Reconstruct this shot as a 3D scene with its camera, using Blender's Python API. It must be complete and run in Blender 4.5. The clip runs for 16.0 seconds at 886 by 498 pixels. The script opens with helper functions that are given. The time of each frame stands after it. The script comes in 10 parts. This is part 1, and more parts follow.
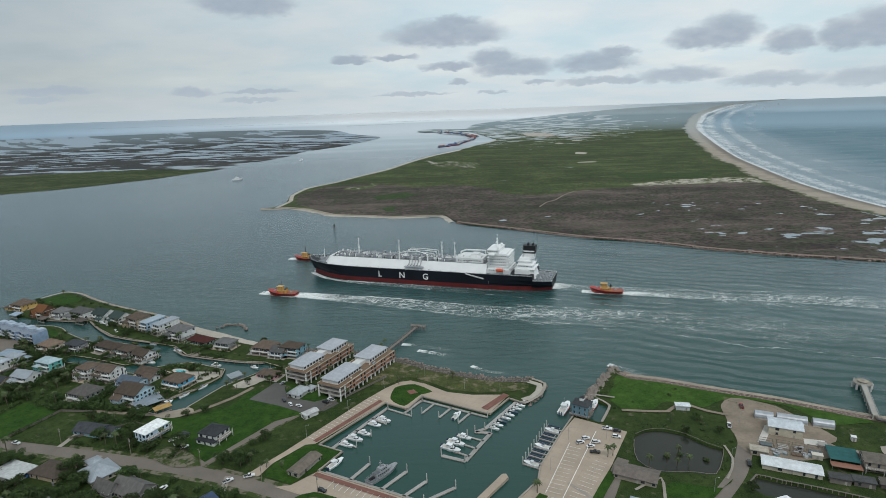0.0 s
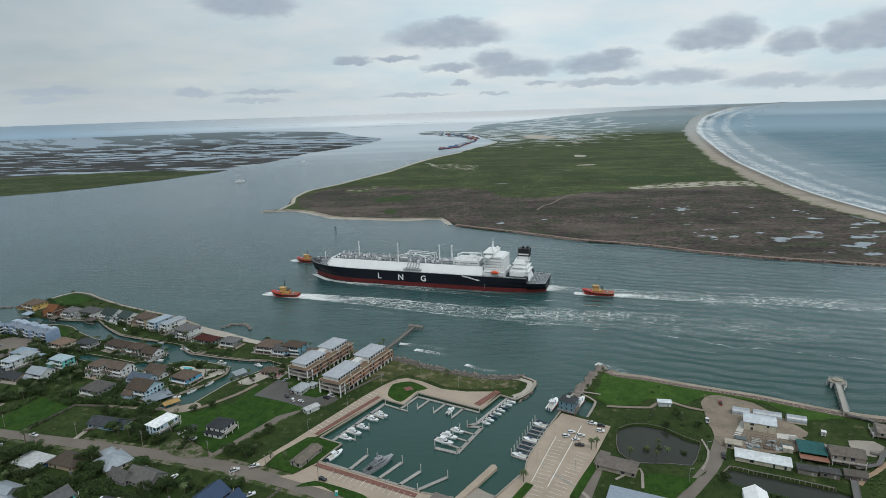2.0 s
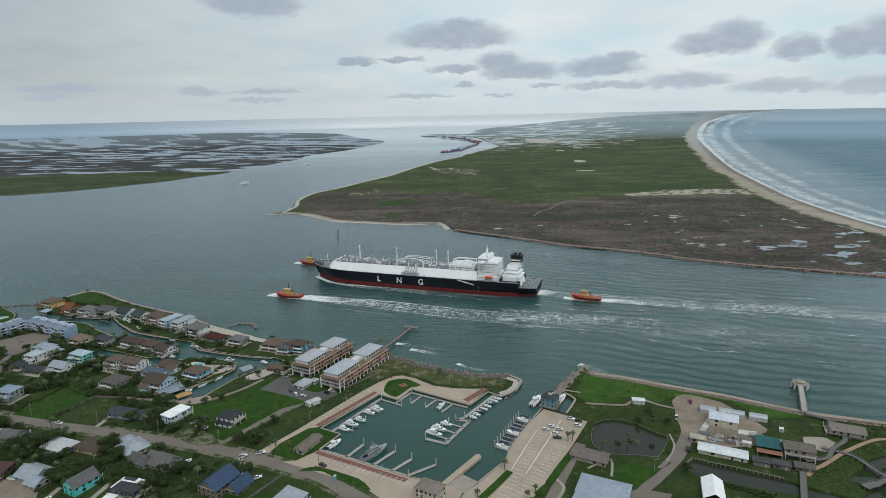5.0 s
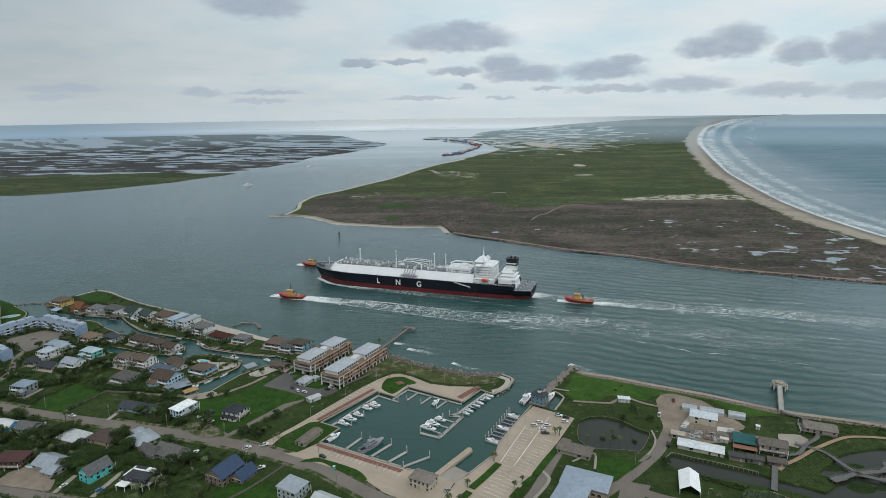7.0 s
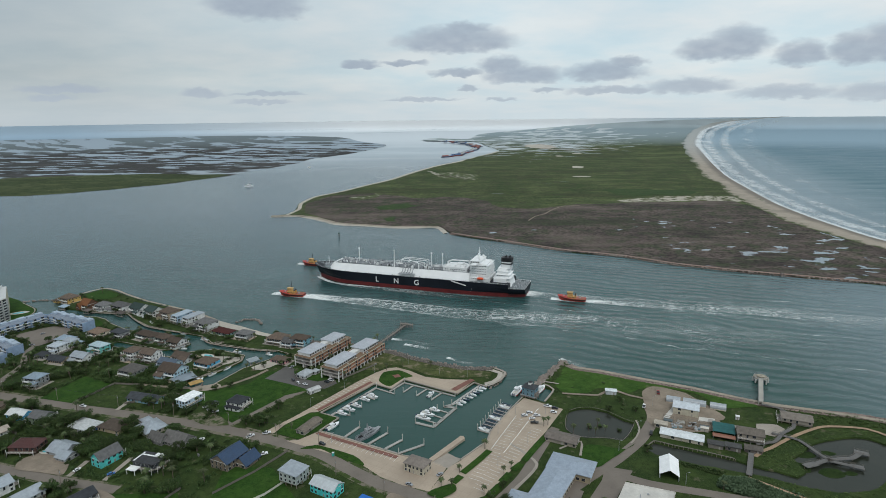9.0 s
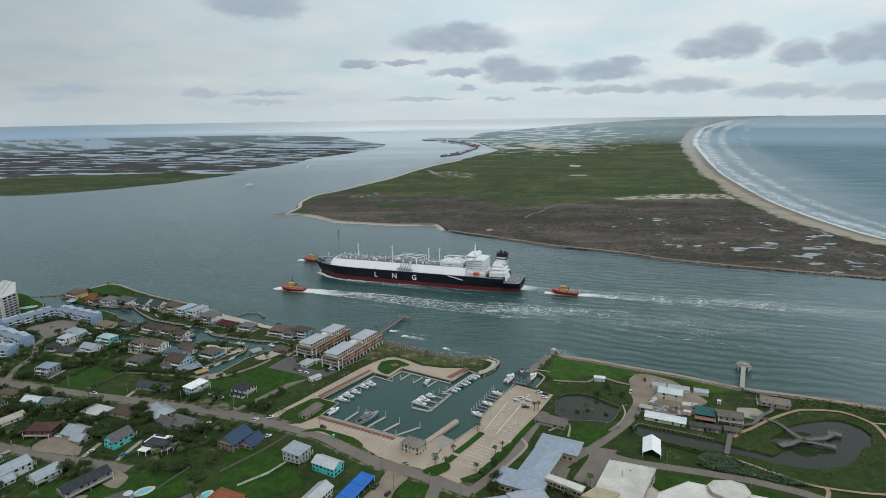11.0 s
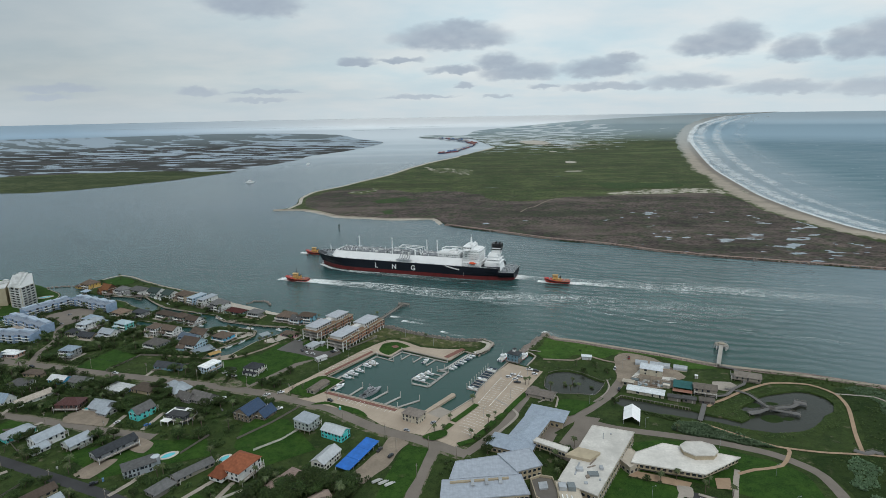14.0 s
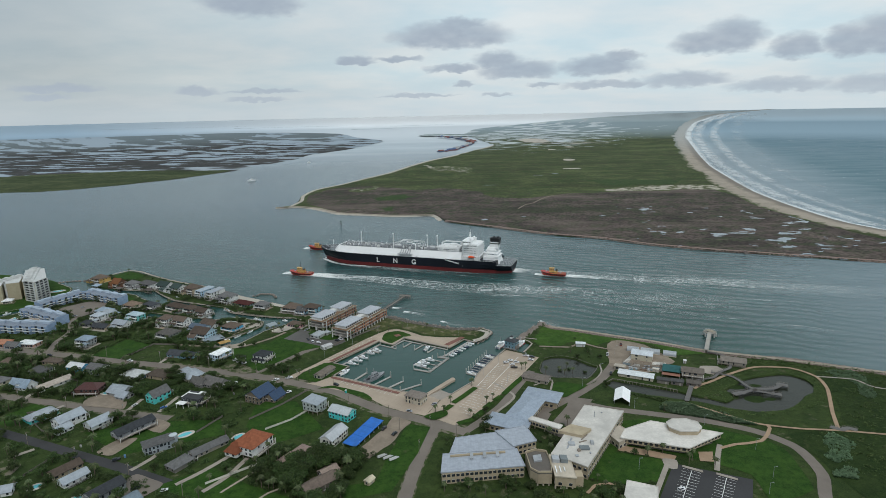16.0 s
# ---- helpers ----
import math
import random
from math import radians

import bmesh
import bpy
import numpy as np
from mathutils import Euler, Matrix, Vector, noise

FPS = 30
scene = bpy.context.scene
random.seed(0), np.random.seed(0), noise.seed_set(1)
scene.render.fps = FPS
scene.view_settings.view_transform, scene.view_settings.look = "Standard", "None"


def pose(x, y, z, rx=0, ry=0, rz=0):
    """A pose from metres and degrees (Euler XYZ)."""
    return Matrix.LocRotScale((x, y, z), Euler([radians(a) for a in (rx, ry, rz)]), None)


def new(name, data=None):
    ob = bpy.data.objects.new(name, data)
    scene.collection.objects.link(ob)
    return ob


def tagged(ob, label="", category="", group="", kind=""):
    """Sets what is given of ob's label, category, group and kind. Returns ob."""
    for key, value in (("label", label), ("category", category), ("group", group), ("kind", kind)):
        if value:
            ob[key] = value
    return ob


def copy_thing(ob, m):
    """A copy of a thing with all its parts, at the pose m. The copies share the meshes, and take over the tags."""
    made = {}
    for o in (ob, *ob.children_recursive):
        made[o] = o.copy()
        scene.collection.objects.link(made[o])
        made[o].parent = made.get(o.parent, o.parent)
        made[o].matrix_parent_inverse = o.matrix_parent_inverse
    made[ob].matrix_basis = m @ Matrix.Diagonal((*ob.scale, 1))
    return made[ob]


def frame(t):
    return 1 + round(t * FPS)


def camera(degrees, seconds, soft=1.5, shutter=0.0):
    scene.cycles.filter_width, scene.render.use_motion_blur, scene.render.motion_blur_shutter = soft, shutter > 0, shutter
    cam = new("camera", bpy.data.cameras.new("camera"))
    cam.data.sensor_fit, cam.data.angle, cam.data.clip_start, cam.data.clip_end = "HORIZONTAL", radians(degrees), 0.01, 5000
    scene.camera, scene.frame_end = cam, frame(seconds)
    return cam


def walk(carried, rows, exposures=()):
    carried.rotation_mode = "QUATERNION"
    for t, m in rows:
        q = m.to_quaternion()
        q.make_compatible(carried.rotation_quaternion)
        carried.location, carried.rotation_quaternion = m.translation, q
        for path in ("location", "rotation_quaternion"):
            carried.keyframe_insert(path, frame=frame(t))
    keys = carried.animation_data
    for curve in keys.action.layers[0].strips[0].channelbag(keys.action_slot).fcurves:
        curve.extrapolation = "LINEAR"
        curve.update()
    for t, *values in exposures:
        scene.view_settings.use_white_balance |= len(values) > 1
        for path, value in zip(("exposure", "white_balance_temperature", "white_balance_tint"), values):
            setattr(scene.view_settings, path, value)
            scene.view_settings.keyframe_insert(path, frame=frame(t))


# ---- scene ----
# ---- camera ----
cam = camera(74.0, 16.0, soft=0.35)
# seconds, eye x y z in metres, degrees up, yaw, lean
ROWS = [
    (0.0, 3.35, -15.10, 190.02, -13.453, 0.758, -1.909),
    (0.5, 4.33, -20.05, 192.07, -13.392, 0.806, -1.866),
    (1.0, 5.46, -24.90, 193.68, -13.365, 0.835, -1.839),
    (1.5, 6.68, -29.78, 195.17, -13.357, 0.858, -1.810),
    (2.0, 7.94, -34.76, 196.73, -13.355, 0.881, -1.764),
    (2.5, 9.20, -39.86, 198.45, -13.352, 0.909, -1.699),
    (3.0, 10.45, -45.08, 200.35, -13.343, 0.942, -1.612),
    (3.5, 11.68, -50.36, 202.39, -13.325, 0.980, -1.508),
    (4.0, 12.89, -55.68, 204.52, -13.297, 1.022, -1.392),
    (6.5, 18.74, -81.64, 213.80, -13.063, 1.211, -0.834),
    (7.0, 19.92, -86.61, 214.98, -13.014, 1.233, -0.763),
    (7.5, 21.09, -91.52, 215.88, -12.971, 1.249, -0.710),
    (8.0, 22.26, -96.41, 216.50, -12.935, 1.258, -0.677),
    (8.5, 23.41, -101.31, 216.89, -12.908, 1.260, -0.663),
    (9.0, 24.53, -106.27, 217.06, -12.890, 1.258, -0.665),
    (11.5, 28.89, -132.84, 216.44, -12.950, 1.181, -0.817),
    (12.0, 29.37, -138.61, 216.30, -12.985, 1.155, -0.856),
    (12.5, 29.68, -144.51, 216.19, -13.025, 1.126, -0.894),
    (13.0, 29.84, -150.50, 216.11, -13.067, 1.093, -0.931),
    (13.5, 29.85, -156.56, 216.05, -13.109, 1.058, -0.968),
    (14.0, 29.75, -162.63, 216.00, -13.150, 1.023, -1.006),
    (14.5, 29.59, -168.69, 215.92, -13.188, 0.991, -1.048),
    (15.0, 29.47, -174.72, 215.80, -13.223, 0.967, -1.096),
    (15.5, 29.50, -180.73, 215.66, -13.252, 0.962, -1.154),
    (16.0, 29.82, -186.78, 215.53, -13.277, 0.990, -1.221),
]
walk(cam, [(t, pose(x, y, z, 90 + up, 0, yaw) @ pose(0, 0, 0, 0, 0, lean)) for t, x, y, z, up, yaw, lean in ROWS])

# ---- helpers for building ----
PI = math.pi
rng = random.Random(7)
HUB = Vector((20.0, -95.0, 210.0))      # middle of the flight


def far(p, inset=0.0):
    """Beyond 3.4 km the earth's sheet is drawn in towards a shell at 4.75 km, along the line of sight; what lies on it, a little further."""
    d = Vector(p) - HUB
    n = d.length
    if n < 2600:
        return Vector(p)
    r = n if n < 3400 else 3400 + 1350 * (1 - math.exp(-(n - 3400) / 1350))
    return HUB + d * (r * (1 - inset * min(1.0, (n - 2600) / 1600)) / n)


JOINED = ("casing_platforms", "cross_pipes", "portholes", "bridge_windows", "cabin_windows", "deck_fittings", "pipe_racks", "mooring_winches", "draught_marks", "name_bars", "tyre_fenders", "deckhouse_windows", "boulders", "piles", "needles")


def part(name, bm, material, parent, label=""):
    me = bpy.data.meshes.new(name)
    bm.to_mesh(me)
    bm.free()
    me.materials.append(material)
    ob = new(name, me)
    ob.parent = parent
    if name in JOINED:
        ob["kind"] = "stuff"
    return tagged(ob, label) if label else ob


def share(name, me, parent, m=None):
    ob = new(name, me)
    ob.parent = parent
    if m is not None:
        ob.matrix_basis = m
    return ob


def lone(name, bm, material, label, category, group="", kind="", m=None, level=False):
    """level: the drawn-in sheet keeps the upright normals of the level earth."""
    ob = part(name, bm, material, None)
    if level:
        ob.data.shade_smooth()
        ob.data.normals_split_custom_set([(0, 0, 1)] * len(ob.data.loops))
    if m is not None:
        ob.matrix_basis = m
    return tagged(ob, label, category, group, kind)


def thing(name, label, category, group="", m=None, kind=""):
    ob = new(name)
    ob.empty_display_size = 0.5
    if m is not None:
        ob.matrix_basis = m
    return tagged(ob, label, category, group, kind)


def box(bm, x0, x1, y0, y1, z0, z1, m=None):
    c = [(x, y, z) for z in (z0, z1) for x, y in ((x0, y0), (x1, y0), (x1, y1), (x0, y1))]
    v = [bm.verts.new(m @ Vector(p) if m is not None else p) for p in c]
    for f in ((3, 2, 1, 0), (4, 5, 6, 7), (0, 1, 5, 4), (1, 2, 6, 5), (2, 3, 7, 6), (3, 0, 4, 7)):
        bm.faces.new([v[i] for i in f])
    return bm


def prism(bm, poly, z0, z1, top=None):
    """An upright prism; top: the upper outline, where it differs."""
    top = top or poly
    n = len(poly)
    a = [bm.verts.new((x, y, z0)) for x, y in poly]
    b = [bm.verts.new((x, y, z1)) for x, y in top]
    for i in range(n):
        bm.faces.new((a[i], a[(i + 1) % n], b[(i + 1) % n], b[i]))
    bm.faces.new(b)
    bm.faces.new(a[::-1])
    return bm


def rod(bm, p, q, r, seg=6, r2=None):
    """A round bar from p to q."""
    p, q = Vector(p), Vector(q)
    t = (q - p).to_track_quat("Z", "Y").to_matrix()
    rings = []
    for at, rad in ((p, r), (q, r if r2 is None else r2)):
        rings.append([bm.verts.new(at + t @ Vector((rad * math.cos(2 * PI * i / seg), rad * math.sin(2 * PI * i / seg), 0))) for i in range(seg)])
    for i in range(seg):
        bm.faces.new((rings[0][i], rings[0][(i + 1) % seg], rings[1][(i + 1) % seg], rings[1][i]))
    bm.faces.new(rings[0][::-1])
    bm.faces.new(rings[1])
    return bm


def pipe(bm, pts, r, seg=6):
    for p, q in zip(pts, pts[1:]):
        rod(bm, p, q, r, seg)
    return bm


def B():
    return bmesh.new()


def smooth_line(pts, step, closed=False, amp=0.0, rough=0.04):
    """A curve through the points, in steps, with uneven edges."""
    n = len(pts)
    out = []
    for i in range(n if closed else n - 1):
        p0, p1, p2, p3 = (Vector(pts[(i + k) % n] if closed else pts[min(max(i + k, 0), n - 1)]) for k in (-1, 0, 1, 2))
        m = max(1, int((p2 - p1).length / step))
        for k in range(m):
            u = k / m
            a, b = (p2 - p0) * 0.35, (p3 - p1) * 0.35
            lim = (p2 - p1).length
            a = a.normalized() * min(a.length, lim) if a.length else a
            b = b.normalized() * min(b.length, lim) if b.length else b
            q = p1 * (2 * u**3 - 3 * u**2 + 1) + p2 * (3 * u**2 - 2 * u**3) + a * (u**3 - 2 * u**2 + u) + b * (u**3 - u**2)
            if amp:
                q = q + Vector((noise.noise((q.x * rough, q.y * rough, 1.7)), noise.noise((q.x * rough, q.y * rough, 9.2)))) * amp
            out.append(q)
    if not closed:
        out.append(Vector(pts[-1]))
    return [(q.x, q.y) for q in out]


def sheet(loops, z, skirt=0.0, out=0.0, cuts=(), curved=False):
    """A level sheet inside the first loop, with the other loops as holes, and an edge that falls away."""
    bm = B()
    edges, rims = [], []
    for lp in loops:
        v = [bm.verts.new((x, y, z)) for x, y in lp]
        rims.append(v)
        edges += [bm.edges.new((v[i], v[(i + 1) % len(v)])) for i in range(len(v))]
    bmesh.ops.triangle_fill(bm, edges=edges, use_beauty=True, use_dissolve=False)
    for f in bm.faces:
        f.normal_update()
        if f.normal.z < 0:
            f.normal_flip()
    if cuts:
        for k in range(-34, 35):
            a = radians(2.5 * k)
            bmesh.ops.bisect_plane(bm, geom=bm.verts[:] + bm.edges[:] + bm.faces[:], plane_co=(HUB.x, HUB.y, 0), plane_no=(math.cos(a), -math.sin(a), 0))
    for c in cuts:
        bmesh.ops.bisect_plane(bm, geom=bm.verts[:] + bm.edges[:] + bm.faces[:], plane_co=(0, c, 0), plane_no=(0, 1, 0))
    if skirt:
        rim = [e for e in bm.edges if len(e.link_faces) == 1]
        low = {}
        for e in rim:
            n = (e.verts[1].co - e.verts[0].co).cross(Vector((0, 0, 1))).normalized()
            mid = e.link_faces[0].calc_center_median() - e.verts[0].co
            n = n if n.dot(mid) < 0 else -n
            for v in e.verts:
                low.setdefault(v, Vector())
                low[v] += n
        low = {v: bm.verts.new(v.co + n.normalized() * out - Vector((0, 0, skirt))) for v, n in low.items()}
        for e in rim:
            a, b = e.verts
            bm.faces.new((a, b, low[b], low[a]))
        bmesh.ops.recalc_face_normals(bm, faces=[f for f in bm.faces if abs(f.normal.z) < 0.99])
    if curved:
        for v in bm.verts:
            v.co = far(v.co, curved)
    return bm


def strip(pts, width, z, step=6.0, thick=0.0, curved=False):
    """A band along a curve; width may be a pair, for its two ends."""
    line = smooth_line(pts, step) if step else pts
    bm = B()
    w0, w1 = width if isinstance(width, tuple) else (width, width)
    rows = []
    n = len(line)
    for i, p in enumerate(line):
        a, b = Vector(line[max(i - 1, 0)]), Vector(line[min(i + 1, n - 1)])
        d = (b - a).normalized()
        w = (w0 + (w1 - w0) * i / (n - 1)) / 2
        q = [Vector((p[0] - d.y * s * w, p[1] + d.x * s * w, z)) for s in (1, -1)]
        rows.append([bm.verts.new(far(c, curved) if curved else c) for c in q])
    for r, s in zip(rows, rows[1:]):
        bm.faces.new((r[1], s[1], s[0], r[0]))
    if thick:
        ex = bmesh.ops.extrude_face_region(bm, geom=bm.faces[:])
        for v in ex["geom"]:
            if isinstance(v, bmesh.types.BMVert):
                v.co.z += 0
        for r in rows:
            for v in r:
                v.co.z -= thick
        bmesh.ops.recalc_face_normals(bm, faces=bm.faces[:])
    return bm


# ---- world and light ----
world = bpy.data.worlds.new("overcast_sky")
scene.world = world
world.use_nodes = True
wt = world.node_tree
wt.nodes.clear()


def wmath(op, a, b=None, clamp=False):
    n = wt.nodes.new("ShaderNodeMath")
    n.operation, n.use_clamp = op, clamp
    for i, s in enumerate((a, b)):
        if s is None:
            continue
        if isinstance(s, (int, float)):
            n.inputs[i].default_value = s
        else:
            wt.links.new(s, n.inputs[i])
    return n.outputs[0]


SUN_UP, SUN_ROUND = 55.0, 190.0          # degrees over the horizon; from north (ahead) towards the west
coord = wt.nodes.new("ShaderNodeTexCoord")
split = wt.nodes.new("ShaderNodeSeparateXYZ")
wt.links.new(coord.outputs["Generated"], split.inputs[0])
azim = wmath("ARCTAN2", split.outputs[0], split.outputs[1])
elev = wmath("ARCSINE", split.outputs[2])

sky = wt.nodes.new("ShaderNodeTexSky")
sky.sky_type, sky.sun_disc = "NISHITA", False
sky.sun_elevation, sky.sun_rotation = radians(SUN_UP), radians(-SUN_ROUND)
sky.air_density, sky.dust_density = 1.0, 2.0
skyb = wt.nodes.new("ShaderNodeVectorMath")
skyb.operation = "SCALE"
wt.links.new(sky.outputs[0], skyb.inputs[0])
skyb.inputs["Scale"].default_value = 0.085

# high veil of cloud, thin and thick
flat = wt.nodes.new("ShaderNodeCombineXYZ")
lift = wmath("ADD", wmath("MAXIMUM", split.outputs[2], 0.0), 0.16)
wt.links.new(wmath("DIVIDE", split.outputs[0], lift), flat.inputs[0])
wt.links.new(wmath("DIVIDE", split.outputs[1], lift), flat.inputs[1])
veil = wt.nodes.new("ShaderNodeTexNoise")
veil.inputs["Scale"].default_value, veil.inputs["Detail"].default_value, veil.inputs["Roughness"].default_value = 0.85, 6.0, 0.55
wt.links.new(flat.outputs[0], veil.inputs["Vector"])
ramp = wt.nodes.new("ShaderNodeValToRGB")
ramp.color_ramp.elements[0].position, ramp.color_ramp.elements[1].position = 0.30, 0.72
ramp.color_ramp.elements[0].color = (0.53, 0.62, 0.675, 1)
ramp.color_ramp.elements[1].color = (0.75, 0.835, 0.86, 1)
wt.links.new(veil.outputs[0], ramp.inputs[0])
# towards the zenith the veil is brighter
zen = wmath("ADD", 0.97, wmath("MULTIPLY", wmath("MAXIMUM", elev, 0.0), 0.16))
# the veil is thinner, and brighter, north and east than west
east = wmath("MULTIPLY", wmath("ADD", azim, 0.55), 1.6, clamp=True)
zen = wmath("MULTIPLY", zen, wmath("ADD", 0.72, wmath("MULTIPLY", east, 0.38)))
veilb = wt.nodes.new("ShaderNodeVectorMath")
veilb.operation = "SCALE"
wt.links.new(ramp.outputs[0], veilb.inputs[0])
wt.links.new(zen, veilb.inputs["Scale"])
mixv = wt.nodes.new("ShaderNodeMix")
mixv.data_type = "RGBA"
mixv.inputs[0].default_value = 0.86
wt.links.new(skyb.outputs[0], mixv.inputs[6])
wt.links.new(veilb.outputs[0], mixv.inputs[7])

# thin places in the veil: cream where it is lit, pale blue where the sky shows through
thin = wt.nodes.new("ShaderNodeTexNoise")
thin.inputs["Scale"].default_value, thin.inputs["Detail"].default_value, thin.inputs["Roughness"].default_value = 1.7, 5.0, 0.5
wt.links.new(flat.outputs[0], thin.inputs["Vector"])
tint = wt.nodes.new("ShaderNodeValToRGB")
tint.color_ramp.elements[0].position, tint.color_ramp.elements[1].position = 0.36, 0.62
tint.color_ramp.elements[0].color = (0.56, 0.79, 0.89, 1)
tint.color_ramp.elements[1].color = (0.80, 0.81, 0.80, 1)
wt.links.new(thin.outputs[0], tint.inputs[0])
tinted = wt.nodes.new("ShaderNodeMix")
tinted.data_type = "RGBA"
wt.links.new(wmath("ADD", 0.06, wmath("MULTIPLY", east, 0.26)), tinted.inputs[0])
wt.links.new(mixv.outputs[2], tinted.inputs[6])
wt.links.new(tint.outputs[0], tinted.inputs[7])

# low grey clouds: bearing, height of the base, half width, height of the heap (degrees)
place = wt.nodes.new("ShaderNodeCombineXYZ")
wt.links.new(wmath("MULTIPLY", azim, 57.3), place.inputs[0])
wt.links.new(wmath("MULTIPLY", elev, 57.3 * 2.2), place.inputs[1])


def puffs(scale, detail, rough, shift):
    n = wt.nodes.new("ShaderNodeTexNoise")
    n.inputs["Scale"].default_value, n.inputs["Detail"].default_value, n.inputs["Roughness"].default_value = scale, detail, rough
    moved = wt.nodes.new("ShaderNodeVectorMath")
    moved.operation = "ADD"
    wt.links.new(place.outputs[0], moved.inputs[0])
    moved.inputs[1].default_value = (shift, shift * 0.7, shift * 1.3)
    wt.links.new(moved.outputs[0], n.inputs["Vector"])
    return n.outputs[0]


lump_a, lump_b = puffs(0.5, 3.5, 0.5, 3.1), puffs(0.8, 3.5, 0.5, 17.4)
az2 = wmath("ADD", azim, wmath("MULTIPLY", wmath("SUBTRACT", lump_a, 0.5), radians(2.4)))
el2 = wmath("ADD", elev, wmath("MULTIPLY", wmath("SUBTRACT", lump_b, 0.5), radians(0.95)))


def cloud(bearing, base, wide, high):
    a = wmath("DIVIDE", wmath("SUBTRACT", az2, radians(bearing)), radians(wide))
    b = wmath("DIVIDE", wmath("SUBTRACT", el2, radians(base + 0.32 * high)), radians(high))
    # level base, heaped top
    b = wmath("MAXIMUM", wmath("MULTIPLY", b, 1.45), wmath("MULTIPLY", b, -2.6))
    return wmath("SUBTRACT", 1.0, wmath("ADD", wmath("MULTIPLY", a, a), wmath("MULTIPLY", b, b)))


banks = None
for bearing, base, wide, high in (
    (0.2, 5.6, 5.6, 2.4), (0.9, 7.0, 2.6, 1.3), (-8.8, 4.25, 1.9, 0.85), (-4.8, 4.45, 2.2, 0.6), (0.3, 3.45, 2.6, 0.8),
    (4.5, 3.7, 2.4, 1.6), (6.5, 2.75, 4.0, 1.7), (13.6, 2.8, 3.6, 1.8), (15.5, 3.9, 2.0, 1.0), (22.5, 4.2, 2.7, 2.1),
    (24.4, 4.3, 2.7, 2.8), (29.1, 3.5, 2.0, 2.0), (32.6, 3.5, 1.9, 2.5), (35.2, 3.5, 3.0, 3.1), (14.8, 1.65, 4.4, 0.75),
    (21.0, 1.55, 3.7, 1.4), (8.6, 1.9, 1.7, 0.5), (28.1, 1.0, 3.9, 1.1), (34.6, 0.7, 3.2, 1.4), (-32.9, 1.95, 3.2, 0.75),
    (-33.8, 1.4, 1.8, 0.5), (-22.6, 1.6, 1.9, 1.0), (-17.1, 1.85, 3.4, 0.42), (-17.8, 1.15, 3.0, 0.33), (-3.0, 1.25, 3.7, 0.4),
    (4.3, 1.2, 1.4, 0.32), (1.3, 2.1, 1.0, 0.55), (-17.5, 8.3, 4.2, 3.4), (-41.0, 3.0, 3.0, 1.6), (41.0, 1.8, 4.0, 2.2),
):
    one = cloud(bearing, base, wide * 1.08, high)
    banks = one if banks is None else wmath("MAXIMUM", banks, one)
low = wmath("MULTIPLY", wmath("ADD", banks, 0.25), 0.95, clamp=True)
low = wmath("MULTIPLY", wmath("MULTIPLY", low, low), wmath("SUBTRACT", 3.0, wmath("MULTIPLY", low, 2.0)))
low = wmath("MULTIPLY", low, wmath("ADD", 0.62, wmath("MULTIPLY", lump_b, 0.42)), clamp=True)
grey = wt.nodes.new("ShaderNodeMix")
grey.data_type = "RGBA"
wt.links.new(low, grey.inputs[0])
wt.links.new(tinted.outputs[2], grey.inputs[6])
grey.inputs[7].default_value = (0.35, 0.415, 0.50, 1)
# pale, slightly blue band along the horizon
band = wmath("SUBTRACT", 1.0, wmath("MULTIPLY", wmath("ABSOLUTE", elev), 16.0), clamp=True)
haze = wt.nodes.new("ShaderNodeMix")
haze.data_type = "RGBA"
wt.links.new(wmath("MULTIPLY", band, 0.55), haze.inputs[0])
wt.links.new(grey.outputs[2], haze.inputs[6])
haze.inputs[7].default_value = (0.60, 0.675, 0.72, 1)
back = wt.nodes.new("ShaderNodeBackground")
back.inputs["Strength"].default_value = 1.0
wt.links.new(haze.outputs[2], back.inputs[0])
wout = wt.nodes.new("ShaderNodeOutputWorld")
wt.links.new(back.outputs[0], wout.inputs[0])

sun = new("sun", bpy.data.lights.new("sun", "SUN"))
sun.data.energy, sun.data.angle, sun.data.color = 1.05, radians(14), (1.0, 0.975, 0.95)
sun.matrix_basis = pose(0, 0, 300, 90 - SUN_UP, 0, 180 + SUN_ROUND)
scene.view_settings.exposure = 0.0

# ---- materials ----


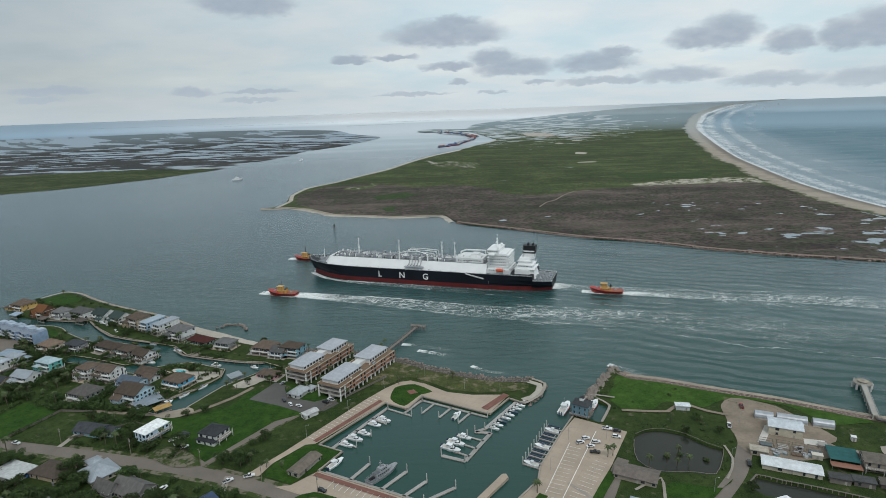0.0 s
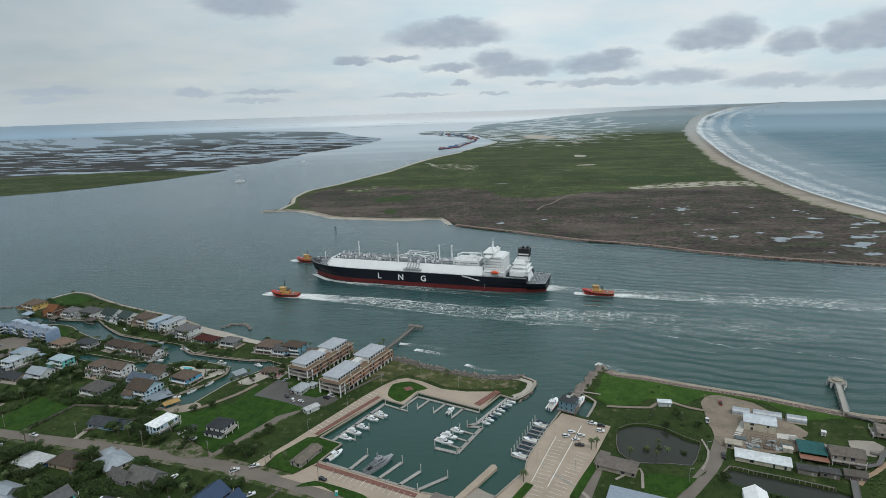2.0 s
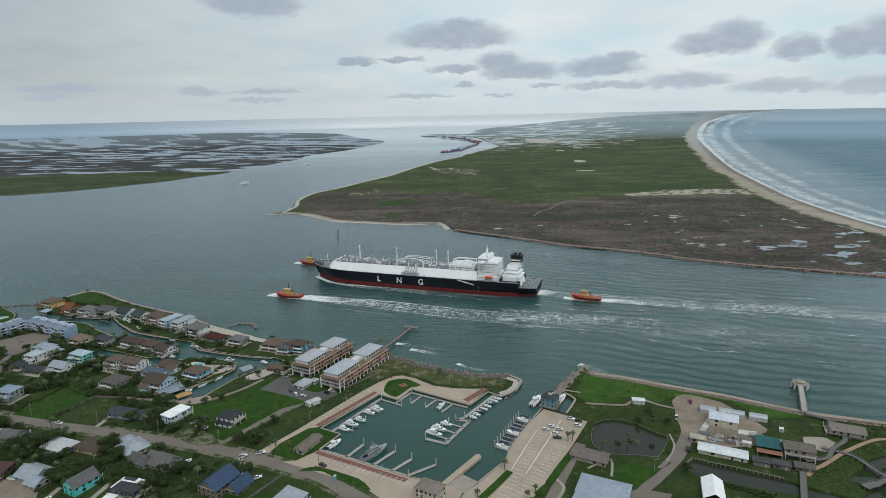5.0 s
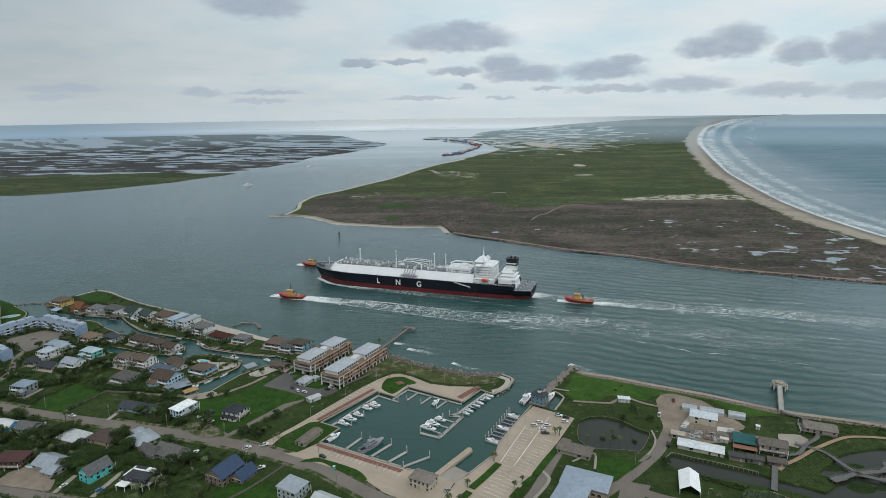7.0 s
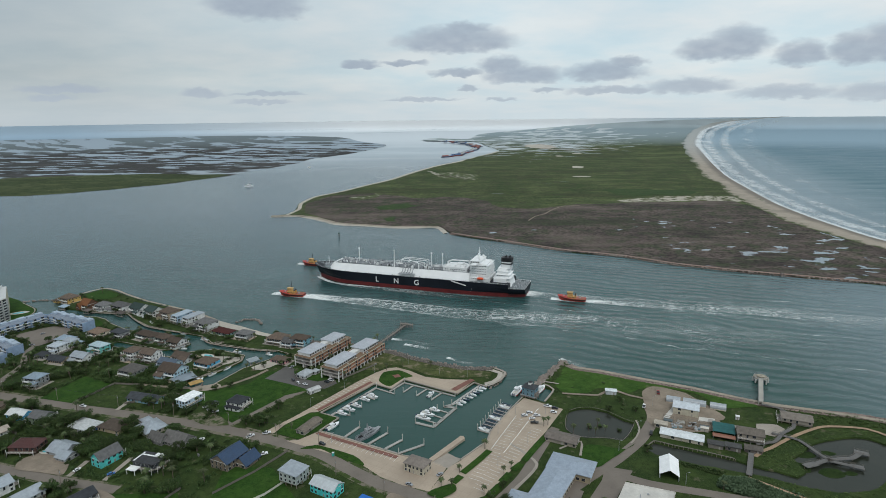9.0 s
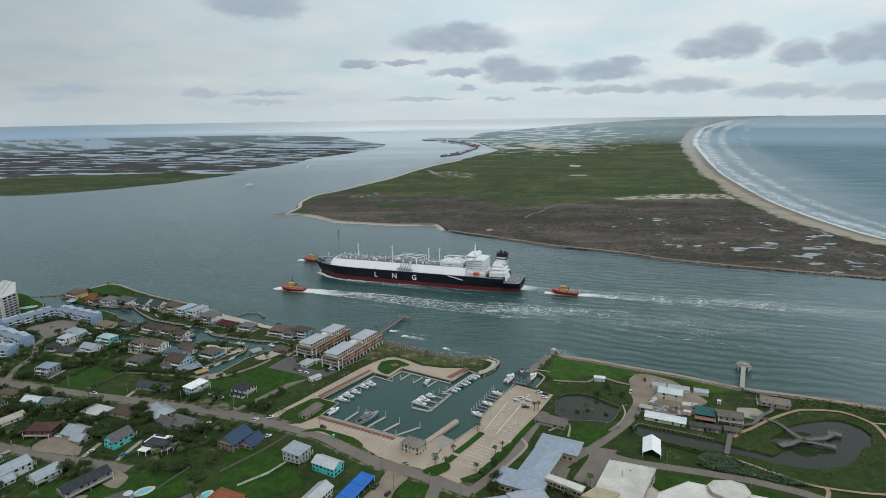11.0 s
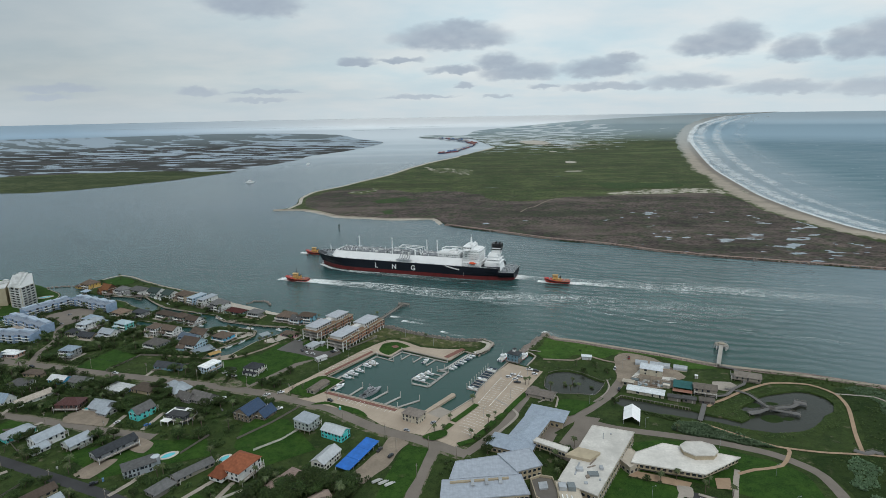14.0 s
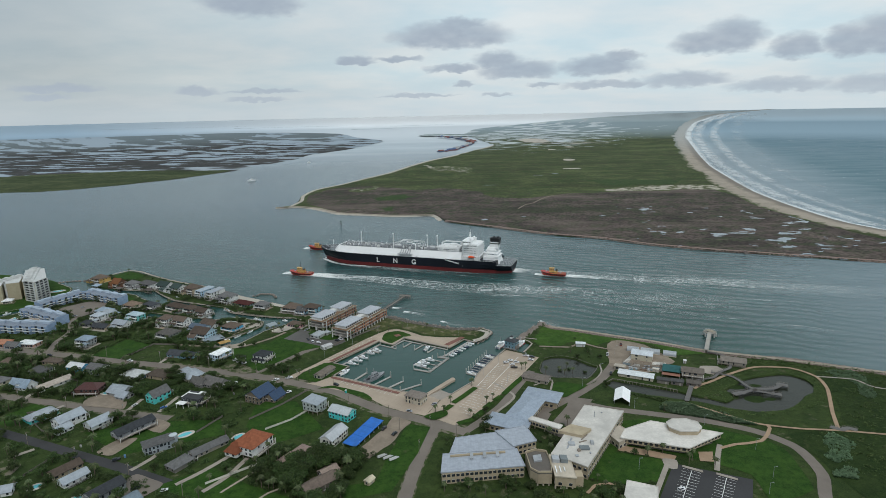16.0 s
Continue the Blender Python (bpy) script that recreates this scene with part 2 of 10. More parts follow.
class Nodes:
    """A short way to write node materials."""

    def __init__(self, name):
        self.m = bpy.data.materials.new(name)
        self.m.use_nodes = True
        self.t = self.m.node_tree
        self.p = self.t.nodes["Principled BSDF"]
        self.o = self.t.nodes["Material Output"]
        self.tc = self.t.nodes.new("ShaderNodeTexCoord")

    def link(self, a, b):
        self.t.links.new(a, b)

    def put(self, sock, v):
        if hasattr(v, "is_linked"):
            self.link(v, sock)
        else:
            sock.default_value = v

    def math(self, op, a, b=0.0, clamp=False):
        n = self.t.nodes.new("ShaderNodeMath")
        n.operation, n.use_clamp = op, clamp
        self.put(n.inputs[0], a)
        self.put(n.inputs[1], b)
        return n.outputs[0]

    def at(self, scale=(1, 1, 1), kind="Object", turn=0.0):
        n = self.t.nodes.new("ShaderNodeMapping")
        n.inputs["Scale"].default_value = scale
        n.inputs["Rotation"].default_value = (0, 0, radians(turn))
        self.link(self.tc.outputs[kind], n.inputs[0])
        return n.outputs[0]

    def noise(self, scale, detail=4.0, rough=0.55, vec=None, dist=0.0):
        n = self.t.nodes.new("ShaderNodeTexNoise")
        n.inputs["Scale"].default_value, n.inputs["Detail"].default_value = scale, detail
        n.inputs["Roughness"].default_value, n.inputs["Distortion"].default_value = rough, dist
        self.link(vec if vec is not None else self.tc.outputs["Object"], n.inputs["Vector"])
        return n.outputs[0]

    def span(self, v, a, b, lo=0.0, hi=1.0):
        n = self.t.nodes.new("ShaderNodeMapRange")
        n.inputs[1].default_value, n.inputs[2].default_value, n.inputs[3].default_value, n.inputs[4].default_value = a, b, lo, hi
        self.link(v, n.inputs[0])
        return n.outputs[0]

    def mix(self, f, a, b, how="MIX"):
        n = self.t.nodes.new("ShaderNodeMix")
        n.data_type, n.blend_type = "RGBA", how
        self.put(n.inputs[0], f)
        for s, c in ((n.inputs[6], a), (n.inputs[7], b)):
            self.put(s, (*c, 1) if isinstance(c, tuple) else c)
        return n.outputs[2]

    def bump(self, h, strength, dist):
        n = self.t.nodes.new("ShaderNodeBump")
        n.inputs["Strength"].default_value, n.inputs["Distance"].default_value = strength, dist
        self.link(h, n.inputs["Height"])
        self.link(n.outputs[0], self.p.inputs["Normal"])

    def xyz(self, kind="Object"):
        n = self.t.nodes.new("ShaderNodeSeparateXYZ")
        self.link(self.tc.outputs[kind], n.inputs[0])
        return n.outputs

    def distance(self):
        """Metres from the middle of the flight."""
        n = self.t.nodes.new("ShaderNodeVectorMath")
        n.operation = "DISTANCE"
        self.link(self.tc.outputs["Object"], n.inputs[0])
        n.inputs[1].default_value = HUB
        return n.outputs["Value"]

    def blend(self, f, a, b):
        n = self.t.nodes.new("ShaderNodeMixShader")
        self.put(n.inputs[0], f)
        self.link(a, n.inputs[1])
        self.link(b, n.inputs[2])
        return n.outputs[0]

    def matt(self, colour):
        n = self.t.nodes.new("ShaderNodeBsdfDiffuse")
        self.put(n.inputs[0], (*colour, 1) if isinstance(colour, tuple) else colour)
        return n.outputs[0]

    def done(self, colour, rough=0.8, metal=0.0, spec=0.5):
        p = self.p.inputs
        self.put(p["Base Color"], (*colour, 1) if isinstance(colour, tuple) else colour)
        self.put(p["Roughness"], rough)
        p["Metallic"].default_value = metal
        p["Specular IOR Level"].default_value = spec
        return self.m


def shade(c, k):
    return tuple(min(1.0, v * k) for v in c)


def plain(name, colour, rough=0.7, metal=0.0, big=0.35, small=4.0, vary=0.22, spec=0.4, bump=0.0, each=0.12):
    """A worn surface: blotches and grain, a little different on each thing."""
    n = Nodes(name)
    a = n.noise(big, 3.0)
    b = n.noise(small, 4.0)
    c = n.mix(n.span(a, 0.3, 0.7), shade(colour, 1 - vary), shade(colour, 1 + vary * 0.6))
    c = n.mix(n.span(b, 0.35, 0.75, 0.0, 0.5), c, shade(colour, 1 - vary * 1.3))
    info = n.t.nodes.new("ShaderNodeObjectInfo")
    hs = n.t.nodes.new("ShaderNodeHueSaturation")
    n.link(n.span(info.outputs["Random"], 0, 1, 1 - each, 1 + each), hs.inputs["Value"])
    n.link(c, hs.inputs["Color"])
    if bump:
        n.bump(b, 0.5, bump)
    return n.done(hs.outputs[0], n.span(b, 0.2, 0.8, max(rough - 0.12, 0.02), min(rough + 0.1, 1)), metal, spec)


def seams(name, colour, gap, axis=0, rough=0.45, metal=0.0, depth=0.05, dark=0.7):
    """Sheeting with standing seams or boards, a fixed distance apart along one axis."""
    n = Nodes(name)
    s = n.xyz()[axis]
    saw = n.math("FRACT", n.math("DIVIDE", s, gap))
    rib = n.math("LESS_THAN", saw, 0.14)
    a = n.noise(0.4, 4.0)
    b = n.noise(5.0, 3.0)
    c = n.mix(n.span(a, 0.3, 0.72), shade(colour, 0.78), shade(colour, 1.12))
    c = n.mix(n.math("MULTIPLY", rib, 0.6), c, shade(colour, dark))
    c = n.mix(n.span(b, 0.5, 0.8, 0, 0.35), c, shade(colour, 0.65))
    n.bump(rib, 0.6, depth)
    return n.done(c, n.span(a, 0.2, 0.8, rough - 0.1, rough + 0.15), metal)


MAT = {}


def M(kind, colour=(0.5, 0.5, 0.5), **k):
    """Materials by kind and colour, made once."""
    key = (kind, colour, tuple(sorted(k.items())))
    if key not in MAT:
        if kind == "seam":
            MAT[key] = seams("metal_roof", colour, 0.5, rough=0.4, metal=0.25, **k)
        elif kind == "shingle":
            MAT[key] = plain("shingles", colour, 0.92, big=0.5, small=6.0, vary=0.28, spec=0.2, bump=0.03, each=0.3, **k)
        elif kind == "siding":
            MAT[key] = seams("siding", colour, 0.28, axis=2, rough=0.65, depth=0.02, dark=0.8, **k)
        elif kind == "paint":
            MAT[key] = plain("paint", colour, 0.5, vary=0.1, **k)
        elif kind == "concrete":
            MAT[key] = plain("concrete", colour, 0.85, big=0.12, small=2.0, vary=0.2, bump=0.01, **k)
        elif kind == "wood":
            MAT[key] = seams("weathered_boards", colour, 0.16, rough=0.8, depth=0.015, dark=0.55, **k)
        elif kind == "steel":
            MAT[key] = plain("steel", colour, 0.4, metal=0.7, vary=0.15, **k)
        else:
            MAT[key] = plain(kind, colour, **k)
    return MAT[key]


def glass_dark():
    n = Nodes("window_glass")
    a = n.noise(0.7, 2.0)
    return n.done(n.mix(a, (0.015, 0.02, 0.025), (0.05, 0.06, 0.07)), 0.06, spec=0.8)


GLASS = glass_dark()
WHITE = M("paint", (0.78, 0.79, 0.78))
# ---- water and land ----


def water_material():
    n = Nodes("sea_water")
    x, y, z = n.xyz()
    gulf = n.span(n.math("SUBTRACT", x, n.math("ADD", n.math("MULTIPLY", y, 0.34), 330.0)), -150, 350)
    near = n.span(y, 250, 520)
    big = n.noise(0.006, 4.0, vec=n.at((1, 2.2, 1), turn=20))
    c = n.mix(n.span(big, 0.3, 0.7), (0.020, 0.062, 0.060), (0.036, 0.090, 0.088))
    c = n.mix(near, (0.016, 0.060, 0.050), c)
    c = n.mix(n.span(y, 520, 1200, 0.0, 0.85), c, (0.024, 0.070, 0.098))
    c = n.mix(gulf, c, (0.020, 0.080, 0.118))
    chop = n.noise(0.42, 3.0, 0.6, vec=n.at((1.0, 2.0, 1), turn=28))
    swell = n.noise(0.06, 5.0, 0.6, vec=n.at((0.7, 2.6, 1), turn=24), dist=0.6)
    wave = n.t.nodes.new("ShaderNodeTexWave")
    wave.inputs["Scale"].default_value, wave.inputs["Distortion"].default_value = 0.022, 9.0
    wave.inputs["Detail"].default_value, wave.inputs["Detail Scale"].default_value = 2.0, 0.7
    wave.bands_direction = "Y"
    n.link(n.at((0.8, 1, 1), turn=26), wave.inputs["Vector"])
    east = n.math("MULTIPLY", n.span(x, 60, 200), n.span(y, 250, 330))
    h = n.math("ADD", n.math("MULTIPLY", chop, 0.36), n.math("MULTIPLY", swell, 1.5))
    h = n.math("ADD", h, n.math("MULTIPLY", n.math("MULTIPLY", wave.outputs[0], east), 1.25))
    # still water in the basins and canals
    calm = n.span(n.math("ADD", n.math("MULTIPLY", x, 0.35), y), 345, 430, 0.15, 1.0)
    h = n.math("MULTIPLY", h, calm)
    off = n.distance()
    h = n.math("MULTIPLY", h, n.span(off, 450, 1500, 1.3, 0.45))
    n.bump(h, 0.62, 1.0)
    # breaking crests out on the gulf
    cap = n.noise(0.05, 5.0, 0.65, vec=n.at((0.45, 2.4, 1), turn=-12))
    caps = n.math("MULTIPLY", n.span(cap, 0.655, 0.72), gulf)
    c = n.mix(caps, c, (0.7, 0.74, 0.74))
    m = n.done(c, n.math("ADD", 0.16, n.math("MULTIPLY", caps, 0.5)), spec=0.5)
    n.p.inputs["IOR"].default_value = 1.333
    # distant water: reflected sky and haze put into a pale matt colour
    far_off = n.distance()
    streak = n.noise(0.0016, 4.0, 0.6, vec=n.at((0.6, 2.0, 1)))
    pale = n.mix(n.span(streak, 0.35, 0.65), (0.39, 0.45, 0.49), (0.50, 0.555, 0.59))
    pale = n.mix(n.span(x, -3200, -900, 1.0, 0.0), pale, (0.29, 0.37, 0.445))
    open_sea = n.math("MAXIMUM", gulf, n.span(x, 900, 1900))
    # matt gulf colour, paled with distance for haze and reflected sky
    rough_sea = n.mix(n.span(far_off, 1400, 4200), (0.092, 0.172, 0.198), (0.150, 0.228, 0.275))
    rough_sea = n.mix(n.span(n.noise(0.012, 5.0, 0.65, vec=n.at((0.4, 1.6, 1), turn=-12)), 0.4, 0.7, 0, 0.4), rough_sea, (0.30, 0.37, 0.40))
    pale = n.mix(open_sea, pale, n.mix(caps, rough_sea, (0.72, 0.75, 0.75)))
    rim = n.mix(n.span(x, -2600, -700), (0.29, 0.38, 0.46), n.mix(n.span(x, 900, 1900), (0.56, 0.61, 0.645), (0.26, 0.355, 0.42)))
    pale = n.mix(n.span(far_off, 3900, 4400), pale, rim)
    # brighter at the brink, against light lost on the steep shell
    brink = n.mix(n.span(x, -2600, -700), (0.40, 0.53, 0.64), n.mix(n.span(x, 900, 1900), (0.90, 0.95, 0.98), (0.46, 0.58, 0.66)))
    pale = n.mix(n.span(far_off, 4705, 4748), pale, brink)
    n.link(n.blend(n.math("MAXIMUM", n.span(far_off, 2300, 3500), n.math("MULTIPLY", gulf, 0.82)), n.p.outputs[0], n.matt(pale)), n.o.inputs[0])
    return m


WATER = water_material()


def grass_material(name, dark, light, bare, bare_amount=0.62, patch=0.03, clump=0.0):
    n = Nodes(name)
    a, b, c = n.noise(patch, 6.0, 0.65), n.noise(0.25, 5.0, 0.65), n.noise(1.6, 4.0, 0.65)
    col = n.mix(n.span(a, 0.35, 0.65), dark, light)
    col = n.mix(n.span(b, 0.42, 0.66, 0, 0.75), col, shade(dark, 0.6))
    col = n.mix(n.span(c, 0.42, 0.64, 0, 0.5), col, shade(light, 1.35))
    bar = n.noise(patch * 2.3, 6.0, 0.65)
    col = n.mix(n.span(bar, bare_amount, bare_amount + 0.1, 0, 0.85), col, bare)
    n.bump(n.math("ADD", b, n.math("MULTIPLY", c, 0.4)), 0.7, 0.25 + clump)
    return n.done(col, 0.95, spec=0.15)


GRASS = grass_material("town_grass", (0.016, 0.034, 0.009), (0.044, 0.066, 0.018), (0.13, 0.115, 0.075), 0.60, 0.05)
HEADGRASS = grass_material("headland_grass", (0.020, 0.058, 0.008), (0.058, 0.112, 0.020), (0.16, 0.14, 0.09), 0.64, 0.05)
DRYGRASS = grass_material("dry_shore_grass", (0.036, 0.052, 0.018), (0.085, 0.096, 0.034), (0.19, 0.16, 0.11), 0.52, 0.06)
LAWN = grass_material("mown_lawn", (0.013, 0.043, 0.006), (0.035, 0.078, 0.012), (0.062, 0.080, 0.028), 0.63, 0.09)
DUNE = grass_material("rough_grass", (0.010, 0.026, 0.005), (0.027, 0.045, 0.011), (0.060, 0.062, 0.028), 0.62, 0.05, 0.3)


def marsh_material(name, tones, wet, pond_scale, pond_at, where=None, squash=1.0, blue=(2400, 5200), pool_far=(0.45, 0.505, 0.54)):
    """Low ground with open water in it."""
    n = Nodes(name)
    a, b, d = n.noise(0.009, 7.0, 0.66), n.noise(0.03, 6.0, 0.68), n.noise(0.16, 4.0, 0.65)
    lanes = n.noise(0.02, 5.0, 0.6, vec=n.at((0.35, 1.5, 1), turn=14))
    c = n.mix(n.span(a, 0.36, 0.62), tones[0], tones[1])
    c = n.mix(n.span(b, 0.46, 0.60, 0, 0.85), c, tones[2])
    c = n.mix(n.span(lanes, 0.56, 0.66, 0, 0.5), c, shade(tones[1], 1.35))
    c = n.mix(n.span(d, 0.46, 0.60, 0, 0.7), c, shade(tones[0], 0.5))
    # broad belts of darker scrub and paler flats
    belt = n.noise(0.0035, 5.0, 0.62, vec=n.at((0.5, 1.8, 1), turn=8))
    c = n.mix(n.span(belt, 0.55, 0.66, 0, 0.6), c, shade(tones[2], 0.62))
    c = n.mix(n.span(belt, 0.44, 0.34, 0, 0.45), c, shade(tones[1], 1.25))
    # aerial haze put into the land's colour, stronger with distance
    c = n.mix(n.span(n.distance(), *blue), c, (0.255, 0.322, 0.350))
    # last strip painted lighter, to make up for the shell's dim lighting
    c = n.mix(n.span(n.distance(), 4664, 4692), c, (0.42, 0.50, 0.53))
    n.bump(n.math("MULTIPLY", d, n.span(n.distance(), 1600, 3200, 1.0, 0.0)), 0.8, 1.5)
    low = n.noise(pond_scale, 6.0, 0.55, vec=n.at((1, squash, 1), turn=8))
    if where is not None:
        low = n.math("ADD", low, where(n))
    pool = n.span(low, pond_at, pond_at + 0.012)
    land = n.done(c, 0.95, spec=0.15)
    w = n.t.nodes.new("ShaderNodeBsdfPrincipled")
    w.inputs["Base Color"].default_value = (*wet, 1)
    w.inputs["Roughness"].default_value = 0.12
    # far pools: the sky's reflection is painted as pale matt colour
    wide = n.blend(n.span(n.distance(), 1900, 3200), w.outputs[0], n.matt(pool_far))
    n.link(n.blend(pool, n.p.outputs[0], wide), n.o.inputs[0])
    return land


def open_lagoons(n):
    """Wide open water in places, closed marsh in others."""
    x, y, z = n.xyz()
    big = n.math("MULTIPLY", n.math("SUBTRACT", n.noise(0.0011, 3.0, 0.5, vec=n.at((0.7, 1.6, 1))), 0.5), 0.55)
    return n.math("ADD", big, n.span(y, 1500, 2600, -0.05, 0.0))


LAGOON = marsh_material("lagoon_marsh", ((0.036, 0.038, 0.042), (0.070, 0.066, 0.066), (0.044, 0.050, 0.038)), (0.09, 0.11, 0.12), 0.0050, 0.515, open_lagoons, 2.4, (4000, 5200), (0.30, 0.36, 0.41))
SHOREGREEN = marsh_material("lagoon_grass", ((0.034, 0.054, 0.018), (0.092, 0.108, 0.048), (0.026, 0.040, 0.014)), (0.09, 0.11, 0.12), 0.004, 2.0, None, 1.0, (4100, 5600))


def east_ponds(n):
    x, y, z = n.xyz()
    near = n.math("MULTIPLY", n.math("SUBTRACT", n.noise(0.006, 3.0), 0.5), 0.5)
    return n.math("ADD", n.math("ADD", n.span(x, 0, 480, -0.10, 0.035), n.span(y, 1050, 1250, 0.0, -0.12)), near)


BROWN = marsh_material("brown_marsh", ((0.042, 0.034, 0.032), (0.138, 0.108, 0.094), (0.054, 0.068, 0.036)), (0.10, 0.13, 0.155), 0.021, 0.668, east_ponds, 1.5)


def north_pans(n):
    x, y, z = n.xyz()
    return n.math("ADD", n.span(y, 2500, 3600, -0.16, 0.02), n.math("MULTIPLY", n.span(n.math("SUBTRACT", x, n.math("MULTIPLY", y, 0.22)), 0, 500), -0.14))


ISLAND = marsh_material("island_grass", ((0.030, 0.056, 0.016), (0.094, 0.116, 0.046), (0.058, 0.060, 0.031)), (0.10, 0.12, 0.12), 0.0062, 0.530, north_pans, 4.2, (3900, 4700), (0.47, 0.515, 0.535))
ISLESCRUB = grass_material("island_scrub", (0.022, 0.046, 0.014), (0.044, 0.074, 0.024), (0.08, 0.08, 0.045), 0.56, 0.03, 0.3)
# land across the bay, with the haze's blue-grey in its base colour
HAZED_LAND = plain("hazed_far_land", (0.22, 0.28, 0.325), 0.95, big=0.003, small=0.03, vary=0.3, spec=0.1)


def sand_material(name, colour, scale=0.05):
    n = Nodes(name)
    a, b, c = n.noise(scale, 5.0, 0.6), n.noise(0.6, 4.0), n.noise(6.0, 3.0)
    col = n.mix(n.span(a, 0.3, 0.7), shade(colour, 0.72), shade(colour, 1.1))
    col = n.mix(n.span(b, 0.45, 0.75, 0, 0.5), col, shade(colour, 0.62))
    n.bump(b, 0.5, 0.1)
    return n.done(col, 0.93, spec=0.2)


SAND = sand_material("beach_sand", (0.36, 0.31, 0.25))


def long_beach():
    """Sand that is dark and wet towards the water, dry and patchy towards the grass."""
    n = Nodes("gulf_beach_sand")
    x, y, z = n.xyz("UV")
    a, b = n.noise(0.02, 6.0, 0.65), n.noise(0.25, 5.0, 0.6)
    col = n.mix(n.span(a, 0.3, 0.7), (0.26, 0.225, 0.185), (0.40, 0.35, 0.285))
    col = n.mix(n.span(b, 0.45, 0.72, 0, 0.4), col, (0.22, 0.19, 0.155))
    wet = n.math("ADD", y, n.math("MULTIPLY", n.math("SUBTRACT", a, 0.5), 0.3))
    col = n.mix(n.span(wet, 0.42, 0.22, 0, 0.85), col, (0.165, 0.145, 0.125))
    tuft = n.span(n.math("ADD", n.math("MULTIPLY", n.span(wet, 0.5, 1.0), 0.42), n.noise(0.035, 7.0, 0.72)), 0.74, 0.86)
    col = n.mix(tuft, col, (0.065, 0.082, 0.034))
    # sand greys with distance: haze painted into its colour
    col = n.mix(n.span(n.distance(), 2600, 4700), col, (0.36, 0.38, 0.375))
    return n.done(col, 0.93, spec=0.2)


GULFSAND = long_beach()
DUNESAND = grass_material("patchy_sand", (0.05, 0.066, 0.026), (0.10, 0.11, 0.05), (0.46, 0.42, 0.36), 0.44, 0.022)
THINSAND = grass_material("thin_sand", (0.040, 0.062, 0.022), (0.085, 0.100, 0.042), (0.40, 0.37, 0.31), 0.53, 0.02)
PALESAND = sand_material("pale_sand", (0.47, 0.43, 0.37))
DIRT = sand_material("packed_dirt", (0.265, 0.218, 0.170), 0.1)


def paved(name, colour, big=0.05, crack=0.5, joint=0.0):
    n = Nodes(name)
    a, b, c = n.noise(big, 5.0, 0.6), n.noise(0.8, 4.0, 0.6), n.noise(9.0, 3.0)
    col = n.mix(n.span(a, 0.32, 0.68), shade(colour, 0.8), shade(colour, 1.12))
    col = n.mix(n.span(b, 0.5, 0.75, 0, crack), col, shade(colour, 0.62))
    col = n.mix(n.span(c, 0.3, 0.7, 0, 0.25), col, shade(colour, 1.25))
    if joint:
        # cast in bays, with dark joints and a tone of its own for each strip
        sep = n.t.nodes.new("ShaderNodeSeparateXYZ")
        n.link(n.at((1, 1, 1), turn=-60), sep.inputs[0])
        for k in (0, 1):
            saw = n.math("FRACT", n.math("DIVIDE", sep.outputs[k], joint))
            col = n.mix(n.math("MULTIPLY", n.math("LESS_THAN", saw, 0.04), 0.25), col, shade(colour, 0.5))
        lane = n.math("FRACT", n.math("MULTIPLY", n.math("FLOOR", n.math("DIVIDE", sep.outputs[0], joint)), 0.377))
        col = n.mix(n.span(lane, 0, 1, 0.0, 0.3), col, shade(colour, 0.75))
        stain = n.noise(0.16, 6.0, 0.7)
        col = n.mix(n.span(stain, 0.56, 0.72, 0, 0.5), col, shade(colour, 0.55))
    n.bump(c, 0.4, 0.01)
    return n.done(col, 0.88, spec=0.3)


ASPHALT = paved("old_asphalt", (0.180, 0.155, 0.132))
VERGE = grass_material("dusty_verge", (0.03, 0.05, 0.014), (0.055, 0.08, 0.024), (0.19, 0.165, 0.13), 0.46, 0.09)
DARKROAD = paved("dark_asphalt", (0.046, 0.046, 0.048))
SLAB = paved("concrete_slab", (0.41, 0.335, 0.262), 0.04, 0.35, 5.0)
LOT = paved("worn_lot_asphalt", (0.105, 0.100, 0.095))
PAVE = paved("pale_concrete", (0.32, 0.285, 0.245), 0.08)
BRICKRED = paved("red_paving", (0.20, 0.095, 0.075), 0.3, 0.5)
BRICKPATH = paved("tan_path", (0.34, 0.24, 0.16), 0.2)
ROCK = paved("rock", (0.24, 0.205, 0.18), 0.5, 0.8)

# the sea: one sheet, to the horizon
bm = B()
rings = []
radii = [0.0] + [40 * 1.085**k for k in range(81)]
radii[-1] = 27500.0
for r in radii[1:]:
    rings.append([bm.verts.new(far((HUB.x + r * math.cos(2 * PI * k / 144), HUB.y + r * math.sin(2 * PI * k / 144), 0))) for k in range(144)])
mid = bm.verts.new((HUB.x, HUB.y, 0))
for k in range(144):
    bm.faces.new((mid, rings[0][k], rings[0][(k + 1) % 144]))
    for a, b in zip(rings, rings[1:]):
        bm.faces.new((a[k], b[k], b[(k + 1) % 144], a[(k + 1) % 144]))
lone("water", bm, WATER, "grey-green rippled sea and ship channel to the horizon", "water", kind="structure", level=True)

TOWN_Z = 1.3
NORTH_BANK = [(-434, 541), (-441, 550), (-450, 568), (-445, 596), (-433, 617), (-412, 608), (-389, 590), (-349, 563), (-300, 536), (-270, 519),
              (-237, 494), (-204, 475), (-178, 458), (-154, 446), (-119, 436), (-80, 429), (-47, 413), (-33, 406), (-15, 394), (10, 381), (34, 372), (58, 371)]
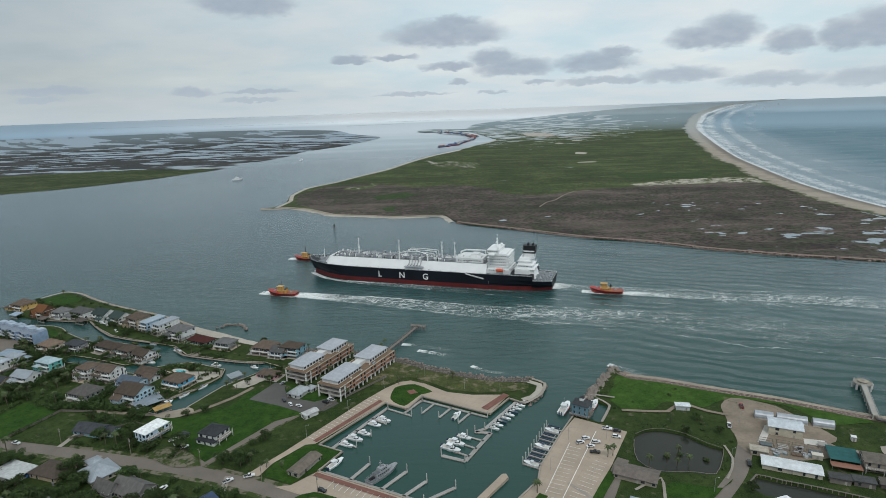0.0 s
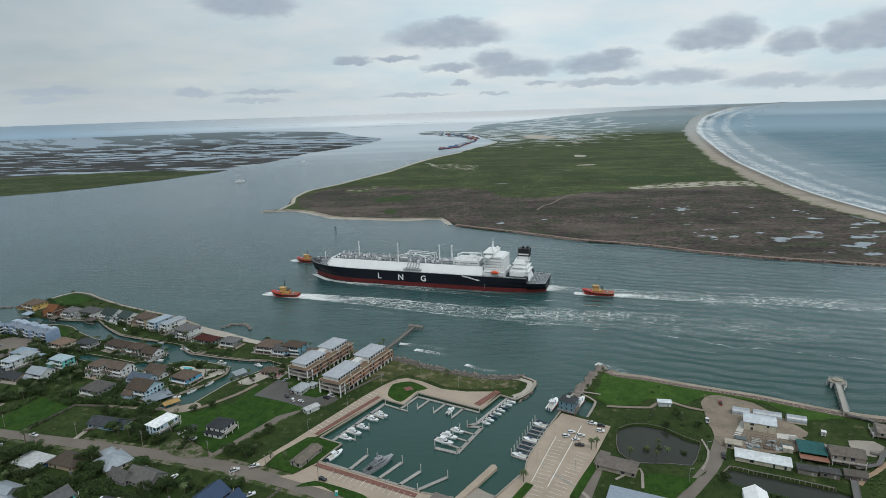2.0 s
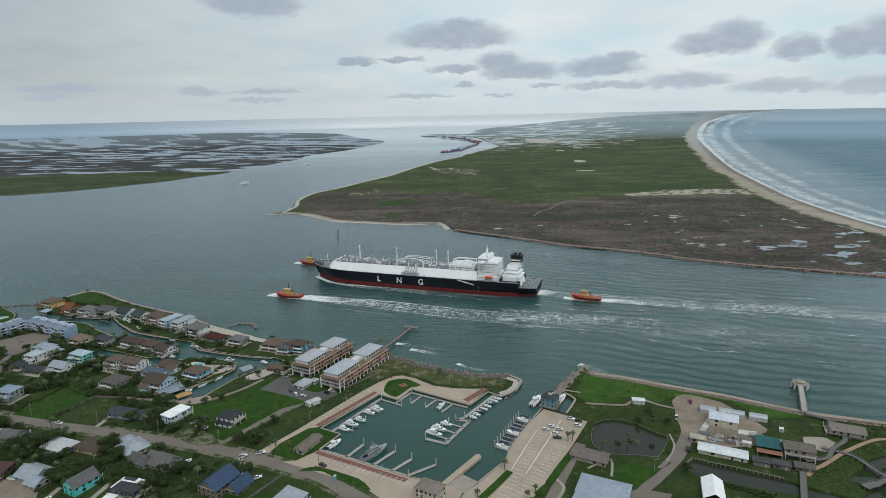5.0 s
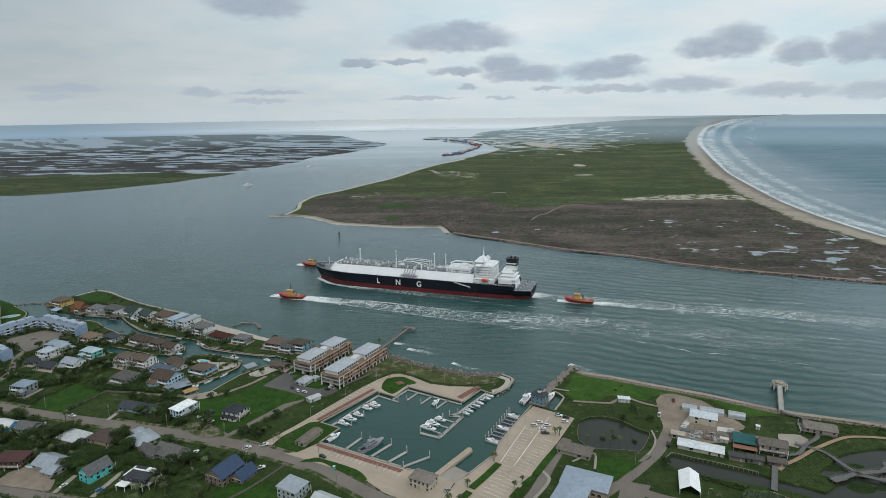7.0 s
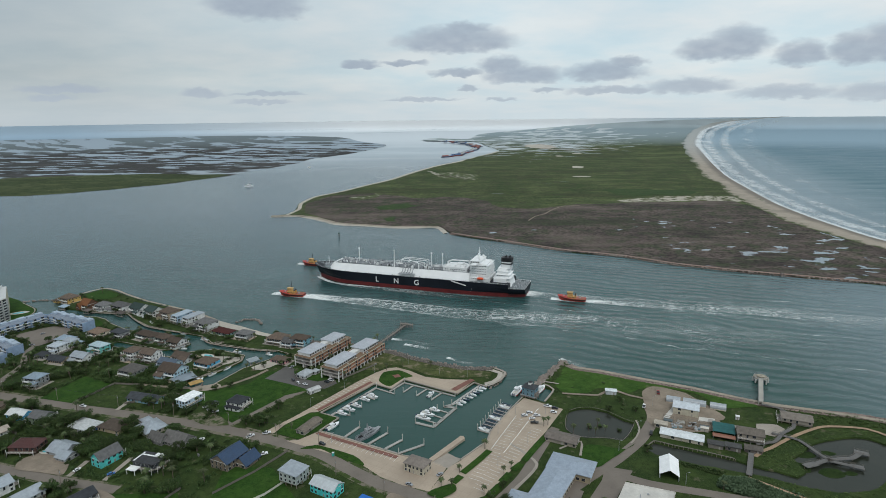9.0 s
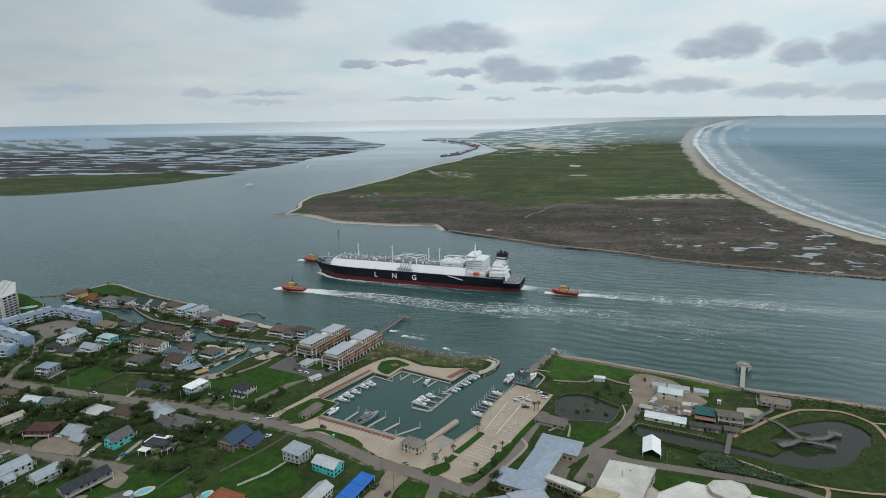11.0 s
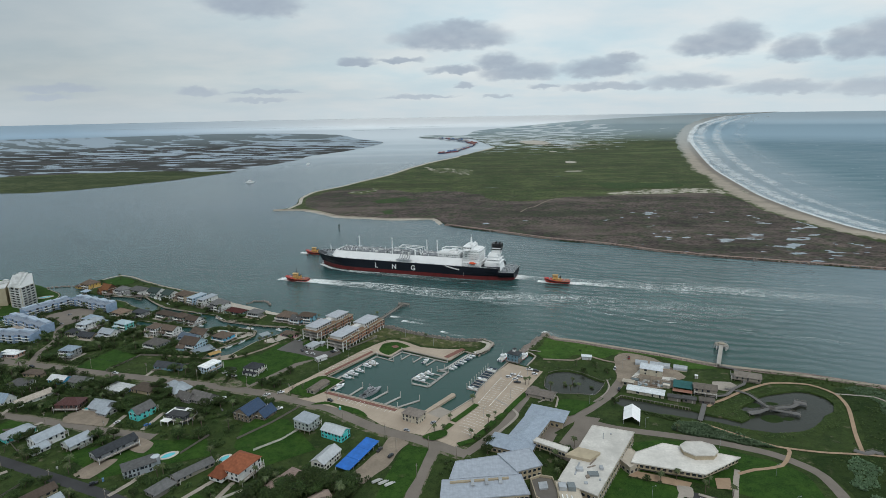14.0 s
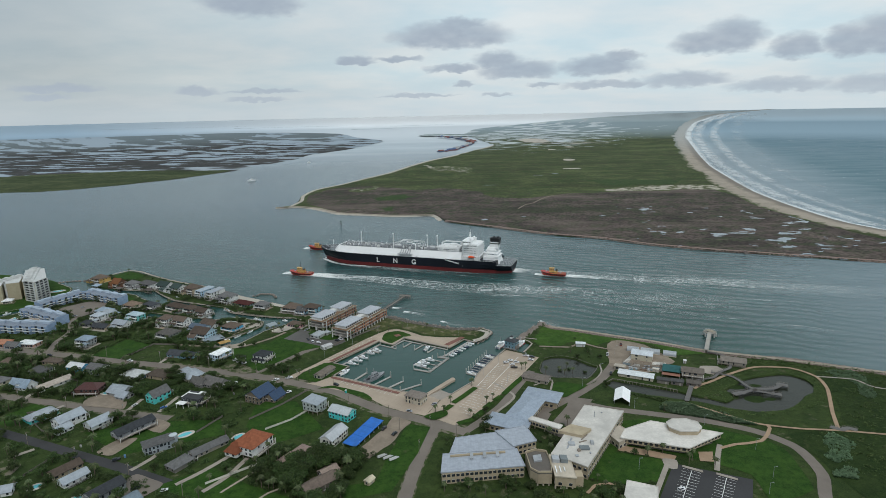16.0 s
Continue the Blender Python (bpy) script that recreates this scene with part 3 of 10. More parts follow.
INLET = [(66, 362), (60, 345), (49, 334), (39, 342), (25, 322), (-19, 348), (-28, 331), (-43, 340), (-77, 292), (-62, 284), (-72, 266), (-12, 236), (5, 231), (14, 226),
         (19, 222), (27, 231), (45, 253), (48, 265), (66, 299), (77, 318), (92, 308), (102, 328), (92, 340), (104, 357), (116, 381)]
EAST_SHORE = [(121, 383), (126, 371), (147, 364), (174, 350), (212, 332), (245, 312), (264, 303), (294, 293), (316, 287), (379, 258), (520, 205), (800, 90)]
CANALS = [(-800, -520), (-800, 190), (-545, 345), (-476, 428), (-457, 446), (-438, 467), (-428, 505), (-419, 516), (-375, 508), (-362, 501), (-349, 488),
          (-322, 469), (-300, 460), (-270, 452), (-250, 440), (-236, 430), (-237, 421), (-256, 413), (-290, 428), (-312, 436), (-318, 426), (-292, 416),
          (-258, 401), (-240, 397), (-228, 408), (-205, 415), (-172, 400), (-170, 387), (-181, 366), (-196, 350), (-200, 336), (-178, 328)]
CANALS2 = [(-176, 341), (-163, 371), (-148, 388), (-140, 397), (-130, 402), (-144, 411), (-168, 415), (-215, 431), (-232, 449), (-276, 467), (-303, 479),
           (-326, 498), (-347, 519), (-392, 526)]
POND = [(108, 294), (115, 298), (125, 299), (136, 293), (145, 282), (151, 277), (145, 265), (137, 254), (127, 256), (108, 258), (101, 268), (103, 281)]
LAKE = [(149, 243), (157, 252), (167, 247), (183, 240), (201, 231), (210, 224), (221, 220), (230, 213), (238, 218), (238, 225), (238, 233), (248, 239), (261, 250), (277, 256), (289, 258),
        (302, 257), (308, 248), (309, 237), (301, 226), (291, 220), (278, 207), (265, 200), (251, 198), (238, 200), (225, 206), (211, 213), (201, 217), (189, 221), (174, 226), (163, 232), (153, 237)]
town = CANALS + CANALS2 + smooth_line(NORTH_BANK, 9, amp=2.0) + INLET + smooth_line(EAST_SHORE, 8, amp=1.5) + [(800, -520)]
bm = sheet([town, smooth_line(POND, 5, True, 0.8, 0.1), smooth_line(LAKE, 5, True, 1.2, 0.1)], TOWN_Z, 2.6, 1.0)
lone("ground", bm, GRASS, "flat green grassy town ground with bare patches", "ground", kind="structure")
MURK = Nodes("pond_water")
MURK.bump(MURK.noise(0.5, 3.0), 0.25, 0.3)
MURK = MURK.done(MURK.mix(MURK.noise(0.06, 3.0), (0.018, 0.023, 0.017), (0.034, 0.036, 0.027)), 0.2, spec=0.16)
for lp in (POND, LAKE):
    lone("water", sheet([[(x, y) for x, y in smooth_line(lp, 5, True)]], 0.3), MURK, "murky grey-brown still pond water", "water", kind="structure")
TOWER_LAND = [(-530, 362), (-485, 440), (-470, 456), (-461, 480), (-455, 518), (-465, 538), (-497, 561), (-512, 572), (-556, 597), (-760, 640), (-760, 220)]
lone("ground", sheet([TOWER_LAND], TOWN_Z, 2.6, 0.8), LAWN, "green lawn of the point beside the canal", "ground", kind="structure")

# the barrier island across the channel
SOUTH_SHORE = [(-381, 1174), (-358, 1173), (-341, 1190), (-279, 1154), (-216, 1084), (-154, 1062), (-95, 1041), (-8, 1037), (18, 964), (49, 937), (116, 887),
               (201, 820), (280, 779), (347, 725), (424, 683), (473, 662), (569, 620), (700, 566), (900, 490)]
GULF_SHORE = [(960, 530), (860, 640), (775, 760), (738, 870), (737, 960), (748, 1114), (780, 1312), (857, 1620), (953, 1972), (1158, 2585), (1552, 3693), (2040, 4912),
              (3390, 7972), (6880, 14762), (14339, 25834)]
BAY_SHORE = [(6120, 17324), (3942, 14100), (1946, 10398), (720, 7665), (300, 6507), (149, 5300), (-150, 5480), (-255, 5276), (-194, 5000), (180, 4800), (245, 4172), (290, 3437),
             (158, 3022), (37, 2661), (-61, 2428), (-139, 2160), (-199, 1906), (-267, 1718), (-312, 1585), (-362, 1481), (-369, 1358), (-350, 1267), (-352, 1200)]
CUTS = [700 * 1.12**k for k in range(34)]
island = smooth_line(SOUTH_SHORE, 12, amp=3.5, rough=0.02)[:-1] + smooth_line(GULF_SHORE, 60) + smooth_line(BAY_SHORE, 40, amp=9, rough=0.012)
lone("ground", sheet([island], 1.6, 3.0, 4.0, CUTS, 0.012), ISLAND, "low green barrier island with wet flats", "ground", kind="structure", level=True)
EDGE = [(703, 1354), (560, 1338), (416, 1323), (287, 1296), (213, 1246), (140, 1270), (85, 1400), (1, 1462), (-74, 1442), (-140, 1490), (-209, 1545), (-300, 1515), (-352, 1370)]
brown = smooth_line(SOUTH_SHORE[4:-1], 12, amp=3.5, rough=0.02) + [(735, 640), (705, 780), (690, 920), (704, 1060), (708, 1200)] + smooth_line(EDGE, 14, amp=16, rough=0.02) + [(-338, 1290), (-318, 1215), (-279, 1166)]
lone("ground", sheet([brown], 1.75, 0.6, 2.0), BROWN, "dark brown salt marsh with small pools", "ground", kind="structure")
bm = B()
uv = bm.loops.layers.uv.new("UVMap")
line = smooth_line([(978, 530), (870, 640), (786, 760), (746, 870), (744, 960), (756, 1114), (787, 1312), (864, 1620), (960, 1972), (1165, 2585), (1560, 3693), (2050, 4912), (3400, 7972), (6890, 14762), (14340, 25834)], 40)
rows = []
for i, p in enumerate(line):
    a, b = Vector(line[max(i - 1, 0)]), Vector(line[min(i + 1, len(line) - 1)])
    d = (b - a).normalized()
    w = 58 + 240 * i / len(line)
    rim = w * (1.0 + 0.3 * noise.noise((p[0] * 0.005, p[1] * 0.005, 4.0)))
    rows.append([bm.verts.new(far((p[0] - d.y * o, p[1] + d.x * o, z), 0.016)) for o, z in ((-9, -0.3), (1, 1.8), (w * 0.35, 2.0), (rim, 2.1))])
for r, q in zip(rows, rows[1:]):
    for k in (0, 1, 2):
        f = bm.faces.new((r[k], q[k], q[k + 1], r[k + 1]))
        for lp, v in zip(f.loops, (k, k, k + 1, k + 1)):
            lp[uv].uv = (0, (0.0, 0.12, 0.4, 1.0)[v])
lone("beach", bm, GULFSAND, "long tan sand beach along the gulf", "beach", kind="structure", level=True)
lone("sand", sheet([smooth_line([(430, 1370), (480, 1392), (531, 1415), (614, 1440), (735, 1425), (790, 1400), (770, 1330), (705, 1338), (573, 1350), (473, 1345)], 8, True, 14, 0.03)], 1.95, 0.4, 2),
     DUNESAND, "patchy pale sand flat between marsh and grass", "sand", kind="structure")
lone("sand", strip([(-384, 1174), (-352, 1178), (-330, 1180), (-279, 1150), (-216, 1081), (-154, 1058), (-95, 1038), (-8, 1034)], (9, 7), 1.95, 8), SAND, "narrow pale sand shore of the spit", "sand", kind="structure")
lone("sand", strip([(-352, 1182), (-346, 1267), (-364, 1358), (-357, 1481), (-306, 1590), (-262, 1720), (-193, 1906), (-133, 2160), (-55, 2428), (42, 2661), (164, 3022), (296, 3437)], (8, 26), 1.95, 20), PALESAND,
     "narrow pale sand shore of the island", "sand", kind="structure")
for ring, step in (([(-52, 2111), (20, 2129), (109, 2032), (91, 1890), (20, 1930), (-34, 1964)], 8), ([(-265, 1462), (-220, 1488), (-189, 1552), (-176, 1504), (-223, 1416)], 5)):
    lone("sand", sheet([smooth_line(ring, step, True, 14, 0.03)], 1.95, 0.4, 2), THINSAND, "patchy pale sand flat in the grass", "sand", kind="structure")
lone("sand", strip([(175, 1091), (196, 1142), (219, 1170), (248, 1232), (281, 1280), (323, 1290)], 3.2, 2.1, 8), DIRT, "pale sandy track across the marsh", "sand", kind="structure")
for ring in ([(-174, 1277), (-108, 1344), (-67, 1308), (-118, 1250)], [(-139, 1122), (-108, 1143), (-98, 1102)], [(447, 1585), (558, 1581), (689, 1537), (647, 1461), (560, 1470), (480, 1450)]):
    lone("scrub", sheet([smooth_line(ring, 5, True, 16, 0.05)], 2.0, 0.4, 2), ISLESCRUB, "dark green thicket on the island", "ground", kind="structure")
# sand pans and pools on the island
for x, y, w, h in ((690, 3144, 26, 40), (462, 1944, 34, 16), (524, 2318, 24, 44), (560, 2960, 20, 40), (600, 3900, 90, 280), (820, 3500, 220, 60)):
    ring = smooth_line([(x + w * math.cos(a), y + h * math.sin(a)) for a in (k * PI / 6 for k in range(12))], 12, True, w * 0.32, 0.02)
    lone("sand", sheet([ring], 2.1, 0.4, 1.0, curved=0.018), PALESAND, "pale bare sand pan on the island", "sand", kind="structure", level=True)



def shore_slope(pts, wide, z0, z1, mat, label, name="sand", step=8, amp=2.0):
    """A bank that falls from the land's edge into the water, on the line's right hand."""
    line = smooth_line(pts, step)
    bm = B()
    rows = []
    for i, p in enumerate(line):
        a, b = Vector(line[max(i - 1, 0)]), Vector(line[min(i + 1, len(line) - 1)])
        d = (b - a).normalized()
        w = wide + amp * 2 * noise.noise((p[0] * 0.03, p[1] * 0.03, 2.0)) + amp * noise.noise((p[0] * 0.15, p[1] * 0.15, 5.0))
        rows.append([bm.verts.new((p[0] + d.y * o, p[1] - d.x * o, z)) for o, z in ((-4, z0), (w * 0.4, z0 * 0.7 + z1 * 0.3), (w, z1))])
    for r, q in zip(rows, rows[1:]):
        for k in (0, 1):
            bm.faces.new((r[k], r[k + 1], q[k + 1], q[k]))
    return lone(name, bm, mat, label, name, kind="structure")


def rubble_material(name, colour, wet):
    """Heaped stones: cells of their own tone, with dark gaps."""
    n = Nodes(name)
    v = n.t.nodes.new("ShaderNodeTexVoronoi")
    v.inputs["Scale"].default_value = 0.9
    n.link(n.tc.outputs["Object"], v.inputs["Vector"])
    bw = n.t.nodes.new("ShaderNodeRGBToBW")
    n.link(v.outputs["Color"], bw.inputs[0])
    c = n.mix(n.span(bw.outputs[0], 0.25, 0.75), shade(colour, 0.55), shade(colour, 1.3))
    c = n.mix(n.span(v.outputs["Distance"], 0.42, 0.7, 0, 0.8), c, shade(colour, 0.25))
    c = n.mix(n.span(n.noise(0.06, 5.0, 0.65), 0.45, 0.65, 0, 0.6), c, wet)
    x, y, z = n.xyz()
    c = n.mix(n.span(n.math("ADD", z, n.math("MULTIPLY", n.noise(0.3, 4.0), 0.8)), 1.1, 0.5), c, shade(wet, 0.35))
    n.bump(v.outputs["Distance"], 1.0, 0.6)
    return n.done(c, 0.85, spec=0.3)


RUBBLE = rubble_material("pink_rubble", (0.30, 0.225, 0.195), (0.20, 0.165, 0.14))
DARKRUBBLE = rubble_material("dark_rubble", (0.17, 0.145, 0.125), (0.10, 0.09, 0.08))
shore_slope([(-384, 1176), (-352, 1180), (-330, 1184), (-279, 1152), (-216, 1083), (-154, 1060), (-95, 1040), (-8, 1036), (14, 972)][::-1], -14, 1.9, -0.25, PALESAND, "pale sandy beach of the spit", amp=3.0)
for pts, w in (([(-60, 2130), (-20, 2020), (60, 1930)], 26), ([(-40, 2040), (30, 1960), (90, 1880)], 14), ([(-75, 2190), (-52, 2120)], 20)):
    lone("sand", strip(pts, (w, w * 0.5), 2.0, 20, curved=0.014), DUNESAND, "pale broken salt flat near the bay shore", "sand", kind="structure", level=True)
FARROCK = paved("rust_rock", (0.25, 0.165, 0.135), 0.3, 0.7)
lone("rock_edge", strip([(16, 967), (49, 940), (116, 890), (201, 823), (280, 782), (347, 728), (424, 686), (473, 665), (569, 623), (700, 569)], 5.0, 2.15, 8), FARROCK, "rust-pink rock edge along the far bank", "rocks", kind="structure")
shore_slope([(16, 968), (49, 941), (116, 891), (201, 824), (280, 783), (347, 729), (424, 687), (473, 666), (569, 624), (700, 570), (880, 500)], 7, 2.0, -0.2, RUBBLE, "rust-pink rubble bank of the far shore", "rock_edge", amp=1.0)
shore_slope([(119, 384), (126, 371), (147, 364), (174, 350), (212, 332), (245, 312), (264, 303), (294, 293), (316, 287), (379, 258), (520, 205), (800, 90)][::-1], -7.5, 1.75, -0.25, RUBBLE, "pinkish rubble revetment along the channel", "rock_edge", amp=1.2)
shore_slope([(-154, 446), (-119, 436), (-80, 429), (-47, 413), (-33, 406), (-15, 394), (10, 381), (34, 372), (58, 371), (66, 362)][::-1], -9, 1.6, -0.3, DARKRUBBLE, "dark wet rubble along the shore", "rock_edge", 4, amp=2.5)
# marsh islands of the lagoon to the west
lag = smooth_line([(-1304, 1576), (-1224, 1563), (-1155, 1603), (-1051, 1717), (-942, 1864), (-838, 2097), (-806, 2322), (-731, 2656), (-708, 3019), (-589, 3368), (-493, 4324),
                   (-766, 4946), (-1177, 6078), (-1983, 6831), (-2736, 7064), (-3583, 6733), (-5200, 6300), (-9000, 6600), (-9000, 1700), (-2400, 1500), (-1500, 1545)], 40, True, 16, 0.008)
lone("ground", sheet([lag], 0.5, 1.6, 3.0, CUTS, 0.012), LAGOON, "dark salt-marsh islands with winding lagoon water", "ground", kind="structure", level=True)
lone("ground", sheet([smooth_line([(-2400, 1515), (-1500, 1552), (-1304, 1578), (-1224, 1566), (-1155, 1606), (-1051, 1720), (-942, 1867), (-845, 2090), (-872, 2160), (-1000, 2160), (-1118, 2200), (-1360, 2180), (-1592, 2120), (-1768, 2080), (-2500, 2150)],
                                  24, True, 10, 0.015)], 0.75, 0.5, 2.0), SHOREGREEN, "green grassy shore of the lagoon", "ground", kind="structure")
lone("ground", strip([(-14000, 22000), (-7000, 23000), (-2000, 24500), (1500, 25500)], (300, 60), 6, 400, curved=0.008), HAZED_LAND, "faint haze-blue shore across the bay", "land", kind="structure", level=True)
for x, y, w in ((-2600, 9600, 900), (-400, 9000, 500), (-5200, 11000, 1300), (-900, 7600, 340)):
    lone("ground", strip([(x - w, y - 120), (x, y), (x + w, y + 260)], (90, 40), 1.0, 100, curved=0.008), HAZED_LAND, "dark low marsh islet in the bay", "land", kind="structure", level=True)


# foam
def foam_material(name, solid, lace_amount, rim_amount, turn, scale=0.085):
    """White water on a band (UV: along it, across it): churned near its head, a net of foam lines further on, brighter rims."""
    n = Nodes(name)
    u, v, z = n.xyz("UV")
    warp = n.t.nodes.new("ShaderNodeVectorMath")
    warp.operation = "MULTIPLY_ADD"
    nz = n.t.nodes.new("ShaderNodeTexNoise")
    nz.inputs["Scale"].default_value, nz.inputs["Detail"].default_value = 0.07, 6.0
    n.link(n.tc.outputs["Object"], nz.inputs["Vector"])
    n.link(nz.outputs["Color"], warp.inputs[0])
    warp.inputs[1].default_value = (22, 22, 0)
    n.link(n.at((1.0, 1.7, 1), turn=turn), warp.inputs[2])

    def net(k, width):
        c = n.t.nodes.new("ShaderNodeTexVoronoi")
        c.feature = "DISTANCE_TO_EDGE"
        c.inputs["Scale"].default_value = k
        n.link(warp.outputs[0], c.inputs["Vector"])
        return n.span(c.outputs["Distance"], 0.0, width, 1.0, 0.0)

    fine = n.noise(0.45, 8.0, 0.72, vec=n.at((0.5, 1.2, 1), turn=turn), dist=1.0)
    patch_n = n.noise(0.035, 5.0, 0.62, vec=n.at((0.5, 1.3, 1), turn=turn))
    edge = n.math("SUBTRACT", 1.0, n.math("ABSOLUTE", n.math("SUBTRACT", n.math("MULTIPLY", v, 2.0), 1.0)))
    edge = n.math("ADD", edge, n.math("MULTIPLY", n.math("SUBTRACT", patch_n, 0.5), 0.9))
    within = n.span(edge, 0.10, 0.30)
    fresh = n.span(u, 0.0, solid, 0.34, -0.12)
    fill = n.math("MULTIPLY", n.span(n.math("ADD", n.math("MULTIPLY", n.math("ADD", fine, patch_n), 0.55), fresh), 0.60, 0.86), within)
    weak = n.span(u, 0.25, 1.0, 1.0, 0.25)
    broken = n.span(n.math("ADD", n.math("MULTIPLY", fine, 0.7), n.math("MULTIPLY", patch_n, 0.5)), 0.50, 0.72)
    lines = n.math("MAXIMUM", net(scale, 0.10), n.math("MULTIPLY", net(scale * 2.3, 0.12), 0.7))
    lines = n.math("MULTIPLY", n.math("MULTIPLY", lines, broken), n.math("MULTIPLY", within, n.math("MULTIPLY", weak, lace_amount)))
    rim = n.math("MULTIPLY", n.span(n.math("ABSOLUTE", n.math("SUBTRACT", edge, 0.26)), 0.0, 0.13, 1.0, 0.0), n.math("MULTIPLY", broken, n.math("MULTIPLY", weak, rim_amount)))
    ends = n.math("MULTIPLY", n.span(u, 0.0, 0.03), n.span(u, 1.0, 0.8))
    f = n.math("MULTIPLY", n.math("MAXIMUM", n.math("MULTIPLY", fill, 0.92), n.math("MAXIMUM", lines, rim)), ends)
    n.done((0.80, 0.83, 0.82), 0.8)
    tr = n.t.nodes.new("ShaderNodeBsdfTransparent")
    n.link(n.blend(f, tr.outputs[0], n.p.outputs[0]), n.o.inputs[0])
    return n.m


def thread_material(name, strength, turn, band):
    """A single ragged line of foam that wanders along a band of that breadth."""
    n = Nodes(name)
    u, v, z = n.xyz("UV")
    fine = n.noise(0.5, 8.0, 0.75, vec=n.at((0.35, 1.0, 1), turn=turn), dist=1.0)
    sway = n.math("ADD", n.math("MULTIPLY", n.math("SUBTRACT", n.noise(0.022, 3.0, vec=n.at((1, 0.2, 1), turn=turn)), 0.5), band * 0.9),
                  n.math("MULTIPLY", n.math("SUBTRACT", n.noise(0.11, 4.0, 0.6, vec=n.at((1, 0.3, 1), turn=turn)), 0.5), band * 0.3))
    off = n.math("SUBTRACT", n.math("MULTIPLY", n.math("SUBTRACT", v, 0.5), band), sway)
    off = n.math("ADD", n.math("ABSOLUTE", off), n.math("MULTIPLY", n.math("SUBTRACT", fine, 0.5), 3.2))
    core = n.span(off, -0.1, 1.15, 0.85, 0.0)
    gaps = n.span(n.noise(0.03, 6.0, 0.72), 0.44, 0.66)
    f = n.math("MULTIPLY", n.math("MULTIPLY", core, gaps), n.math("MULTIPLY", n.math("MULTIPLY", n.span(u, 0, 0.08), n.span(u, 1, 0.85)), strength))
    n.done((0.80, 0.83, 0.82), 0.8)
    tr = n.t.nodes.new("ShaderNodeBsdfTransparent")
    n.link(n.blend(f, tr.outputs[0], n.p.outputs[0]), n.o.inputs[0])
    return n.m


def wake(pts, width, label, solid=0.3, lace=0.9, rim=0.8, z=0.25, scale=0.085, thread=0.0):
    """A band of foam along points on the water; width at its head and tail."""
    line = smooth_line(pts, 4.0) if len(pts) > 2 else [tuple(Vector(pts[0]).lerp(Vector(pts[1]), k / 20)) for k in range(21)]
    bm = B()
    uv = bm.loops.layers.uv.new("UVMap")
    rows = []
    n = len(line)
    for i, p in enumerate(line):
        a, b = Vector(line[max(i - 1, 0)]), Vector(line[min(i + 1, n - 1)])
        d = (b - a).normalized()
        w = (width[0] + (width[1] - width[0]) * (i / (n - 1)) ** 0.6) / 2
        rows.append([bm.verts.new((p[0] - d.y * o * w, p[1] + d.x * o * w, z)) for o in (-1, 1)])
    for i, (a, b) in enumerate(zip(rows, rows[1:])):
        f = bm.faces.new((a[0], b[0], b[1], a[1]))
        for lp, q in zip(f.loops, ((i, 0), (i + 1, 0), (i + 1, 1), (i, 1))):
            lp[uv].uv = (q[0] / (n - 1), q[1])
    turn = -math.degrees(math.atan2(pts[-1][1] - pts[0][1], pts[-1][0] - pts[0][0]))
    mat = thread_material("foam_thread", thread, turn, width[1]) if thread else foam_material("foam", solid, lace, rim, turn, scale)
    ob = lone("wake_foam", bm, mat, label, "foam", kind="stuff")
    ob.visible_shadow = False
    return ob


# ---- gas carrier ----
HULL_BLACK = plain("hull_black", (0.010, 0.013, 0.020), 0.5, big=0.05, small=0.6, vary=0.25, spec=0.22)
HULL_RED = plain("boot_topping", (0.17, 0.022, 0.022), 0.6, big=0.08, small=0.8, vary=0.35)
SHIPWHITE = plain("ship_white", (0.80, 0.81, 0.81), 0.45, big=0.08, small=1.2, vary=0.08)
SHIPGREY = plain("ship_grey", (0.36, 0.38, 0.40), 0.5, big=0.2, small=2.0, vary=0.25)
DECKGREEN = plain("deck_paint", (0.20, 0.23, 0.24), 0.7, big=0.1, small=1.5, vary=0.25)
ORANGE = M("paint", (0.75, 0.10, 0.03))
BLACK = M("paint", (0.02, 0.02, 0.022))
SHIP = pose(113, 588, 0, 0, 0, math.degrees(math.atan2(93, -283)))


def hull(bm, stations, levels):
    """Ribs of (x, half breadths at the levels, rake); both sides, closed at the stern."""
    rows = []
    for x, halves, rake, lift in stations:
        zs = [z + lift * max(0, z) / 16.5 for z in levels]
        rows.append([[bm.verts.new((x + rake * max(z, 0) / 16.5, s * h, z)) for z, h in zip(zs, halves)] for s in (1, -1)])
    for a, b in zip(rows, rows[1:]):
        for s in (0, 1):
            for k in range(len(levels) - 1):
                f = (a[s][k], a[s][k + 1], b[s][k + 1], b[s][k])
                bm.faces.new(f if s == 0 else f[::-1])
        bm.faces.new((a[0][-1], a[1][-1], b[1][-1], b[0][-1]))
    for k in range(len(levels) - 1):
        bm.faces.new((rows[0][0][k], rows[0][1][k], rows[0][1][k + 1], rows[0][0][k + 1]))
    bmesh.ops.recalc_face_normals(bm, faces=bm.faces[:])
    return bm


def lettering(text, size, material, name, parent, m, depth=0.05):
    cu = bpy.data.curves.new(name, "FONT")
    cu.body, cu.size, cu.extrude, cu.align_x, cu.align_y = text, size, depth, "CENTER", "CENTER"
    cu.offset = 0.018 * size
    tmp = bpy.data.objects.new(name, cu)
    me = bpy.data.meshes.new_from_object(tmp)
    bpy.data.objects.remove(tmp)
    me.materials.append(material)
    return share(name, me, parent, m)


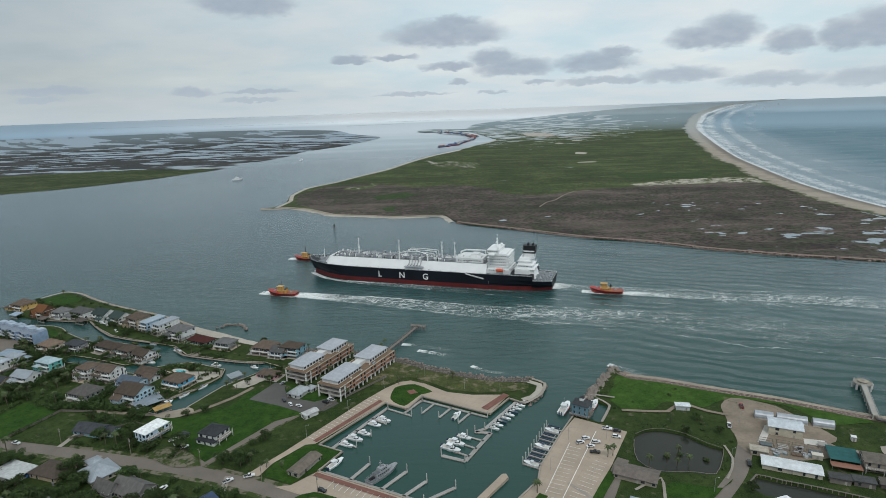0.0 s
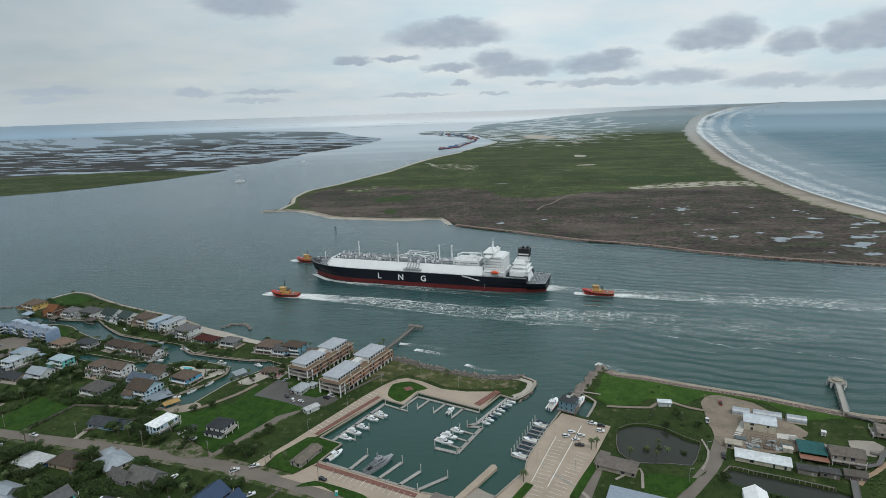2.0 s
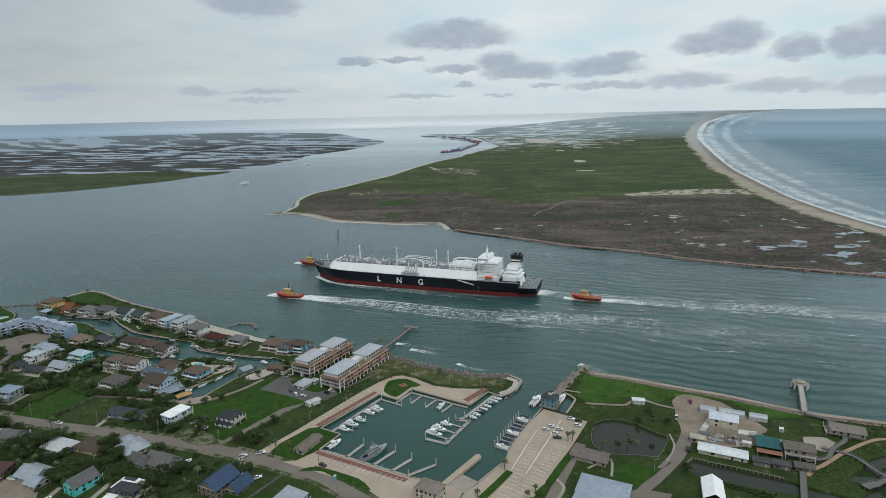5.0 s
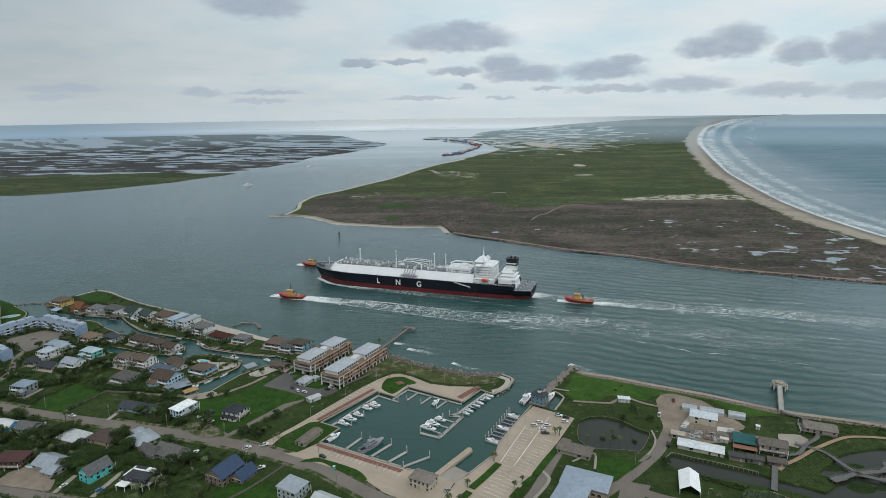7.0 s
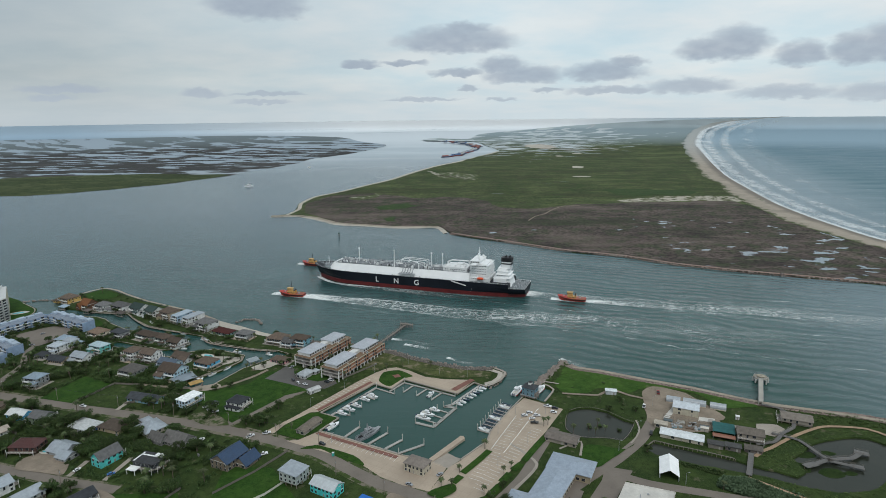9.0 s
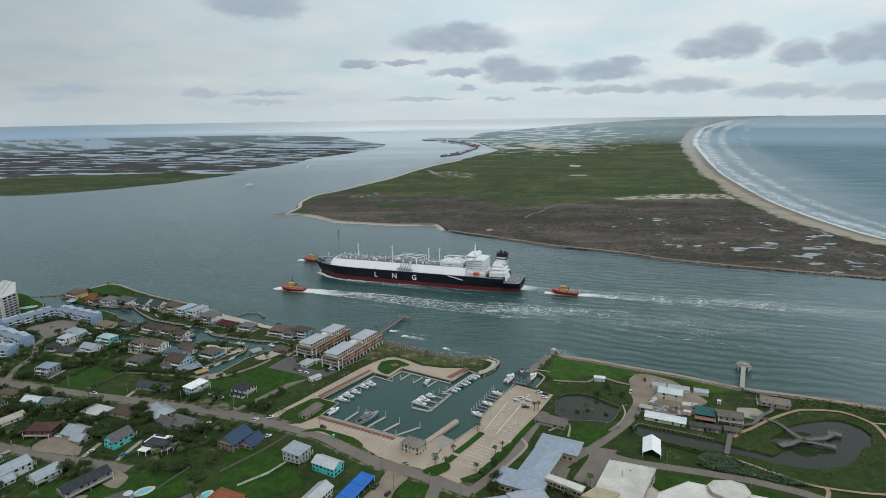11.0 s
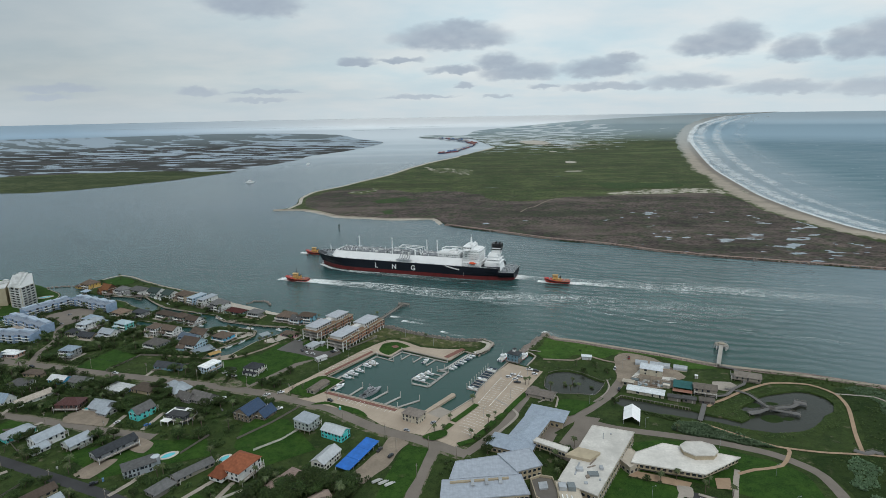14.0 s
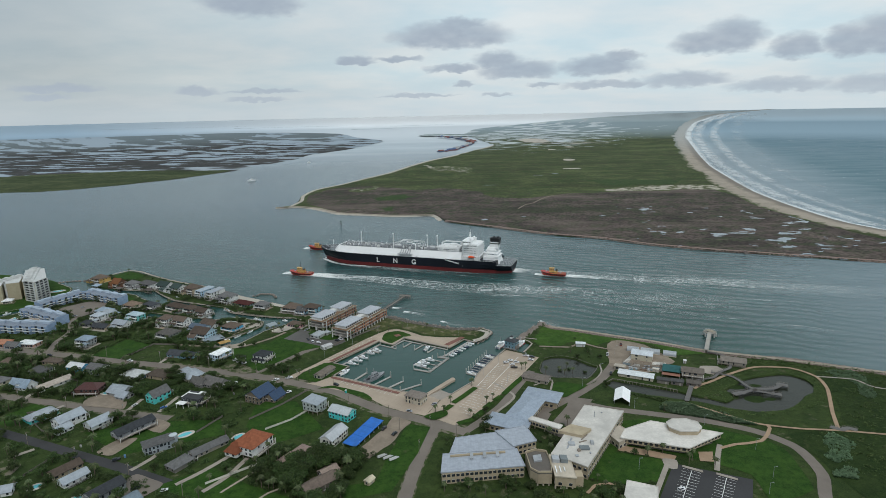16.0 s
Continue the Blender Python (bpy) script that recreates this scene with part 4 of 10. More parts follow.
def rail(bm, pts, high=1.1, gap=2.5, r=0.05):
    for p, q in zip(pts, pts[1:]):
        p, q = Vector(p), Vector(q)
        n = max(1, int((q - p).length / gap))
        for i in range(n + 1):
            a = p.lerp(q, i / n)
            rod(bm, a, a + Vector((0, 0, high)), r, 4)
        for h in (high, high * 0.5):
            rod(bm, p + Vector((0, 0, h)), q + Vector((0, 0, h)), r, 4)
    return bm


def windows_strip(bm, x0, x1, y, z0, z1, n, face):
    """Panes in a row on a wall that faces +y, -y (face 'y'), or +x, -x."""
    for i in range(n):
        a = x0 + (x1 - x0) * (i + 0.2) / n
        b = x0 + (x1 - x0) * (i + 0.8) / n
        if face == "y":
            box(bm, a, b, y - 0.06, y + 0.06, z0, z1)
        else:
            box(bm, y - 0.06, y + 0.06, a, b, z0, z1)
    return bm


def gas_carrier():
    s = thing("gas_carrier", "black-hulled white liquefied gas carrier under way in the channel", "ship", m=SHIP)
    st = [(0, (10, 13.5, 17.5, 19), 0, -5), (10, (14.5, 17.5, 20.5, 21.5), 0, -5), (19.9, (17.5, 20, 22.2, 22.8), 0, -5), (20, (17.5, 20, 22.2, 22.8), 0, 0),
          (45, (21.5, 22.6, 23, 23), 0, 0), (70, (23, 23, 23, 23), 0, 0), (225, (23, 23, 23, 23), 0, 0), (245, (21.2, 21.6, 22.4, 22.9), 0, 0.3),
          (260, (16.8, 17.6, 20, 22), 0.8, 0.9), (272, (11, 12, 15.6, 19), 2.0, 1.6), (281, (5.8, 6.6, 10, 14), 3.5, 2.2), (287, (2.0, 2.6, 5.0, 8.5), 5, 2.7), (289.5, (0.2, 0.3, 0.6, 1.8), 6.5, 3)]
    part("hull", hull(B(), st, (4.9, 7.4, 12, 16.5)), HULL_BLACK, s, "glossy black ship's hull")
    low = [(x + (1.2 if x < 1 else 0), tuple(h[0] * k for k in (0.93, 0.98, 1.0)), 0, 0) for x, h, r, l in st]
    part("boot_topping", hull(B(), low, (-3, 0, 4.9)), HULL_RED, s, "dull red band along the waterline")
    # forecastle bulwark and deck fittings
    part("foredeck", prism(B(), [(262, -19), (285, -9.5), (292, -1.4), (292, 1.4), (285, 9.5), (262, 19)], 17.6, 18.3), DECKGREEN, s)
    bm = B()
    for x, y in ((270, 6), (270, -6), (279, 4), (279, -4), (6, 8), (6, -8), (13, 0), (13, 11), (13, -11)):
        z = 18.3 if x > 100 else 11.5
        box(bm, x - 1.2, x + 1.2, y - 1.6, y + 1.6, z, z + 0.8)
        rod(bm, (x, y - 1.8, z + 1.3), (x, y + 1.8, z + 1.3), 0.8, 8)
    part("mooring_winches", bm, SHIPGREY, s)
    part("bow_mast", pipe(rod(B(), (276, 0, 18), (276, 0, 30), 0.35, 6), [(276, -2, 26), (276, 2, 26)], 0.15), SHIPWHITE, s)
    part("rail", rail(B(), [(20, 22.7, 16.5), (45, 22.9, 16.5), (225, 22.9, 16.5), (245, 22.7, 16.8), (262, 22.0, 17.6), (276, 18.5, 18.2), (286, 12, 18.8), (294, 4, 19.5)], gap=4, r=0.07), SHIPWHITE, s)
    part("rail", rail(B(), [(20, -22.7, 16.5), (45, -22.9, 16.5), (225, -22.9, 16.5), (245, -22.7, 16.8), (262, -22.0, 17.6), (276, -18.5, 18.2), (286, -12, 18.8), (294, -4, 19.5)], gap=4, r=0.07), SHIPWHITE, s)
    part("rail", rail(B(), [(20, 22, 11.5), (9, 21, 11.5), (0.2, 18.8, 11.5), (0.2, -18.8, 11.5), (9, -21, 11.5), (20, -22, 11.5)], gap=3, r=0.08), SHIPWHITE, s)
    # white trunk over the tanks
    bm = B()
    prism(bm, [(70, -21), (262, -21), (268, -15), (268, 15), (262, 21), (70, 21)], 16.5, 25.2, [(70, -13.5), (258, -13.5), (262, -11), (262, 11), (258, 13.5), (70, 13.5)])
    part("trunk", bm, SHIPWHITE, s, "smooth white trunk deck over the cargo tanks")
    part("trunk_top", box(B(), 72, 258, -12.6, 12.6, 25.2, 25.5), DECKGREEN, s)
    for k, x in enumerate((103, 118, 170, 221)):
        if k:
            part("tank_dome", rod(rod(B(), (x, 0, 25.4), (x, 0, 27.6), 4.2, 14), (x, 0, 27.6), (x, 0, 28.4), 3.2, 14), SHIPWHITE, s)
        part("vent_mast", rod(rod(rod(B(), (x + 7, 2, 25.4), (x + 7, 2, 43.5), 0.75, 8, 0.55), (x + 7, 2, 43.5), (x + 7, 2, 45), 1.0, 8), (x + 7, 2, 34), (x + 7, 2, 35), 0.95, 8), SHIPWHITE, s, "tall white vent mast")
    for y, r, z in ((-7.5, 0.55, 27.2), (-5, 0.4, 27.0), (5, 0.5, 27.0), (6.6, 0.7, 27.6), (8.6, 0.45, 27.0), (10, 0.35, 26.6)):
        part("cargo_pipe", rod(B(), (74, y, z), (256 if r < 0.6 else 240, y, z), r, 8), SHIPGREY, s)
    bm = B()
    for i in range(46):
        x = 76 + i * 4
        box(bm, x, x + 0.4, -9, 11, 25.5, 26.4)
    part("pipe_racks", bm, SHIPGREY, s)
    bm = B()
    r = random.Random(3)
    for i in range(240):
        x, y = r.uniform(74, 255), r.choice((-11, -9, -3, 2, 4, 11)) + r.uniform(-1, 1)
        w, d, h = r.uniform(0.4, 2.0), r.uniform(0.4, 1.6), r.uniform(0.6, 2.6)
        box(bm, x, x + w, y, y + d, 25.5, 25.5 + h)
    part("deck_fittings", bm, SHIPGREY, s)
    # valves, supports and drip trays in white and dark steel between the pipes
    for mat, seed, n, lo, hi in ((SHIPWHITE, 4, 170, 0.4, 1.4), (BLACK, 5, 90, 0.3, 0.9), (SHIPWHITE, 6, 26, 1.6, 3.4)):
        bm = B()
        r = random.Random(seed)
        for i in range(n):
            x, y = r.uniform(74, 256), r.uniform(-11, 12)
            w, d, h = r.uniform(lo, hi), r.uniform(lo, hi), r.uniform(0.8, 3.6)
            box(bm, x, x + w, y, y + d, 25.5, 25.5 + h)
            if i % 3 == 0:
                rod(bm, (x, y, 25.5), (x, y, 25.5 + h + 1.2), 0.14, 5)
        part("deck_fittings", bm, mat, s)
    # cross-over pipes
    bm = B()
    r = random.Random(8)
    for x in (84, 122, 128, 176, 182, 200, 212, 233, 246):
        z = r.uniform(28.0, 30.0)
        pipe(bm, [(x, -9, 26.5), (x, -9, z), (x, 9.5, z), (x, 11.5, 26.2)], r.uniform(0.25, 0.45), 7)
    part("cross_pipes", bm, SHIPGREY, s)
    # stanchions, bollards and lockers along the main deck and the ends
    bm = B()
    r = random.Random(9)
    for i in range(90):
        x = r.uniform(28, 260)
        y = r.choice((1, -1)) * r.uniform(21.4, 22.4)
        box(bm, x, x + r.uniform(0.4, 1.6), y - 0.3, y + 0.3, 16.5, 16.5 + r.uniform(0.5, 1.5))
    for i in range(46):
        x, y = r.uniform(264, 288), r.uniform(-9, 9)
        y *= (292 - x) / 24
        box(bm, x, x + r.uniform(0.5, 1.8), y - 0.5, y + 0.5, 18.3, 18.3 + r.uniform(0.5, 2.4))
    for i in range(60):
        x, y = r.uniform(1, 18), r.uniform(-17, 17)
        box(bm, x, x + r.uniform(0.5, 1.8), y - 0.5, y + 0.6, 11.7, 11.7 + r.uniform(0.5, 2.6))
    part("deck_fittings", bm, SHIPGREY, s)
    part("rail", rail(B(), [(72, 13.2, 25.2), (258, 13.2, 25.2)], gap=4, r=0.07), SHIPGREY, s)
    # catwalk
    part("catwalk", box(box(B(), 74, 256, -1.2, 0.6, 28.2, 28.4), 74, 256, -1.2, -1.1, 29.2, 29.3), SHIPGREY, s)
    # loading manifold at mid length
    for x in (145, 148.5, 152, 155.5, 159):
        part("manifold_pipe", pipe(B(), [(x, 6, 28.5), (x, 12.5, 28.5), (x, 19, 21.5), (x, 22.2, 21.5)], 0.55, 8), SHIPGREY, s)
    part("manifold_platform", box(box(B(), 141, 163, 18.5, 23, 19.6, 20.1), 142, 162, 19, 22.6, 16.5, 16.9), SHIPGREY, s)
    part("manifold_platform", box(box(B(), 141, 163, -23, -18.5, 19.6, 20.1), 142, 162, -22.6, -19, 16.5, 16.9), SHIPGREY, s)
    bm = B()
    for y in (9, 0, -7):
        pipe(bm, [(132, y, 25.4), (132, y, 33), (152, y, 34), (166, y, 34), (168, y, 30)], 0.5, 8)
    part("vapour_line", bm, SHIPWHITE, s)
    for x, y in ((138, 14), (172, 14)):
        bm = B()
        rod(bm, (x, y, 25), (x, y, 33), 0.8, 8)
        rod(bm, (x, y, 33), (x + (13 if x < 160 else -13), y, 36.5), 0.45, 6)
        part("hose_crane", bm, SHIPWHITE, s)
    # cargo machinery house
    bm = box(B(), 75, 106, -9, 12, 25.3, 30.6)
    prism(bm, [(78, -8), (104, -8), (104, 11), (78, 11)], 30.6, 32.4, [(80, -6.5), (102, -6.5), (102, 9.5), (80, 9.5)])
    box(bm, 82, 90, -4, 6, 32.4, 34.2)
    house_m = part("machinery_house", bm, SHIPWHITE, s)
    bm = B()
    for x in (77, 83, 90, 97, 103):
        rod(bm, (x, 10.5, 30.6), (x, 10.5, 33.4), 0.5, 7)
        box(bm, x - 0.9, x + 0.9, 8.2, 9.8, 31.6, 33.2)
    rail(bm, [(75, 12, 30.6), (106, 12, 30.6)], 1.1, 2.5, 0.06)
    part("deck_fittings", bm, SHIPWHITE, house_m)
    part("portholes", windows_strip(B(), 77, 104, 12.02, 27.4, 28.4, 9, "y"), GLASS, house_m)
    part("vapour_line", pipe(B(), [(74, 4, 34), (74, 4, 38), (96, 4, 38), (102, 4, 35.5), (102, 4, 31)], 0.8, 8), SHIPWHITE, s)
    # accommodation
    acc = part("accommodation", box(box(box(B(), 45, 70, -18, 18, 16.5, 21), 47, 69, -15, 15, 21, 33), 49, 68, -14, 14, 33, 37.5), SHIPWHITE, s, "white accommodation block in tiers")
    bm = B()
    for z in (20, 25, 28.2, 31.2, 34.6):
        windows_strip(bm, 49, 67, 15.02 if z > 21 and z < 33 else (18.02 if z < 21 else 14.02), z, z + 0.6, 9, "y")
        windows_strip(bm, -13, 13, 69.02 if z > 21 else 70.02, z, z + 0.6, 14, "x")
    part("portholes", bm, GLASS, acc)
    br = part("bridge", box(box(B(), 57, 69.5, -14, 14, 37.5, 41), 60, 66, -23, 23, 37.3, 38.6), SHIPWHITE, s)
    part("bridge_windows", windows_strip(windows_strip(B(), -13, 13, 69.55, 39, 40.4, 12, "x"), 58, 69, 14.05, 39, 40.4, 5, "y"), GLASS, br)
    part("bridge_roof", box(B(), 56.5, 70, -14.6, 14.6, 41, 41.4), SHIPWHITE, br)
    for k in range(5):
        z = 24 + 3 * k
        part("deck_ledge", box(B(), 46, 69.6, -15.9 + 0.2 * k, 15.9 - 0.2 * k, z, z + 0.14), SHIPWHITE, acc)
        for side in (-1, 1):
            part("rail", rail(B(), [(46, side * (15.8 - 0.2 * k), z + 0.14), (69.6, side * (15.8 - 0.2 * k), z + 0.14)], gap=3, r=0.05), SHIPWHITE, acc)
    bm = rod(B(), (62, 0, 41), (62, 0, 52), 0.8, 8, 0.5)
    for z, w in ((45, 4.5), (48, 3.2), (50.5, 2)):
        box(bm, 61.4, 62.6, -w, w, z, z + 0.35)
    rod(bm, (62, 0, 52), (62, 0, 56), 0.15, 5)
    box(bm, 63, 63.4, -2.4, 2.4, 46.2, 46.7)
    part("radar_mast", bm, SHIPWHITE, s)
    for y in (9, -9):
        bm = B()
        bmesh.ops.create_uvsphere(bm, u_segments=12, v_segments=8, radius=1.5, matrix=Matrix.Translation((59, y, 43)))
        part("radome", bm, SHIPWHITE, s)
    # engine casing and funnel
    bm = box(B(), 24, 40, -14, 14, 16.5, 21)
    prism(bm, [(18, -12), (40, -12), (40, 12), (18, 12)], 11.6, 33, [(25, -7.5), (36, -7.5), (36, 7.5), (25, 7.5)])
    casing = part("engine_casing", bm, SHIPWHITE, s, "white tapering engine casing")
    bm = B()
    for z, a, b, y in ((21.2, 19, 41, 12.5), (25.2, 20.5, 39, 11), (29.2, 22, 38, 9.6)):
        box(bm, a, b, -y, y, z, z + 0.18)
        for side in (-1, 1):
            rail(bm, [(a, side * y, z + 0.18), (b, side * y, z + 0.18)], 1.1, 2.5, 0.06)
    part("casing_platforms", bm, SHIPWHITE, casing)
    part("portholes", windows_strip(windows_strip(B(), 26, 39, 11.2, 18.2, 19.2, 5, "y"), 26, 38, 9.4, 23.2, 24.2, 4, "y"), GLASS, casing)
    fun = part("funnel", prism(B(), [(21, -6), (32, -6), (34, -3), (34, 3), (32, 6), (21, 6)], 32, 41, [(21, -5), (31, -5), (33, -3), (33, 3), (31, 5), (21, 5)]), SHIPWHITE, s)
    part("funnel_band", prism(B(), [(19.8, -5.6), (31.6, -5.6), (33.6, -3.1), (33.6, 3.1), (31.6, 5.6), (19.8, 5.6)], 37.4, 38.8), BLACK, fun)
    top = prism(B(), [(19.8, -5.2), (31.3, -5.2), (33.3, -3.1), (33.3, 3.1), (31.3, 5.2), (19.8, 5.2)], 40.4, 45.5)
    for x, y in ((23, 2), (23, -2), (28, 2), (28, -2)):
        rod(top, (x, y, 45.5), (x, y, 47.6), 0.9, 8)
    part("funnel_top", top, BLACK, fun, "black funnel top with exhaust pipes")
    for y in (19.6, -19.6):
        bm = B()
        bmesh.ops.create_uvsphere(bm, u_segments=12, v_segments=8, radius=1.0, matrix=Matrix.Translation((55, y, 21)) @ Matrix.Diagonal((5.2, 1.7, 1.6, 1)))
        lb = part("lifeboat", bm, ORANGE, s, "orange enclosed lifeboat in its davit")
        for x in (50.5, 59):
            part("davit", box(B(), x, x + 0.5, y - 1.5, y + 1.5, 18, 24), SHIPWHITE, lb)
    for x, y in ((44, 19.5),):
        bm = rod(B(), (x, y, 11.5), (x, y, 24), 0.7, 8)
        rod(bm, (x, y, 24), (x - 9, y, 27), 0.4, 6)
        part("store_crane", bm, SHIPWHITE, s)
    part("afterdeck", box(B(), 1, 19.5, -18, 18, 11.4, 11.7), DECKGREEN, s)
    for ch, x in (("L", 193), ("N", 166), ("G", 138)):
        lettering(ch, 9.5, WHITE, "letter", s, pose(x, 23.06, 9.6, 90, 0, 180))
        lettering(ch, 9.5, WHITE, "letter", s, pose(x, -23.06, 9.6, 90, 0, 0))
    # accommodation ladder and draught marks along the side
    part("ladder", rod(rod(B(), (92, 23.2, 16.4), (72, 23.3, 12.0), 0.3, 4), (92, 23.2, 15.6), (72, 23.3, 11.2), 0.2, 4), SHIPWHITE, s)
    bm = B()
    for x in (66,):
        for k in range(6):
            box(bm, x, x + 0.35, 22.2, 23.04, 4 + k, 4.3 + k)
    part("draught_marks", bm, WHITE, s)
    return s


gas_carrier()

TUGRED = plain("tug_hull", (0.40, 0.028, 0.018), 0.5, big=0.3, small=2.0, vary=0.2)
TUGCREAM = plain("tug_house", (0.58, 0.36, 0.13), 0.5, big=0.4, small=2.0, vary=0.15)
RUBBER = plain("rubber", (0.02, 0.02, 0.02), 0.9, vary=0.3)


def tug(x, y, turn, label):
    s = thing("tugboat", label, "tugboat", "escort tugs", pose(x, y, 0, 0, 0, turn))
    st = [(-15.5, (3.5, 4.5, 5.0), 0, 0), (-11, (4.8, 5.6, 5.9), 0, 0), (2, (5.2, 5.9, 6.2), 0, 0.6), (9, (4.2, 5.0, 5.6), 0, 6), (13, (2.2, 2.9, 3.9), 4, 12), (14.6, (0.4, 0.8, 1.6), 8, 14)]
    part("hull", hull(B(), st, (-1, 1.3, 3.1)), TUGRED, s, "red tug hull")
    bm = B()
    pts = [(-15.6, 0, 2.4), (-15.4, 5.0, 2.4), (-11, 6.0, 2.4), (2, 6.3, 2.5), (9, 5.7, 3.4), (13.6, 4.0, 4.4), (15.6, 1.7, 4.8), (15.9, 0, 4.8)]
    pipe(bm, pts, 0.45, 6)
    pipe(bm, [(a, -b, c) for a, b, c in pts], 0.45, 6)
    part("fender", bm, RUBBER, s)
    part("deck", prism(B(), [(-15, -4.6), (-11, -5.5), (2, -5.8), (9, -5.1), (9, 5.1), (2, 5.8), (-11, 5.5), (-15, 4.6)], 2.4, 3.2), M("paint", (0.30, 0.07, 0.035)), s)
    h = part("deckhouse", box(box(B(), -3, 6.5, -2.9, 2.9, 2.6, 5.2), -0.5, 5.5, -2.2, 2.2, 5.2, 7.2), TUGCREAM, s, "cream-yellow deckhouse")
    part("portholes", windows_strip(windows_strip(B(), -2.5, 6, 2.92, 3.8, 4.6, 5, "y"), -2.5, 6, -2.92, 3.8, 4.6, 5, "y"), GLASS, h)
    w = part("wheelhouse", prism(B(), [(0, -2.3), (5, -2.3), (6.2, -1.2), (6.2, 1.2), (5, 2.3), (0, 2.3)], 7.2, 9.6, [(-0.2, -2.5), (5.3, -2.5), (6.6, -1.3), (6.6, 1.3), (5.3, 2.5), (-0.2, 2.5)]), TUGCREAM, s)
    part("wheelhouse_windows", prism(B(), [(0, -2.42), (5.2, -2.42), (6.48, -1.3), (6.48, 1.3), (5.2, 2.42), (0, 2.42)], 8.3, 9.2), GLASS, w)
    part("wheelhouse_roof", box(B(), -0.6, 6.4, -2.7, 2.7, 9.6, 9.85), TUGCREAM, w)
    for y in (2.2, -2.2):
        f = part("funnel", box(B(), -4.4, -2.6, y - 0.7, y + 0.7, 2.6, 7.4), TUGCREAM, s)
        part("funnel_top", rod(box(B(), -4.5, -2.5, y - 0.75, y + 0.75, 6.8, 7.5), (-3.5, y, 7.5), (-3.5, y, 8.6), 0.35, 6), BLACK, f)
    bm = rod(B(), (1, 0, 11), (0.4, 0, 18.5), 0.32, 6, 0.15)
    for z, k in ((13, 1.8), (14.8, 1.3), (16.3, 0.8)):
        box(bm, 0.5, 0.9, -k, k, z, z + 0.2)
    part("mast", bm, BLACK, s)
    part("winch", rod(box(B(), 9.2, 11.5, -1.6, 1.6, 2.9, 4.2), (10.3, -1.4, 4.6), (10.3, 1.4, 4.6), 0.9, 8), SHIPGREY, s)
    part("winch", rod(box(B(), -9.5, -7.5, -1.4, 1.4, 2.7, 3.6), (-8.5, -1.2, 3.9), (-8.5, 1.2, 3.9), 0.7, 8), SHIPGREY, s)
    bm = B()
    for k in range(9):
        a = -12 + k * 2.6
        for sgn in (1, -1):
            bmesh.ops.create_cone(bm, cap_ends=True, segments=8, radius1=0.6, radius2=0.6, depth=0.4, matrix=Matrix.Translation((a, sgn * 6.15, 1.7)) @ Matrix.Rotation(PI / 2, 4, "X"))
    part("tyre_fenders", bm, RUBBER, s)
    for k in (-1, 1):
        part("rail", rail(B(), [(-14, k * 4.9, 2.7), (-9, k * 5.7, 2.7), (2, k * 6.0, 2.8)], gap=2.5), TUGCREAM, s)
    return s


tug(-178, 589, 168, "red and cream escort tug alongside the ship with white wash")
tug(163, 565, 164, "red and cream escort tug following astern of the ship")
tug(-188, 741, 165, "red and cream escort tug beyond the ship's bow")

# wakes
def beside(x, y):
    """A place on the water beside the ship, from her own lengthwise and sideways measure."""
    p = SHIP @ Vector((x, y, 0))
    return (p.x, p.y)


wake([(-176, 590), (-130, 577), (-82, 560), (-30, 541), (35, 516), (120, 493), (205, 470)], (15, 52), "broad white churned wake of the tug", 0.34, 1.0, 1.0)
wake([(-172, 588), (-130, 576), (-60, 553)], (11, 24), "dense white wash behind the tug", 1.2, 0.9, 0.8, z=0.3, scale=0.16)
wake([(-206, 599), (-184, 592), (-160, 584)], (13, 20), "white wash under the tug's bow", 2.5, 0.6, 0.6, scale=0.2)
wake([(174, 560), (225, 551), (281, 540), (345, 524), (408, 505), (560, 458)], (14, 44), "white wake trailing behind the tug", 0.22, 0.95, 0.8)
wake([(172, 561), (215, 552), (262, 543)], (9, 16), "dense white wash behind the tug", 1.0, 0.9, 0.8, z=0.3, scale=0.16)
wake([(138, 571), (160, 565), (186, 558)], (12, 18), "white wash round the tug", 1.6, 0.6, 0.6, scale=0.2)
wake([(-214, 750), (-190, 743), (-160, 735)], (10, 22), "white wash round the tug", 2.0, 0.6, 0.6, scale=0.2)
wake([beside(4, -4), beside(-40, 0), beside(-95, -4), beside(-190, -6)], (24, 40), "pale turbulent wake at the ship's stern", 0.25, 0.9, 0.7)
wake([beside(294, 2), beside(262, 22), beside(215, 31), beside(150, 34), beside(60, 37)], (6, 9), "white bow wave rolling off the ship", 0.55, 0.9, 1.0, scale=0.16)
wake([beside(294, -2), beside(262, -22), beside(215, -30)], (6, 9), "white bow wave on the ship's far side", 1.0, 0.9, 0.8, scale=0.16)
wake([beside(235, 27), beside(150, 26.5), beside(30, 25)], (4, 6), "foam line along the ship's side", 0.8, 0.9, 0.9, scale=0.2)
